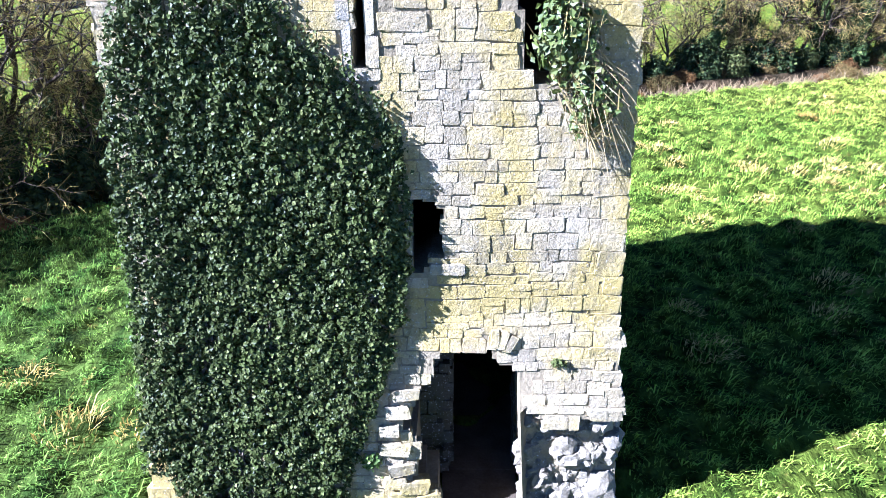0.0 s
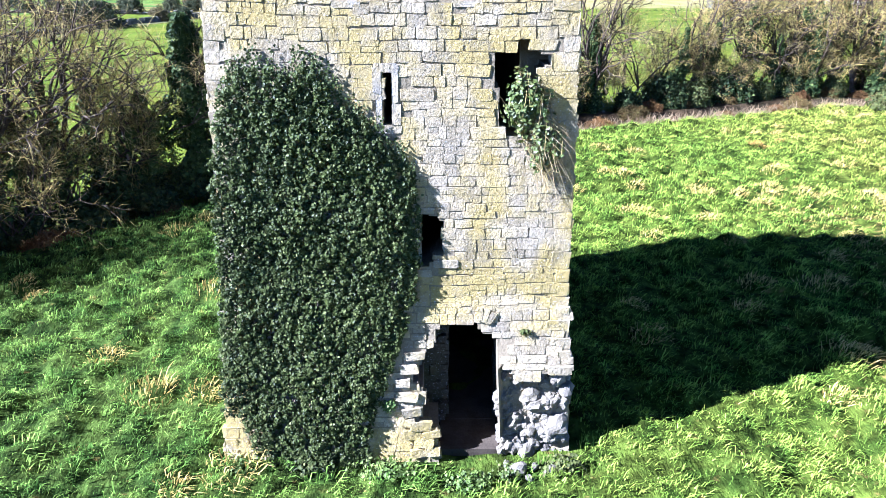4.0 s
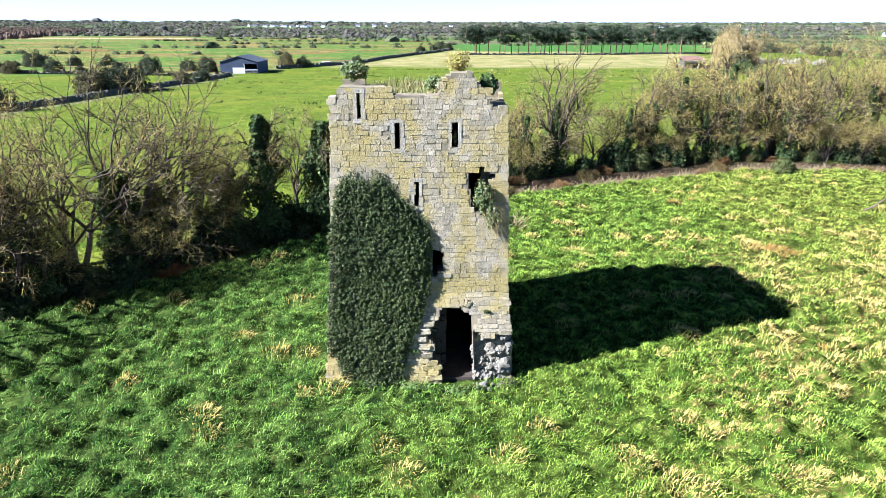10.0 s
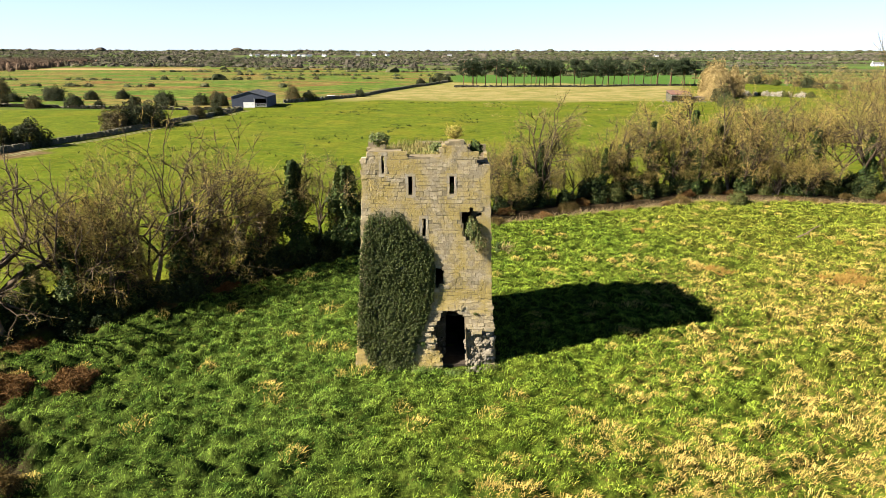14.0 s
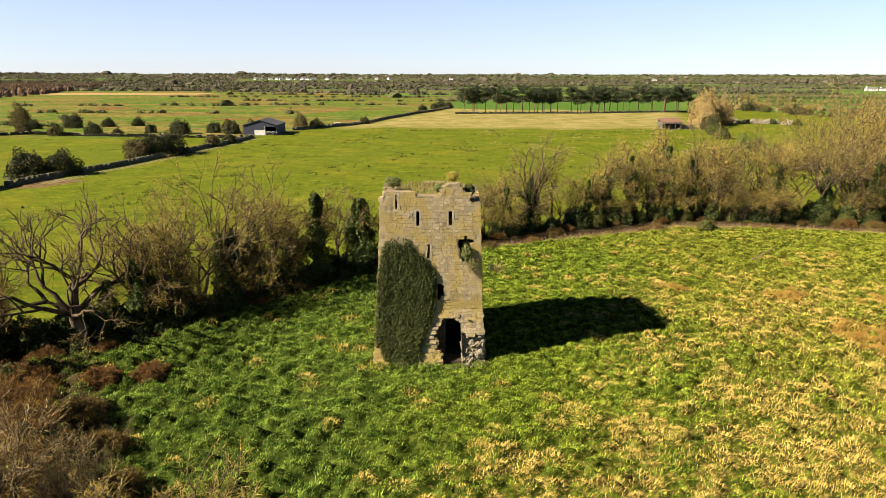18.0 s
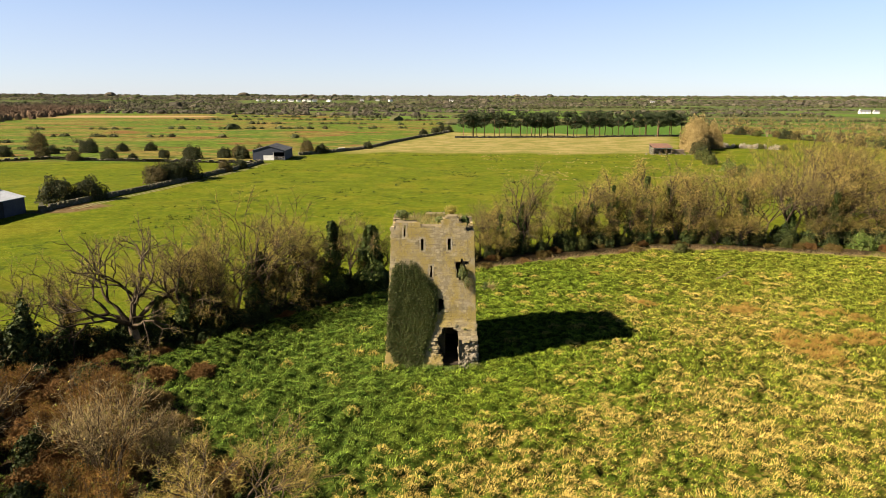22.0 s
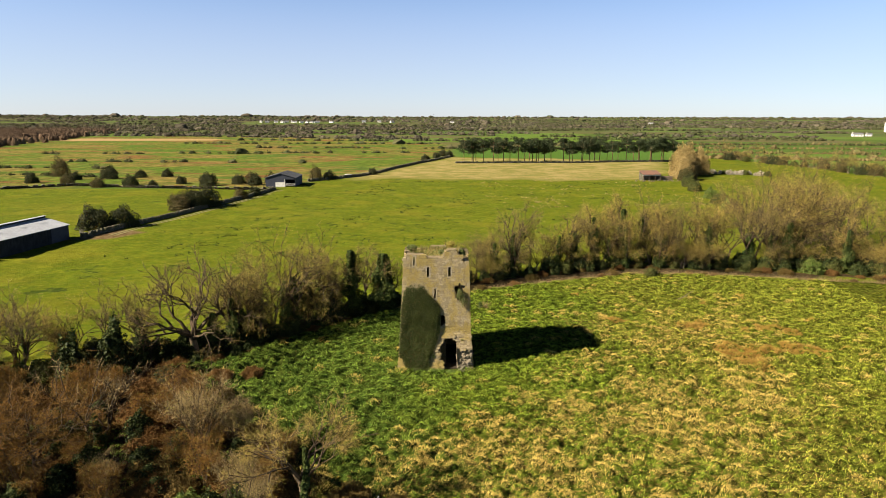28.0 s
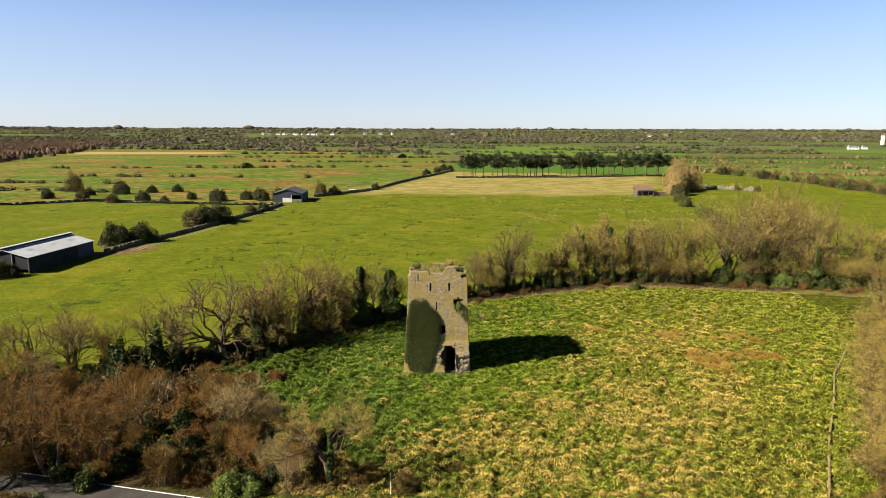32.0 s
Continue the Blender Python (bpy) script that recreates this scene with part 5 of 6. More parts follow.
# boundary row between the pasture and the east field
for x, y, k, s in ((112, 205, SHRUBS[1], 1.7), (108, 178, SHRUBS[2], 1.6), (104, 160, SHRUBS[1], 1.7), (100, 138, BUSHES[0], 1.2), (98, 118, BUSHES[0], 1.3), (116, 222, SHRUBS[1], 1.9), (122, 238, BUSHES[1], 1.3), (126, 252, BUSHES[0], 1.9), (102, 148, SHRUBS[2], 1.4), (99, 104, ASH[3], 0.7), (101, 92, ASH[3], 0.8), (97, 80, ASH[3], 0.9)):
    plant(k, x, y, s, "boundary bushes")
for x, y, s, h in ((137, 286, 3.2, 4.4), (131, 270, 2.8, 3.6), (143, 301, 3.2, 4.6), (148, 314, 2.6, 3.8), (146, 288, 2.6, 3.8), (127, 257, 2.0, 2.6), (134, 276, 2.6, 3.6)):
    plant(BUSHES[2], x, y, s, "boundary bushes", tall=h)
for i in range(13):
    plant(SHRUBS[3] if i % 4 else SHRUBS[1], 155 + 2.1 * i + plant_rng.normal(0, 0.6), 301 - 1.8 * i + plant_rng.normal(0, 1.0), plant_rng.uniform(0.7, 1.25), "flowering hedge")
for i in range(40):
    f = i / 39
    k = (BUSHES[0], HAZEL, SHRUBS[1], ASH[3], BUSHES[3], ASH[1], HAZEL, BUSHES[1])[i % 8]
    plant(k, float(np.interp(f, [0, 0.3, 0.6, 1], [212, 230, 241, 240])) + plant_rng.normal(0, 3), 454 - 205 * f + plant_rng.normal(0, 2), {ASH[3]: 0.8, ASH[1]: 0.8, HAZEL: 1.2, BUSHES[3]: 0.9}.get(k, 1.5) * plant_rng.uniform(0.8, 1.2), "belt of trees")
for k, x, y, s in ((ASH[3], 92, 84, 1.15), (ASH[3], 97, 90, 1.2), (ASH[1], 88, 78, 1.15), (ASH[3], 100, 96, 1.1), (ASH[1], 84, 74, 1.05), (IVIED[0], 97.5, 88, 1.1), (HAZEL, 94, 82, 1.4), (SHRUBS[1], 103, 100, 1.4)):
    plant(k, x, y, s, "boundary bushes")
# pines
for i in range(9):
    f = (i + 0.5) / 9
    plant(PINES[(i + 1) % 2], 22 + 148 * f + plant_rng.normal(0, 2), 388 + 24 * f + plant_rng.normal(0, 3), plant_rng.uniform(0.7, 0.95), "row of pines")
for i in range(34):
    f = i / 33
    if i in (5, 17, 24):
        continue
    plant(PINES[i % 2], 20 + 150 * f + plant_rng.normal(0, 1.5), 380 + 24 * f + plant_rng.normal(0, 3), plant_rng.uniform(0.82, 1.02), "row of pines")
# trees at the near end of the barn
for x, y, k, s in ((-102.5, 59.0, BUSHES[0], 1.25), (-106.5, 60.0, BUSHES[1], 1.2), (-99.6, 60.2, BUSHES[1], 0.85), (-110.0, 64.0, BUSHES[0], 1.3)):
    plant(k, x, y, s, "trees by the barn")
# bushes along the field walls
for x, y, k, s in ((-96, 104, BUSHES[1], 1.7), (-90, 108, BUSHES[1], 1.6), (-86, 141, BUSHES[0], 1.7), (-80, 150, BUSHES[1], 1.8), (-83, 146, BUSHES[1], 1.8), (-75, 174, BUSHES[0], 1.1), (-73, 186, BUSHES[1], 1.0), (-83, 224, BUSHES[1], 1.3), (-88, 236, BUSHES[0], 1.4), (-60, 250, BUSHES[3], 1.1), (-54, 254, BUSHES[1], 1.2), (-35, 285, BUSHES[1], 1.0), (-92, 228, BUSHES[1], 1.2), (-78, 236, BUSHES[0], 1.4), (-104, 222, BUSHES[1], 1.6),
                   (-150, 214, BUSHES[0], 1.2), (-170, 226, BUSHES[0], 1.3), (-190, 232, BUSHES[1], 1.2), (-140, 224, BUSHES[1], 1.3), (-128, 219, BUSHES[1], 0.8), (-120, 232, BUSHES[1], 1.0), (-165, 256, BUSHES[1], 1.7), (-178, 248, BUSHES[1], 1.1), (-152, 262, BUSHES[1], 1.1), (-140, 266, BUSHES[1], 1.1), (-196, 268, BUSHES[3], 1.5), (10, 446, BUSHES[1], 1.3), (0, 430, BUSHES[1], 1.2), (-8, 405, BUSHES[1], 1.2), (5, 456, BUSHES[1], 1.5)):
    plant(k, x, y, s, "bushes along the field walls")

# ---- rough grass of the castle field ----
m = Nodes("rough_grass")
p0 = m.pos()
col = castle_grass(m, p0, p0)
r = m.island()
# blades tinted brighter than the ground, whose dark colour stands for shade between them
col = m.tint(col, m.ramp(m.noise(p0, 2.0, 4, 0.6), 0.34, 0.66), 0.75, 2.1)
col = m.tint(col, r, 0.6, 1.4)
m.done(col, 0.9, 0.03)
tr = m.node("ShaderNodeBsdfTranslucent", col)
mixed = m.node("ShaderNodeMixShader", 0.15, m.bsdf.outputs[0], tr.outputs[0])
m.tree.links.new(mixed.outputs[0], m.tree.nodes["Material Output"].inputs[0])
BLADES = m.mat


def hummock(x, y):
    return noise.noise((x * 0.9, y * 0.9, 0.0)) * 0.12 + noise.noise((x * 0.23, y * 0.23, 4.0)) * 0.16


def tussocks(name, label, rng, c, size, per, length, width, spread, mat=None, combed=0.7):
    """Tufts of blades at the places c (k, 2), each size metres in radius times spread."""
    bag = Bag()
    k = len(c)
    z = ground_z(c[:, 0], c[:, 1]) + np.array([hummock(*p) for p in c])
    s = np.repeat(size, per)[:, None]
    th = rng.uniform(0, math.tau, k * per)
    rad = np.sqrt(rng.random(k * per))
    flat = np.repeat(c, per, 0) + np.column_stack([np.cos(th) * rad, np.sin(th) * rad]) * spread * s
    base = np.column_stack([flat, np.repeat(z, per) + mounds(flat[:, 0], flat[:, 1]) * in_castle_field(flat[:, 0], flat[:, 1]) - 0.05])
    comb = np.repeat(rng.normal(-0.25, 0.55, k), per)
    out = np.column_stack([np.cos(th) * rad, np.sin(th) * rad, np.zeros(k * per)])
    flow = np.column_stack([np.cos(comb), np.sin(comb), np.zeros(k * per)])
    l = length * rng.uniform(0.5, 1.25, (k * per, 1)) * (0.4 + 0.6 * s)
    up = out * 0.45 + flow * 0.25 + np.array([0, 0, 0.85]) + rng.normal(0, 0.2, (k * per, 3))
    mid = base + up * l * 0.55
    over = out * 0.35 + flow * combed + np.array([0, 0, 0.35 - 0.55 * combed]) + rng.normal(0, 0.22, (k * per, 3))
    tip = mid + over * l * 0.6
    ang = th + rng.normal(0, 0.7, k * per)
    side = np.column_stack([-np.sin(ang), np.cos(ang), np.zeros(k * per)]) * width * rng.uniform(0.6, 1.3, (k * per, 1))
    v = np.stack([base - side, base + side, mid + side * 0.9, mid - side * 0.9, tip], 1)
    bag.add_many(v, [(0, 1, 2, 3), (3, 2, 4)])
    return tagged(new(name, bag.mesh(name, mat or BLADES)), label, "grass", kind="stuff")


def strewn(rng, n, x0, x1, y0, y1, ok):
    c = np.stack([rng.uniform(x0, x1, n), rng.uniform(y0, y1, n)], 1)
    return np.array([p for p in c if ok(*p)])


def in_field(x, y):
    if -5.2 < x < 5.4 and -0.9 < y < DEPTH + 0.6:
        return False
    edge = np.interp(x, [p[0] for p in DITCH], [p[1] for p in DITCH])
    return y < edge - 1.5


def convex(pts, x, y):
    d = 1e9
    for (ax, ay), (bx, by) in zip(pts, pts[1:]):
        d = min(d, ((bx - ax) * (y - ay) - (by - ay) * (x - ax)) / math.hypot(bx - ax, by - ay))
    return d


rng = np.random.default_rng(8)


def straw_share(x, y):
    """How much of the grass is bleached straw."""
    n = noise.noise((x * 0.11, y * 0.11, 7.0)) * 5 + noise.noise((x * 0.4, y * 0.4, 2.0)) * 3
    a = convex([(-16, -60), (30, -60), (47, -12), (44, 2), (12, -9), (-16, -30), (-16, -60)], x, y) + n
    b = convex([(10, -10), (47, -10), (60, 22), (54, 36), (14, 24), (10, -10)], x, y) + n * 1.5
    lane = 66 - (11 - y) * 0.66 - x
    if y < 12 and lane < 11 + n * 0.5:
        return 0.12
    return max(min(0.75, max(0.05, 0.40 + a / 13)), min(0.32, max(0.01, 0.08 + b / 34)))


def patchy(x, y):
    return 1.5 if noise.noise((x * 0.35, y * 0.5, 30.0)) + 0.6 * noise.noise((x * 0.14, y * 0.2, 12.0)) > 0.0 else 0.16


STRAW = leafy("straw_grass", (0.70, 0.52, 0.14), (0.54, 0.41, 0.105), (0.26, 0.25, 0.05), 0.6, 0.9, 0.04, 0.1)
RUSTY = leafy("rusty_sedge", (0.42, 0.25, 0.06), (0.34, 0.21, 0.05), (0.52, 0.36, 0.09), 0.5, 0.9, 0.05, 0.25)
I, J = np.meshgrid(np.arange(-28, 63), np.arange(-32, 43))
centres = np.stack(cell(I.ravel().astype(float), J.ravel().astype(float)), 1)
straw, green = [], []
for cx, cy, r, h in centres:
    if in_field(cx, cy) and cy > -0.225 * cx - 37.0:
        (straw if rng.random() < straw_share(cx, cy) * patchy(cx, cy) else green).append((cx, cy, r, h))
straw, green = np.array(straw), np.array(green)
tussocks("grass", "bleached straw tussocks in the castle field", rng, straw[:, :2], straw[:, 2] * 1.9, 110, 0.38, 0.015, 0.54, STRAW, 0.6)
tussocks("grass", "rough green tussocks over the castle field", rng, green[:, :2], green[:, 2] * 1.9, 54, 0.36, 0.016, 0.52, None, 0.6)
c = strewn(rng, 5600, -17, 20, -12, 20, in_field)
tussocks("grass", "long green grass round the foot of the tower", rng, c, rng.uniform(0.55, 1.35, len(c)), 16, 0.26, 0.012, 0.25)
c = strewn(rng, 5000, -30, 72, -36, 50, in_field)
tussocks("grass", "shorter grass between the tussocks", rng, c, rng.uniform(0.5, 1.2, len(c)), 12, 0.24, 0.018, 0.4)
c = strewn(rng, 8000, 22, 60, -4, 34, lambda x, y: in_field(x, y) and noise.noise((x * 0.16, y * 0.16, 20.0)) + 0.3 * noise.noise((x * 0.6, y * 0.6, 3.0)) + 0.75 * math.exp(-((x - 48) / 8) ** 2 - ((y - 5) / 6) ** 2) > 0.47)
tussocks("sedge", "rust-brown patches of dead sedge", rng, c, rng.uniform(0.6, 1.2, len(c)), 24, 0.55, 0.02, 0.34, RUSTY)


RUSH = leafy("rushes", (0.035, 0.06, 0.014), (0.05, 0.075, 0.018), (0.10, 0.11, 0.03), 0.3, 0.8, 0.1, 0.1)
for label, mat, many, x0, x1, y0, y1, cut, size in (("dark green rush tufts in the pasture", RUSH, 1500, -75, 100, 60, 250, 0.36, 0.16), ("pale dead tufts flecking the pasture", PALE_TWIG, 420, 20, 105, 150, 260, 0.3, 0.1)):
    bag = Bag()
    c = np.column_stack([rng.uniform(x0, x1, many * 4), rng.uniform(y0, y1, many * 4)])
    c = np.array([p for p in c if noise.noise((p[0] * 0.06, p[1] * 0.11, y0 * 0.1)) + 0.5 * noise.noise((p[0] * 0.3, p[1] * 0.4, 1.0)) > cut])
    k = len(c)
    base = np.repeat(np.column_stack([c, ground_z(c[:, 0], c[:, 1])]), 7, 0) + rng.normal(0, 0.3, (k * 7, 3)) * (1, 1, 0)
    ribbons(bag, base, base + rng.normal(0, 0.2, (k * 7, 3)) + (0, 0, size), 0.2)
    tagged(new("rush_tufts", bag.mesh("rush_tufts", mat)), label, "grass", kind="stuff")

REED = leafy("dead_reed", (0.30, 0.22, 0.12), (0.24, 0.165, 0.085), (0.36, 0.28, 0.16), 0.4, 0.85, 0.15, 0.25)
bag = Bag()
n = 7000
x = rng.uniform(5, 100, n)
y = np.interp(x, [p[0] for p in DITCH], [p[1] for p in DITCH]) - 1.9 + rng.normal(0, 0.7, n)
a = np.column_stack([x, y, ground_z(x, y) - 0.05])
e = a + np.column_stack([rng.normal(0.1, 0.4, n), rng.normal(-0.1, 0.35, n), rng.uniform(0.2, 0.95, n)])
ribbons(bag, a, e, 0.055)
tagged(new("reeds", bag.mesh("reeds", REED)), "pale dead reeds and grass along the ditch", "reeds", kind="stuff")

# ---- plants on and round the tower ----
bush_rng = np.random.default_rng(91)


def clump(name, label, cx, cy, cz, rx, ry, rz, mat, count, size, category="shrub", twig_mat=None, twig_n=0, ball=True):
    """Foliage growing out of a wall or a wall top, with a few stems."""
    t = thing(name, label, category, at=(cx, cy, cz))
    d = rand_dirs(bush_rng, count)
    lump = np.array([noise.noise((x * 2.4 + cx, y * 2.4, z * 2.4)) for x, y, z in d])
    c = d * (0.8 + 0.45 * lump)[:, None] * (bush_rng.random((count, 1)) ** 0.4) * np.array([rx, ry, rz])
    b = Bag()
    leaves(b, bush_rng, c, size, d + np.array([-0.3, -0.4, 0.4]), 0.9)
    part("foliage", b, mat, t, kind="stuff")
    if twig_n:
        b = Bag()
        e = rand_dirs(bush_rng, twig_n) * np.array([rx, ry, rz]) * bush_rng.uniform(0.7, 1.25, (twig_n, 1))
        a = np.zeros_like(e) + np.array([0, 0, -rz * 0.8])
        mid = (a + e) / 2 + bush_rng.normal(0, 0.12, (twig_n, 3))
        ribbons(b, a, mid, 0.03)
        ribbons(b, mid, e, 0.02)
        part("stem", b, twig_mat or TWIG, t, kind="stuff")
    return t


YELLOWISH = leafy("wall_shrub_leaf", (0.09, 0.13, 0.02), (0.13, 0.16, 0.03), (0.20, 0.20, 0.05), 1.5, 0.5, 0.4, 0.3)
clump("wall_shrub", "leafy green shrub rooted in the broken wall hole", 3.1, -0.12, 9.2, 0.62, 0.35, 0.95, YELLOWISH, 900, 0.10, twig_n=50)
clump("wall_shrub", "sprays of small leaves spilling from the wall hole", 3.55, -0.2, 8.35, 0.55, 0.3, 0.8, YELLOWISH, 620, 0.085, twig_n=70)
bag = Bag()
n = 70
a = np.column_stack([bush_rng.uniform(3.0, 3.8, n), np.full(n, -0.15), bush_rng.uniform(8.2, 9.3, n)])
e = a + np.column_stack([bush_rng.uniform(0.1, 0.9, n), bush_rng.uniform(-0.35, 0.0, n), bush_rng.uniform(-1.5, -0.5, n)])
e[:, 0] = np.minimum(e[:, 0], 4.3)
ribbons(bag, a, e, 0.022)
t = thing("hanging_stems", "thin bare stems hanging down the wall corner", "shrub", at=(3.4, -0.15, 8.5))
part("stem", bag, PALE_TWIG, t, kind="stuff").matrix_parent_inverse = Matrix.Translation((-3.4, 0.15, -8.5))
clump("wall_top_shrub", "yellow-green shrub growing on the wall head", -3.0, 1.1, 15.0, 0.85, 0.7, 0.5, YELLOWISH, 1100, 0.12, twig_n=40)
clump("wall_top_ivy", "dark ivy mass on the broken corner of the wall head", 3.25, 0.95, 14.35, 0.5, 0.6, 0.62, TREE_IVY, 1100, 0.14)
clump("wall_top_shrub", "green shrub in the dip of the wall head", 0.75, 1.3, 14.45, 0.5, 0.5, 0.38, YELLOWISH, 600, 0.10)
clump("wall_top_shrub", "dry tan shrub on the highest part of the wall head", 1.9, 1.5, 15.45, 0.75, 0.6, 0.55, BUD, 500, 0.09, twig_n=140, twig_mat=TAN_TWIG)
clump("window_plant", "green leaves inside a slit window", 1.72, 0.35, 11.9, 0.12, 0.2, 0.45, YELLOWISH, 120, 0.08)
clump("wall_tuft", "small plant in a wall joint over the doorway", 3.35, -0.2, 3.32, 0.2, 0.1, 0.1, OLIVE, 90, 0.06)
clump("wall_tuft", "green growth on the broken stones by the doorway", 0.15, -0.5, 0.75, 0.32, 0.12, 0.2, FRESH, 220, 0.07)
clump("wall_tuft", "green growth on the broken stones by the doorway", -0.25, -0.55, 1.2, 0.25, 0.12, 0.25, FRESH, 160, 0.07)
for x, y, rx, rz, mt, nm in ((4.5, -1.2, 0.8, 0.55, OLIVE, 500), (3.0, -1.3, 0.45, 0.25, YELLOWISH, 220), (-2.2, -1.1, 1.2, 0.35, IVY, 600), (-0.2, -1.3, 1.3, 0.3, FRESH, 500), (1.9, -1.7, 0.9, 0.28, FRESH, 380), (-4.3, -1.1, 0.5, 0.25, FRESH, 200)):
    clump("nettle_patch", "leafy weeds at the foot of the wall", x, y, -0.35, rx, 0.5, rz, mt, nm, 0.09, "weeds")
bag = Bag()
n = 1500
c = np.column_stack([bush_rng.uniform(-3.3, 3.3, n), bush_rng.uniform(0.5, 7.5, n)])
zz = 13.55 + 0.5 * np.sin(np.pi * (c[:, 0] + 3.6) / 7.4) * np.sin(np.pi * (c[:, 1] - 0.8) / 7.3).clip(0)
a = np.column_stack([c, zz - 0.1])
e = a + bush_rng.normal(0, 0.14, (n, 3)) + np.array([0.05, 0, 0.45])
ribbons(bag, a, e, 0.05)
WALL_TOP_GRASS = leafy("dry_grass", (0.30, 0.24, 0.09), (0.22, 0.21, 0.06), (0.14, 0.17, 0.035), 0.9, 0.8, 0.2, 0.3)
tagged(new("wall_top_grass", bag.mesh("wall_top_grass", WALL_TOP_GRASS)), "dry grass growing over the tower's vault", "grass", kind="stuff")
# fallen stones at the foot
for i, (x, y, s) in enumerate(((3.25, -1.25, 0.5), (3.7, -1.1, 0.3), (2.95, -1.0, 0.3), (3.5, -1.5, 0.25), (4.1, -1.2, 0.35))):
    t = thing("fallen_stone", "pale fallen building stone at the wall foot", "stone", "fallen stones", at=(x, y, float(ground_z(x, y)) + s * 0.2), turn=i * 50)
    part("stone", RUBBLE_MESHES[i], None, t).matrix_basis = pose(0, 0, 0, 80, 10, 0) @ Matrix.Diagonal((s, s * 0.8, s * 0.6, 1))
# a dead thorn bush behind the tower and grey branches on the grass
t = thing("dead_bush", "grey dead thorn bush leaning over in the grass", "shrub", at=(7.6, 24.6, 0.0))
bag = Bag()
for i in range(46):
    d = (bush_rng.normal(0.55, 0.6), bush_rng.normal(0, 0.4), bush_rng.uniform(0.2, 1.2))
    limb(bag, bush_rng, (0, 0, -0.1), d, bush_rng.uniform(0.8, 2.4), 0.05, 0.012, 4, 4, 0.25)
part("stem", bag, PALE_TWIG, t, kind="stuff")
clump("dead_bush", "ivy on the stump of a dead bush", 7.3, 24.4, 0.7, 0.45, 0.4, 0.8, TREE_IVY, 260, 0.16)
t = thing("fallen_branch", "grey fallen branch lying in the field", "branch", at=(43.5, 31.0, 0.15), turn=25)
bag = Bag()
limb(bag, bush_rng, (-1.5, 0, 0), (1, 0.1, 0.12), 3.2, 0.11, 0.05, 6, 5, 0.12)
limb(bag, bush_rng, (0.4, 0, 0.1), (0.6, 0.5, 0.3), 1.2, 0.06, 0.02, 5, 4, 0.15)
part("limb", bag, BARK, t)

# ---- field walls ----
FIELDSTONE = stone_material("field_stone", (0.10, 0.092, 0.07), (0.12, 0.105, 0.075), (0.07, 0.075, 0.035), (0.05, 0.05, 0.04))


def drystone(label, pts, height, width, size, rng, name="field_wall", mat=None):
    bag = Bag()
    mats = []
    for (ax, ay), (bx, by) in zip(pts, pts[1:]):
        l = math.hypot(bx - ax, by - ay)
        turn = math.degrees(math.atan2(by - ay, bx - ax))
        rows = max(2, int(height / (size * 0.75)))
        for k in range(rows):
            x = 0.0
            while x < l:
                s = size * rng.uniform(0.7, 1.4)
                if not (k == rows - 1 and rng.random() < 0.25):
                    px, py = ax + (bx - ax) * x / l, ay + (by - ay) * x / l
                    mats.append(pose(px, py, float(ground_z(px, py)) + height * (k + 0.45) / rows, rng.normal(0, 6), rng.normal(0, 8), turn + rng.normal(0, 8)) @ Matrix.Diagonal((s * 1.05, width * (1.1 - 0.3 * k / rows), height / rows * 1.25, 1)))
                x += s
    add_blocks(bag, mats, rng)
    return tagged(new(name, bag.mesh(name, mat or FIELDSTONE)), label, "wall", kind="structure")


MOSSY = stone_material("mossy_stone", (0.27, 0.215, 0.10), (0.25, 0.19, 0.085), (0.20, 0.18, 0.06), (0.2, 0.16, 0.08))
DARKWALL = stone_material("dark_mossy_stone", (0.05, 0.05, 0.035), (0.06, 0.055, 0.04), (0.05, 0.055, 0.025), (0.03, 0.03, 0.02))
wall_rng = np.random.default_rng(6)
drystone("grey drystone wall beside a farm track", [(-91, 88), (-87, 115), (-77, 154), (-70, 207)], 1.3, 0.8, 0.5, wall_rng)
drystone("grey drystone wall beside the bleached field", [(-62, 242), (-58, 247), (-40, 270), (-13, 371), (12, 446)], 1.4, 0.9, 0.9, wall_rng)
drystone("tumbled pale drystone wall round a green field", [(-71, 207), (-83, 206), (-119, 210), (-162, 219), (-190, 203), (-260, 192)], 1.2, 0.9, 1.1, wall_rng, "field_wall", RUBBLE)
drystone("loose stones of a broken wall by the barn", [(-96, 97), (-91, 88)], 1.0, 0.8, 0.7, wall_rng)
drystone("dark mossy bank under the pine row", [(14, 374), (95, 383), (170, 398)], 1.1, 1.6, 2.2, wall_rng, "field_wall", DARKWALL)
drystone("low mossy wall along the east lane", [(67, 11), (60, 1.8), (56.5, -2.6), (51.2, -11.5), (43.2, -24), (37.4, -34), (30.8, -44)], 0.42, 0.16, 0.45, wall_rng, "lane_wall", MOSSY)

# ---- farm buildings ----
CLAD = simple("blue_grey_cladding", (0.030, 0.036, 0.055), (0.04, 0.047, 0.066), 0.6, 0.7, 0.2, 0.1, 0.01)
CLAD2 = simple("dark_cladding", (0.018, 0.020, 0.024), (0.028, 0.031, 0.036), 0.6, 0.85, 0.1, 0.1, 0.01)
ROOF = simple("pale_sheet_roof", (0.40, 0.43, 0.47), (0.33, 0.355, 0.39), 0.25, 0.45, 0.5, 0.1, 0.01)
ROOF2 = simple("grey_sheet_roof", (0.045, 0.05, 0.058), (0.065, 0.07, 0.078), 0.25, 0.6, 0.3, 0.1, 0.01)
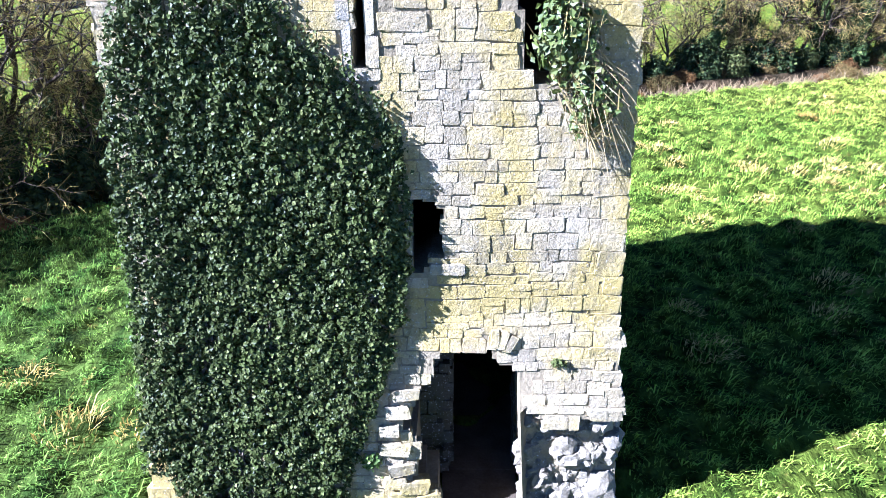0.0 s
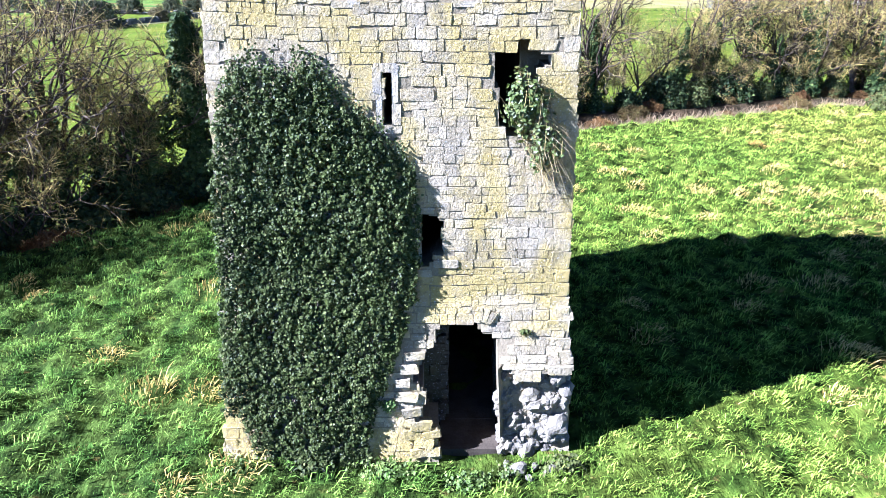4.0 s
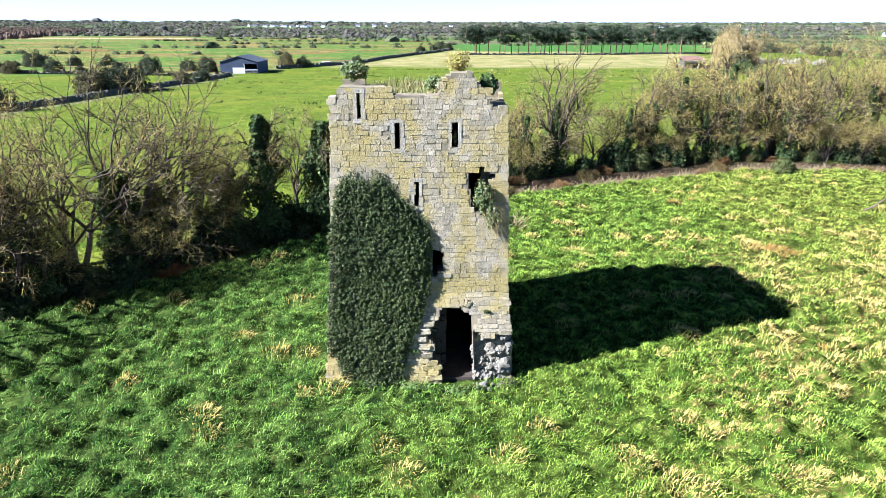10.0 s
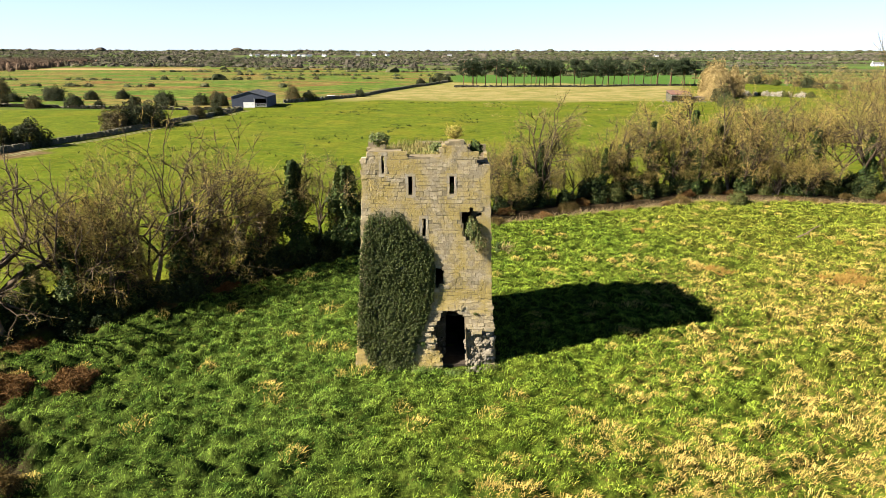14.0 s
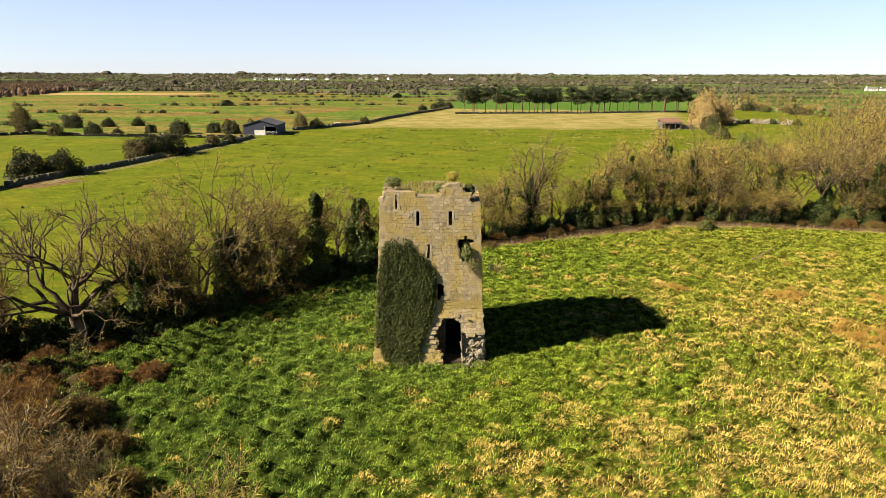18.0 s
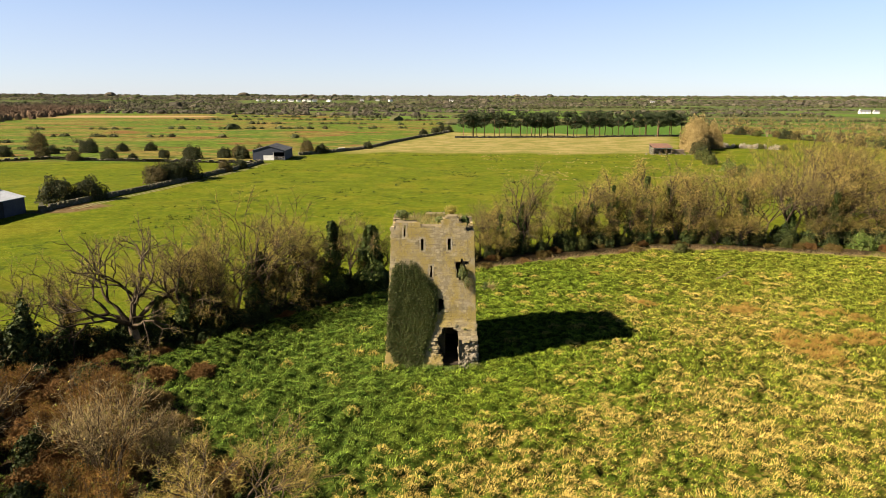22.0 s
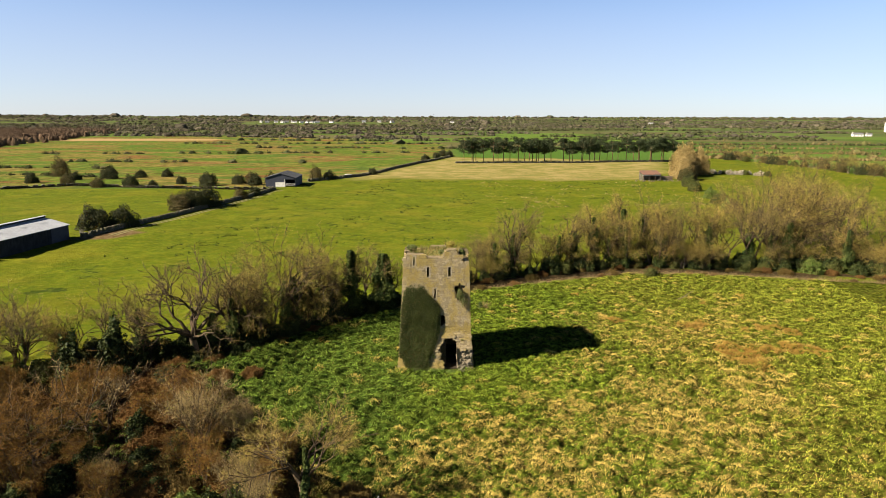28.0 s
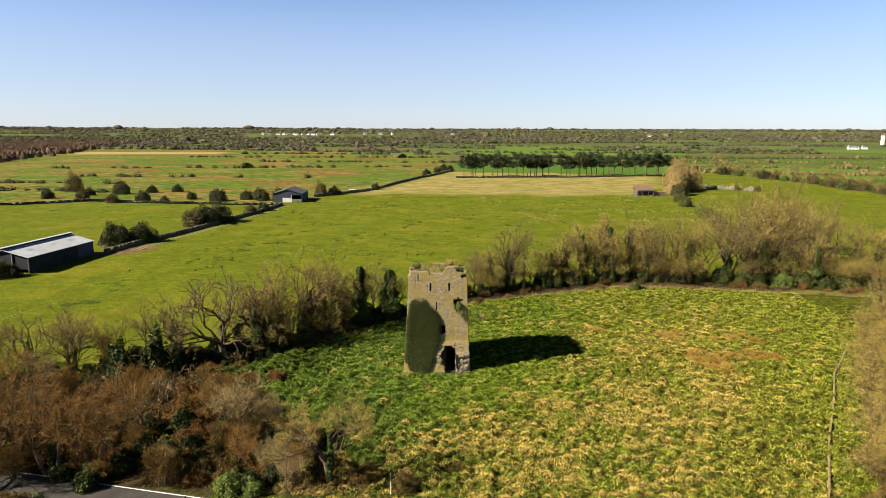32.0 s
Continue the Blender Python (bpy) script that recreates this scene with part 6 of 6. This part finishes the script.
CONCRETE = simple("white_block_wall", (0.60, 0.60, 0.58), (0.48, 0.48, 0.46), 0.8, 0.9, 0.2, 0.2, 0.01)
RUST = simple("rusty_sheet_roof", (0.17, 0.085, 0.055), (0.11, 0.075, 0.06), 0.5, 0.8, 0.3, 0.2, 0.01)
TIMBER = simple("weathered_timber", (0.12, 0.09, 0.065), (0.18, 0.14, 0.10), 1.5, 0.9, 0.2, 0.3, 0.01)
GLAZING = simple("translucent_sheet", (0.30, 0.33, 0.36), (0.25, 0.28, 0.3), 1.0, 0.3, 0.5, 0.0, 0.01)


def gable_roof(bag, x0, x1, y0, y1, eave, ridge, thick=0.12, over=0.35):
    """Two sheets over a shed whose ridge runs along y."""
    xm = (x0 + x1) / 2
    for xa, xb in ((x0 - over, xm), (x1 + over, xm)):
        za = eave - over * (ridge - eave) / (xm - x0)
        v = [(xa, y0 - over, za), (xb, y0 - over, ridge), (xb, y1 + over, ridge), (xa, y1 + over, za)]
        bag.add(v + [(x, y, z + thick) for x, y, z in v], BOX)


def corrugations(bag, x0, x1, y0, y1, eave, ridge, step):
    xm = (x0 + x1) / 2
    y = y0
    while y < y1:
        for xa in (x0 - 0.3, x1 + 0.3):
            bag.add([(xa, y, eave + 0.03), (xm, y, ridge + 0.13), (xm, y + 0.12, ridge + 0.13), (xa, y + 0.12, eave + 0.03), (xa, y, eave + 0.0), (xm, y, ridge + 0.19), (xm, y + 0.12, ridge + 0.19), (xa, y + 0.12, eave + 0.09)], BOX)
        y += step


# the long barn by the track: its own y runs along the length
barn = thing("barn", "long farm barn with a pale sheet roof and dark sides", "barn", at=(-96.9, 63.0, 0.0), turn=-7.5)
b = Bag()
gable_roof(b, -13, 0, 0, 24, 3.9, 5.5)
roof = part("roof", b, ROOF, barn)
for x, y in ((-3.2, 4), (-3.2, 12), (-3.2, 19)):
    b = Bag()
    f = (x + 6.5) / 6.5
    b.add([(x - 0.5, y, 5.65 - 1.6 * (f - 0.08)), (x + 0.5, y, 5.65 - 1.6 * (f + 0.08)), (x + 0.5, y + 2, 5.65 - 1.6 * (f + 0.08)), (x - 0.5, y + 2, 5.65 - 1.6 * (f - 0.08))], [(0, 1, 2, 3)])
    part("roof_light", b, GLAZING, roof)
b = Bag()
box(b, -6.75, -0.4, 5.6, -6.25, 24.4, 5.95)
part("ridge_vent", b, CLAD2, roof)
b = Bag()
box(b, -7.0, -0.45, 5.95, -6.0, 24.45, 6.05)
part("ridge_cap", b, ROOF, roof, "pale ridge capping")
b = Bag()
b.add([(-13, 0.3, 0.9), (-0.2, 0.3, 0.9), (-0.2, 0.3, 3.8), (-6.5, 0.3, 5.4), (-13, 0.3, 3.8), (-13, 0.42, 0.9), (-0.2, 0.42, 0.9), (-0.2, 0.42, 3.8), (-6.5, 0.42, 5.4), (-13, 0.42, 3.8)], [(4, 3, 2, 1, 0), (5, 6, 7, 8, 9), (0, 1, 6, 5), (1, 2, 7, 6), (0, 5, 9, 4)])
part("end_wall", b, CLAD2, barn)
b = Bag()
box(b, -0.12, 0, 0, 0, 17.6, 3.9)
part("side_wall", b, CLAD2, barn)
b = Bag()
box(b, -0.1, 17.7, 0, 0.02, 24, 3.9)
part("side_wall", b, CLAD, barn)
b = Bag()
b.add([(-13, 24, 0), (0, 24, 0), (0, 24, 3.9), (-6.5, 24, 5.5), (-13, 24, 3.9), (-13, 24.12, 0), (0, 24.12, 0), (0, 24.12, 3.9), (-6.5, 24.12, 5.5), (-13, 24.12, 3.9)], [(0, 1, 2, 3, 4), (9, 8, 7, 6, 5), (0, 5, 6, 1), (1, 6, 7, 2), (4, 9, 5, 0)])
part("end_wall", b, CLAD2, barn)
b = Bag()
box(b, -13, 0, 0, -12.88, 24, 3.9)
part("side_wall", b, CLAD2, barn)
for x in (-13, -8.7, -4.4, -0.2):
    b = Bag()
    box(b, x, 0, 0, x + 0.22, 0.22, 3.85 + (1.6 - abs(x + 6.5) * 0.246))
    part("post", b, TIMBER, barn)
b = Bag()
for y in np.arange(0.5, 17.5, 1.0):
    box(b, 0, y, 0.1, 0.05, y + 0.5, 3.8)
part("sheeting_rib", b, CLAD2, barn, kind="stuff")

# the gabled shed in the middle distance: front gable to the south
shed = thing("shed", "blue-grey gabled farm shed with a white panel and open bay", "shed", at=(-76.6, 217.0, 0.0), turn=1)
W, L, E, R = 13.3, 17.0, 4.1, 6.0
b = Bag()
gable_roof(b, 0, W, 0, L, E, R)
roof = part("roof", b, ROOF2, shed)
b = Bag()
corrugations(b, 0, W, 0.2, L, E, R, 1.6)
part("roof_rib", b, ROOF2, roof, kind="stuff")
b = Bag()
b.add([(0, 0, 3.4), (W, 0, 3.4), (W, 0, E), (W / 2, 0, R), (0, 0, E), (0, 0.15, 3.4), (W, 0.15, 3.4), (W, 0.15, E), (W / 2, 0.15, R), (0, 0.15, E)], [(4, 3, 2, 1, 0), (5, 6, 7, 8, 9), (0, 1, 6, 5), (1, 2, 7, 6), (0, 5, 9, 4)])
part("gable", b, CLAD, shed)
for x0, x1, z0, z1, mt, nm in ((0, 4.4, 0, 3.4, CLAD, "front_panel"), (4.4, 8.5, 2.1, 3.4, CLAD, "front_panel"), (4.4, 8.5, 0, 2.1, CONCRETE, "white_panel")):
    b = Bag()
    box(b, x0, 0, z0, x1, 0.15, z1)
    part(nm, b, mt, shed)
b = Bag()
box(b, W - 0.15, 0, 0, W, L, E)
part("side_wall", b, CLAD, shed)
b = Bag()
box(b, 0, 0.15, 0, 0.15, L, E)
part("side_wall", b, CLAD, shed)
b = Bag()
box(b, 0, L, 0, W, L + 0.15, E)
part("back_wall", b, CLAD, shed)
for z in (0.5, 0.95, 1.4):
    b = Bag()
    box(b, 8.7, -0.02, z, W, 0.06, z + 0.1)
    part("gate_rail", b, CONCRETE, shed)
b = Bag()
box(b, 8.5, -0.05, 0, 8.7, 0.15, 3.4)
part("post", b, CONCRETE, shed)

# the old byre under the willow
hut = thing("byre", "old open-fronted stone byre with a rusty sheet roof", "shed", at=(104.0, 252.0, 0.0), turn=4)
b = Bag()
b.add([(-0.4, -0.8, 3.0), (9.2, -0.8, 3.0), (9.2, 5.5, 4.6), (-0.4, 5.5, 4.6), (-0.4, -0.8, 3.12), (9.2, -0.8, 3.12), (9.2, 5.5, 4.72), (-0.4, 5.5, 4.72)], BOX)
part("roof", b, RUST, hut)
b = Bag()
box(b, 0, 5.0, 0, 9, 5.4, 4.4)
part("back_wall", b, FIELDSTONE, hut)
for x in (0, 8.6):
    b = Bag()
    box(b, x, 0, 0, x + 0.4, 5.0, 3.2)
    part("side_wall", b, FIELDSTONE, hut)
for x in (0.1, 3.0, 6.0, 8.7):
    b = Bag()
    box(b, x, -0.5, 0, x + 0.2, -0.3, 3.05)
    part("post", b, TIMBER, hut)
b = Bag()
box(b, 0, -0.5, 2.5, 9, -0.4, 3.0)
part("fascia", b, CONCRETE, hut)
b = Bag()
box(b, 9.4, 0.5, 0, 15.5, 4.0, 2.0)
part("lean_to", b, TIMBER, hut)
for i in range(26):
    x, y = 99 + 22 * wall_rng.random(), 247 + 5 * wall_rng.random()
    s = wall_rng.uniform(0.4, 1.1)
    t = thing("rubble_heap", "scattered stones of a fallen yard wall", "stone", "fallen yard wall", at=(x, y, s * 0.2), turn=i * 37)
    part("stone", RUBBLE_MESHES[i % 10], None, t).matrix_basis = pose(0, 0, 0, 0, 0, 0) @ Matrix.Diagonal((s, s, s * 0.7, 1))
t = thing("water_tank", "small grey box by the field wall", "tank", at=(-46.5, 262.0, 0.0), turn=30)
b = Bag()
box(b, 0, 0, 0, 3.0, 1.8, 1.7)
part("body", b, ROOF2, t)
b = Bag()
box(b, -0.1, -0.1, 1.7, 3.1, 1.9, 1.85)
part("lid", b, CONCRETE, t)

# ---- road and post in the south-west corner ----
ASPHALT = simple("road_asphalt", (0.030, 0.029, 0.028), (0.046, 0.044, 0.040), 0.5, 0.9, 0.2, 0.3, 0.01)
LINE = simple("white_road_paint", (0.65, 0.65, 0.62), (0.5, 0.5, 0.48), 1.0, 0.7, 0.2, 0.1, 0.005)
ROAD = [(-150, 2), (-100, -15), (-70, -24.5), (-43, -31.3), (-22, -36.2), (0, -40.5), (40, -50), (90, -64)]


def strip(pts, off, width, z):
    bag = Bag()
    rows = []
    for i, (x, y) in enumerate(pts):
        a, b = pts[max(i - 1, 0)], pts[min(i + 1, len(pts) - 1)]
        l = math.hypot(b[0] - a[0], b[1] - a[1])
        nx, ny = -(b[1] - a[1]) / l, (b[0] - a[0]) / l
        g = float(ground_z(x, y)) + z
        rows += [(x + nx * (off - width / 2), y + ny * (off - width / 2), g), (x + nx * (off + width / 2), y + ny * (off + width / 2), g)]
    bag.add(rows, [(2 * i, 2 * i + 2, 2 * i + 3, 2 * i + 1) for i in range(len(pts) - 1)])
    return bag


fine = [tuple(np.array(a) + (np.array(b) - np.array(a)) * k / 6) for a, b in zip(ROAD, ROAD[1:]) for k in range(6)] + [ROAD[-1]]
structure("road", strip(fine, -0.4, 4.8, 0.06), ASPHALT, "narrow grey asphalt country road", "road")
for off in (-2.5, 1.75):
    structure("trim", strip(fine, off, 0.14, 0.066), LINE, "white edge line on the road", "road line")
t = thing("sign_post", "thin grey metal post beside the road", "post", at=(-4.4, -34.0, 0.0))
bag = Bag()
tube(bag, [(0, 0, 0), (0, 0, 2.3)], [0.045, 0.045], 8)
part("pole", bag, CONCRETE, t)
bag = Bag()
box(bag, -0.03, -0.3, 1.7, 0.03, 0.3, 2.25)
part("sign_plate", bag, ROOF2, t)

# farm track beside the wall
TRACK = simple("gravel_track", (0.13, 0.13, 0.05), (0.17, 0.155, 0.075), 0.6, 0.95, 0.1, 0.3, 0.02)
for off in (-1.9, -3.4):
    structure("track", strip([(-87 + 17.5 * k / 20, 92 + 113 * k / 20) if k == 20 else (float(np.interp(k, [0, 4, 11, 20], [-88, -86, -76.5, -69.5])), float(np.interp(k, [0, 4, 11, 20], [92, 115, 152, 205]))) for k in range(21)], off, 0.7, 0.05), TRACK, "pale wheel rut of a farm track", "track")

# ---- the far country ----
far_rng = np.random.default_rng(17)


def far_rows(name, label, mat, spots, size, leaf, per):
    """Far trees and hedges as lumpy heaps of leaf sprays; spots are x, y, width, height."""
    bag = Bag()
    a = np.array(spots)
    k = len(a)
    z0 = ground_z(a[:, 0], a[:, 1])
    # a lumpy solid heart
    ring = []
    for f, r in ((-0.05, 0.26), (0.25, 0.26), (0.48, 0.15)):
        for q in range(7):
            j = far_rng.uniform(0.75, 1.2, (2, k))
            th = math.tau * q / 7 + far_rng.normal(0, 0.12, k)
            ring.append(np.stack([a[:, 0] + np.cos(th) * a[:, 2] * r * j[0], a[:, 1] + np.sin(th) * a[:, 2] * r * j[0], z0 + a[:, 3] * f * j[1]], 1))
    ring.append(np.stack([a[:, 0] + far_rng.normal(0, 0.1, k) * a[:, 2], a[:, 1], z0 + a[:, 3] * 0.58], 1))
    faces = [(r * 7 + q, r * 7 + (q + 1) % 7, r * 7 + 7 + (q + 1) % 7, r * 7 + 7 + q) for r in range(2) for q in range(7)] + [(14 + q, 14 + (q + 1) % 7, 21) for q in range(7)]
    bag.add_many(np.stack(ring, 1), faces)
    # sprays of twigs round it
    d = rand_dirs(far_rng, k * per)
    d[:, 2] = np.abs(d[:, 2])
    b = np.repeat(a, per, 0)
    c = d * np.stack([b[:, 2] / 2, b[:, 2] / 2, b[:, 3]], 1) * far_rng.uniform(0.45, 1.05, (k * per, 1)) + np.stack([b[:, 0], b[:, 1], np.repeat(z0, per)], 1)
    leaves(bag, far_rng, c, leaf, d + np.array([0, -0.3, 0.2]), 1.2)
    return tagged(new(name, bag.mesh(name, mat)), label, "trees", kind="stuff")


def hedge_line(ax, ay, bx, by, gap, h, jitter, p=0.85):
    l = math.hypot(bx - ax, by - ay)
    out = []
    s = 0.0
    while s < l:
        wild = noise.noise(((ax + (bx - ax) * s / l) * 0.03, (ay + (by - ay) * s / l) * 0.03, 5.0))
        if far_rng.random() < p + (0.9 * wild if p < 0.9 else 0):
            k = far_rng.lognormal(-0.05, 0.28) * (1.9 if far_rng.random() < 0.06 else 1.0)
            out.append((ax + (bx - ax) * s / l + far_rng.normal(0, jitter), ay + (by - ay) * s / l + far_rng.normal(0, jitter), max(gap * 2.2, h * 1.5) * k, h * k))
        s += gap * far_rng.uniform(0.6, 1.4)
    return out


HAZE_BROWN = leafy("far_bare_wood", (0.105, 0.09, 0.066), (0.085, 0.08, 0.058), (0.12, 0.108, 0.075), 0.004, 0.95, 0.03, 0.0)
HAZE_GREEN = leafy("far_hedge", (0.055, 0.068, 0.028), (0.075, 0.08, 0.036), (0.11, 0.10, 0.05), 0.01, 0.95, 0.05, 0.0)
WOOD_BROWN = leafy("near_bare_wood", (0.145, 0.10, 0.066), (0.11, 0.08, 0.055), (0.18, 0.125, 0.08), 0.03, 0.95, 0.03, 0.0)
HAZE_TAN = leafy("far_willow_hedge", (0.21, 0.16, 0.07), (0.14, 0.12, 0.05), (0.10, 0.115, 0.036), 0.02, 0.95, 0.05, 0.0)
# rows of bushes over the bog
spots = []
for ax, ay, bx, by, g, h, p in ((-345, 292, -160, 262, 4, 2.6, 0.75), (-330, 470, -20, 505, 3.5, 2.8, 0.45),
                                (-300, 690, 20, 700, 4.5, 3.2, 0.55), (-260, 800, 60, 790, 5, 4.0, 0.7), (60, 560, 330, 640, 3, 2.8, 0.7), (120, 700, 640, 690, 3, 3.2, 0.85), (30, 880, 560, 860, 4, 3.6, 0.85), (-330, 330, -190, 318, 3, 2.4, 0.7), (-250, 380, -90, 372, 3, 2.6, 0.45), (-180, 590, 20, 585, 3, 2.6, 0.6)):
    spots += hedge_line(ax, ay, bx, by, g, h, 1.5, p)
far_rows("far_hedges", "rows of dark bushes between the far fields", HAZE_GREEN, spots, 4, 0.6, 44)
# hedges of the green fields beyond the willow
spots = []
for ax, ay, bx, by, g, h, p in ((205, 440, 330, 408, 1.2, 3.2, 1.0), (330, 408, 470, 330, 1.3, 4.0, 1.0), (470, 330, 640, 300, 2, 4.5, 0.95), (215, 520, 620, 470, 1.6, 2.8, 0.9), (250, 600, 760, 590, 2.2, 3.2, 0.85), (200, 690, 900, 720, 2.4, 3.4, 0.8), (330, 408, 400, 560, 3, 3, 0.7)):
    spots += hedge_line(ax, ay, bx, by, g, h, 1.2, p)
far_rows("far_hedges", "olive and tan hedges round far green fields", HAZE_TAN, spots, 4, 0.55, 30)
spots = []
for i in range(2100):
    u, v = far_rng.random(), far_rng.random()
    spots.append((-430 - 260 * u - 170 * v + far_rng.normal(0, 8), 560 + 640 * v - 60 * u, 13, 12 * far_rng.lognormal(0, 0.12)))
for i in range(110):
    spots.append((-365 - 120 * far_rng.random(), 330 + 120 * far_rng.random(), 12, 8))
far_rows("far_wood", "brown leafless wood in the distance", WOOD_BROWN, spots, 8, 0.8, 64)


def open_view(x, y):
    """Ground left clear in front of the white houses."""
    return 2150 < y < 2740 and -0.30 < x / y < -0.02 or 700 < y < 1100 and 0.62 < x / y < 0.75 or 1000 < y < 1400 and 0.66 < x / y < 0.76


spots, green = [], []
for i in range(2400):
    z = far_rng.random()
    r, y = ((far_rng.uniform(-0.8, -0.2), far_rng.uniform(960, 1900)) if z < 0.55 else (far_rng.uniform(-0.2, 0.14), far_rng.uniform(1450, 2250)) if z < 0.78 else (far_rng.uniform(0.14, 0.8), far_rng.uniform(1800, 2700)))
    if noise.noise((r * 9, y * 0.006, 3.0)) > -0.12 and not open_view(r * y, y):
        (spots if i % 4 else green).append((r * y, y, 22, 7.0 * far_rng.lognormal(0, 0.2)))
y = 940.0
while y < 4500:
    half = y * 0.85
    cover = min(2.4, 0.4 + (y - 940) / 800)
    done = 0.0
    while done < cover * 2 * half:
        x0, l = far_rng.uniform(-half, half), far_rng.uniform(0.12, 0.45) * half
        row = hedge_line(x0, y + far_rng.normal(0, 40), x0 + l, y + far_rng.normal(0, 60), 3 + y / 420, 3.4 + y / 900, 2 + y / 500, 0.95)
        (spots if far_rng.random() < 0.6 else green).extend((a, b, w, h) for a, b, w, h in row if not open_view(a, b) or h < 4)
        done += l
    y *= 1.085
far_rows("far_trees", "bands of bare trees and hedges towards the horizon", HAZE_BROWN, spots, 8, 2.0, 12)
far_rows("far_hedges", "dark evergreen hedges and shelter belts far off", HAZE_GREEN, green, 8, 2.0, 12)

WHITE = simple("white_render", (0.75, 0.75, 0.72), (0.68, 0.68, 0.66), 0.3, 0.9, 0.2, 0.0, 0.01)
SLATE = simple("slate_roof", (0.10, 0.105, 0.115), (0.14, 0.14, 0.15), 0.5, 0.8, 0.3, 0.0, 0.01)


def house(x, y, w, d, h, turn, label="white rendered house with a slate roof far off"):
    t = thing("house", label, "house", "far houses", at=(x, y, float(ground_z(x, y)) - 0.3), turn=turn)
    b = Bag()
    b.add([(-d / 2, -w / 2, 0), (d / 2, -w / 2, 0), (d / 2, w / 2, 0), (-d / 2, w / 2, 0), (-d / 2, -w / 2, h), (d / 2, -w / 2, h), (d / 2, w / 2, h), (-d / 2, w / 2, h), (0, -w / 2, h * 1.6), (0, w / 2, h * 1.6)],
          [(0, 3, 2, 1), (0, 1, 5, 8, 4), (2, 3, 7, 9, 6), (1, 2, 6, 5), (3, 0, 4, 7)])
    part("wall", b, WHITE, t)
    b = Bag()
    gable_roof(b, -d / 2, d / 2, -w / 2, w / 2, h + 0.05, h * 1.6 + 0.05, 0.25, 0.4)
    roof = part("roof", b, SLATE, t)
    b = Bag()
    box(b, -0.6, w / 2 - 1.6, h * 1.5, 0.6, w / 2 - 0.4, h * 1.6 + 1.4)
    part("chimney", b, WHITE, roof)
    for yy in (-w / 3, 0, w / 3):
        b = Bag()
        box(b, -d / 2 - 0.05, yy - 0.7, 1.0, -d / 2 + 0.02, yy + 0.7, h - 0.8)
        part("window", b, SLATE, t)
    return t


for i in range(15):
    house(-690 + 20 * i + far_rng.normal(0, 8), 2560 + far_rng.normal(0, 60), 12 * far_rng.uniform(0.7, 1.3), 8, 5, 90 + far_rng.normal(0, 25))
for x, y in ((-300, 2700), (-240, 2750), (-180, 2650), (60, 2500), (330, 2450), (610, 2000), (760, 2300)):
    house(x, y, 15, 9, 6, 90 + far_rng.normal(0, 25))
house(735, 1085, 17, 8, 4, 78)
house(765, 1100, 9, 7, 3, 70)
t = thing("church_tower", "pale square church tower far off", "tower", at=(1010, 1420, float(ground_z(1010, 1420))))
b = Bag()
box(b, -2.8, -2.8, 0, 2.8, 2.8, 19)
part("wall", b, WHITE, t)
b = Bag()
for a, c in ((-2.8, -2.8), (1.6, -2.8), (-2.8, 1.6), (1.6, 1.6)):
    box(b, a, c, 19, a + 1.2, c + 1.2, 20.5)
part("parapet", b, WHITE, t)

# ---- the single facing stones, last ----
STONE_MESHES = block_meshes(STONE)
rng = np.random.default_rng(23)
for i, s in enumerate(single):
    ob = new("stone", STONE_MESHES[i % len(STONE_MESHES)])
    ob.parent = front_wall
    ob.matrix_basis = stone_matrix(*s, rng)
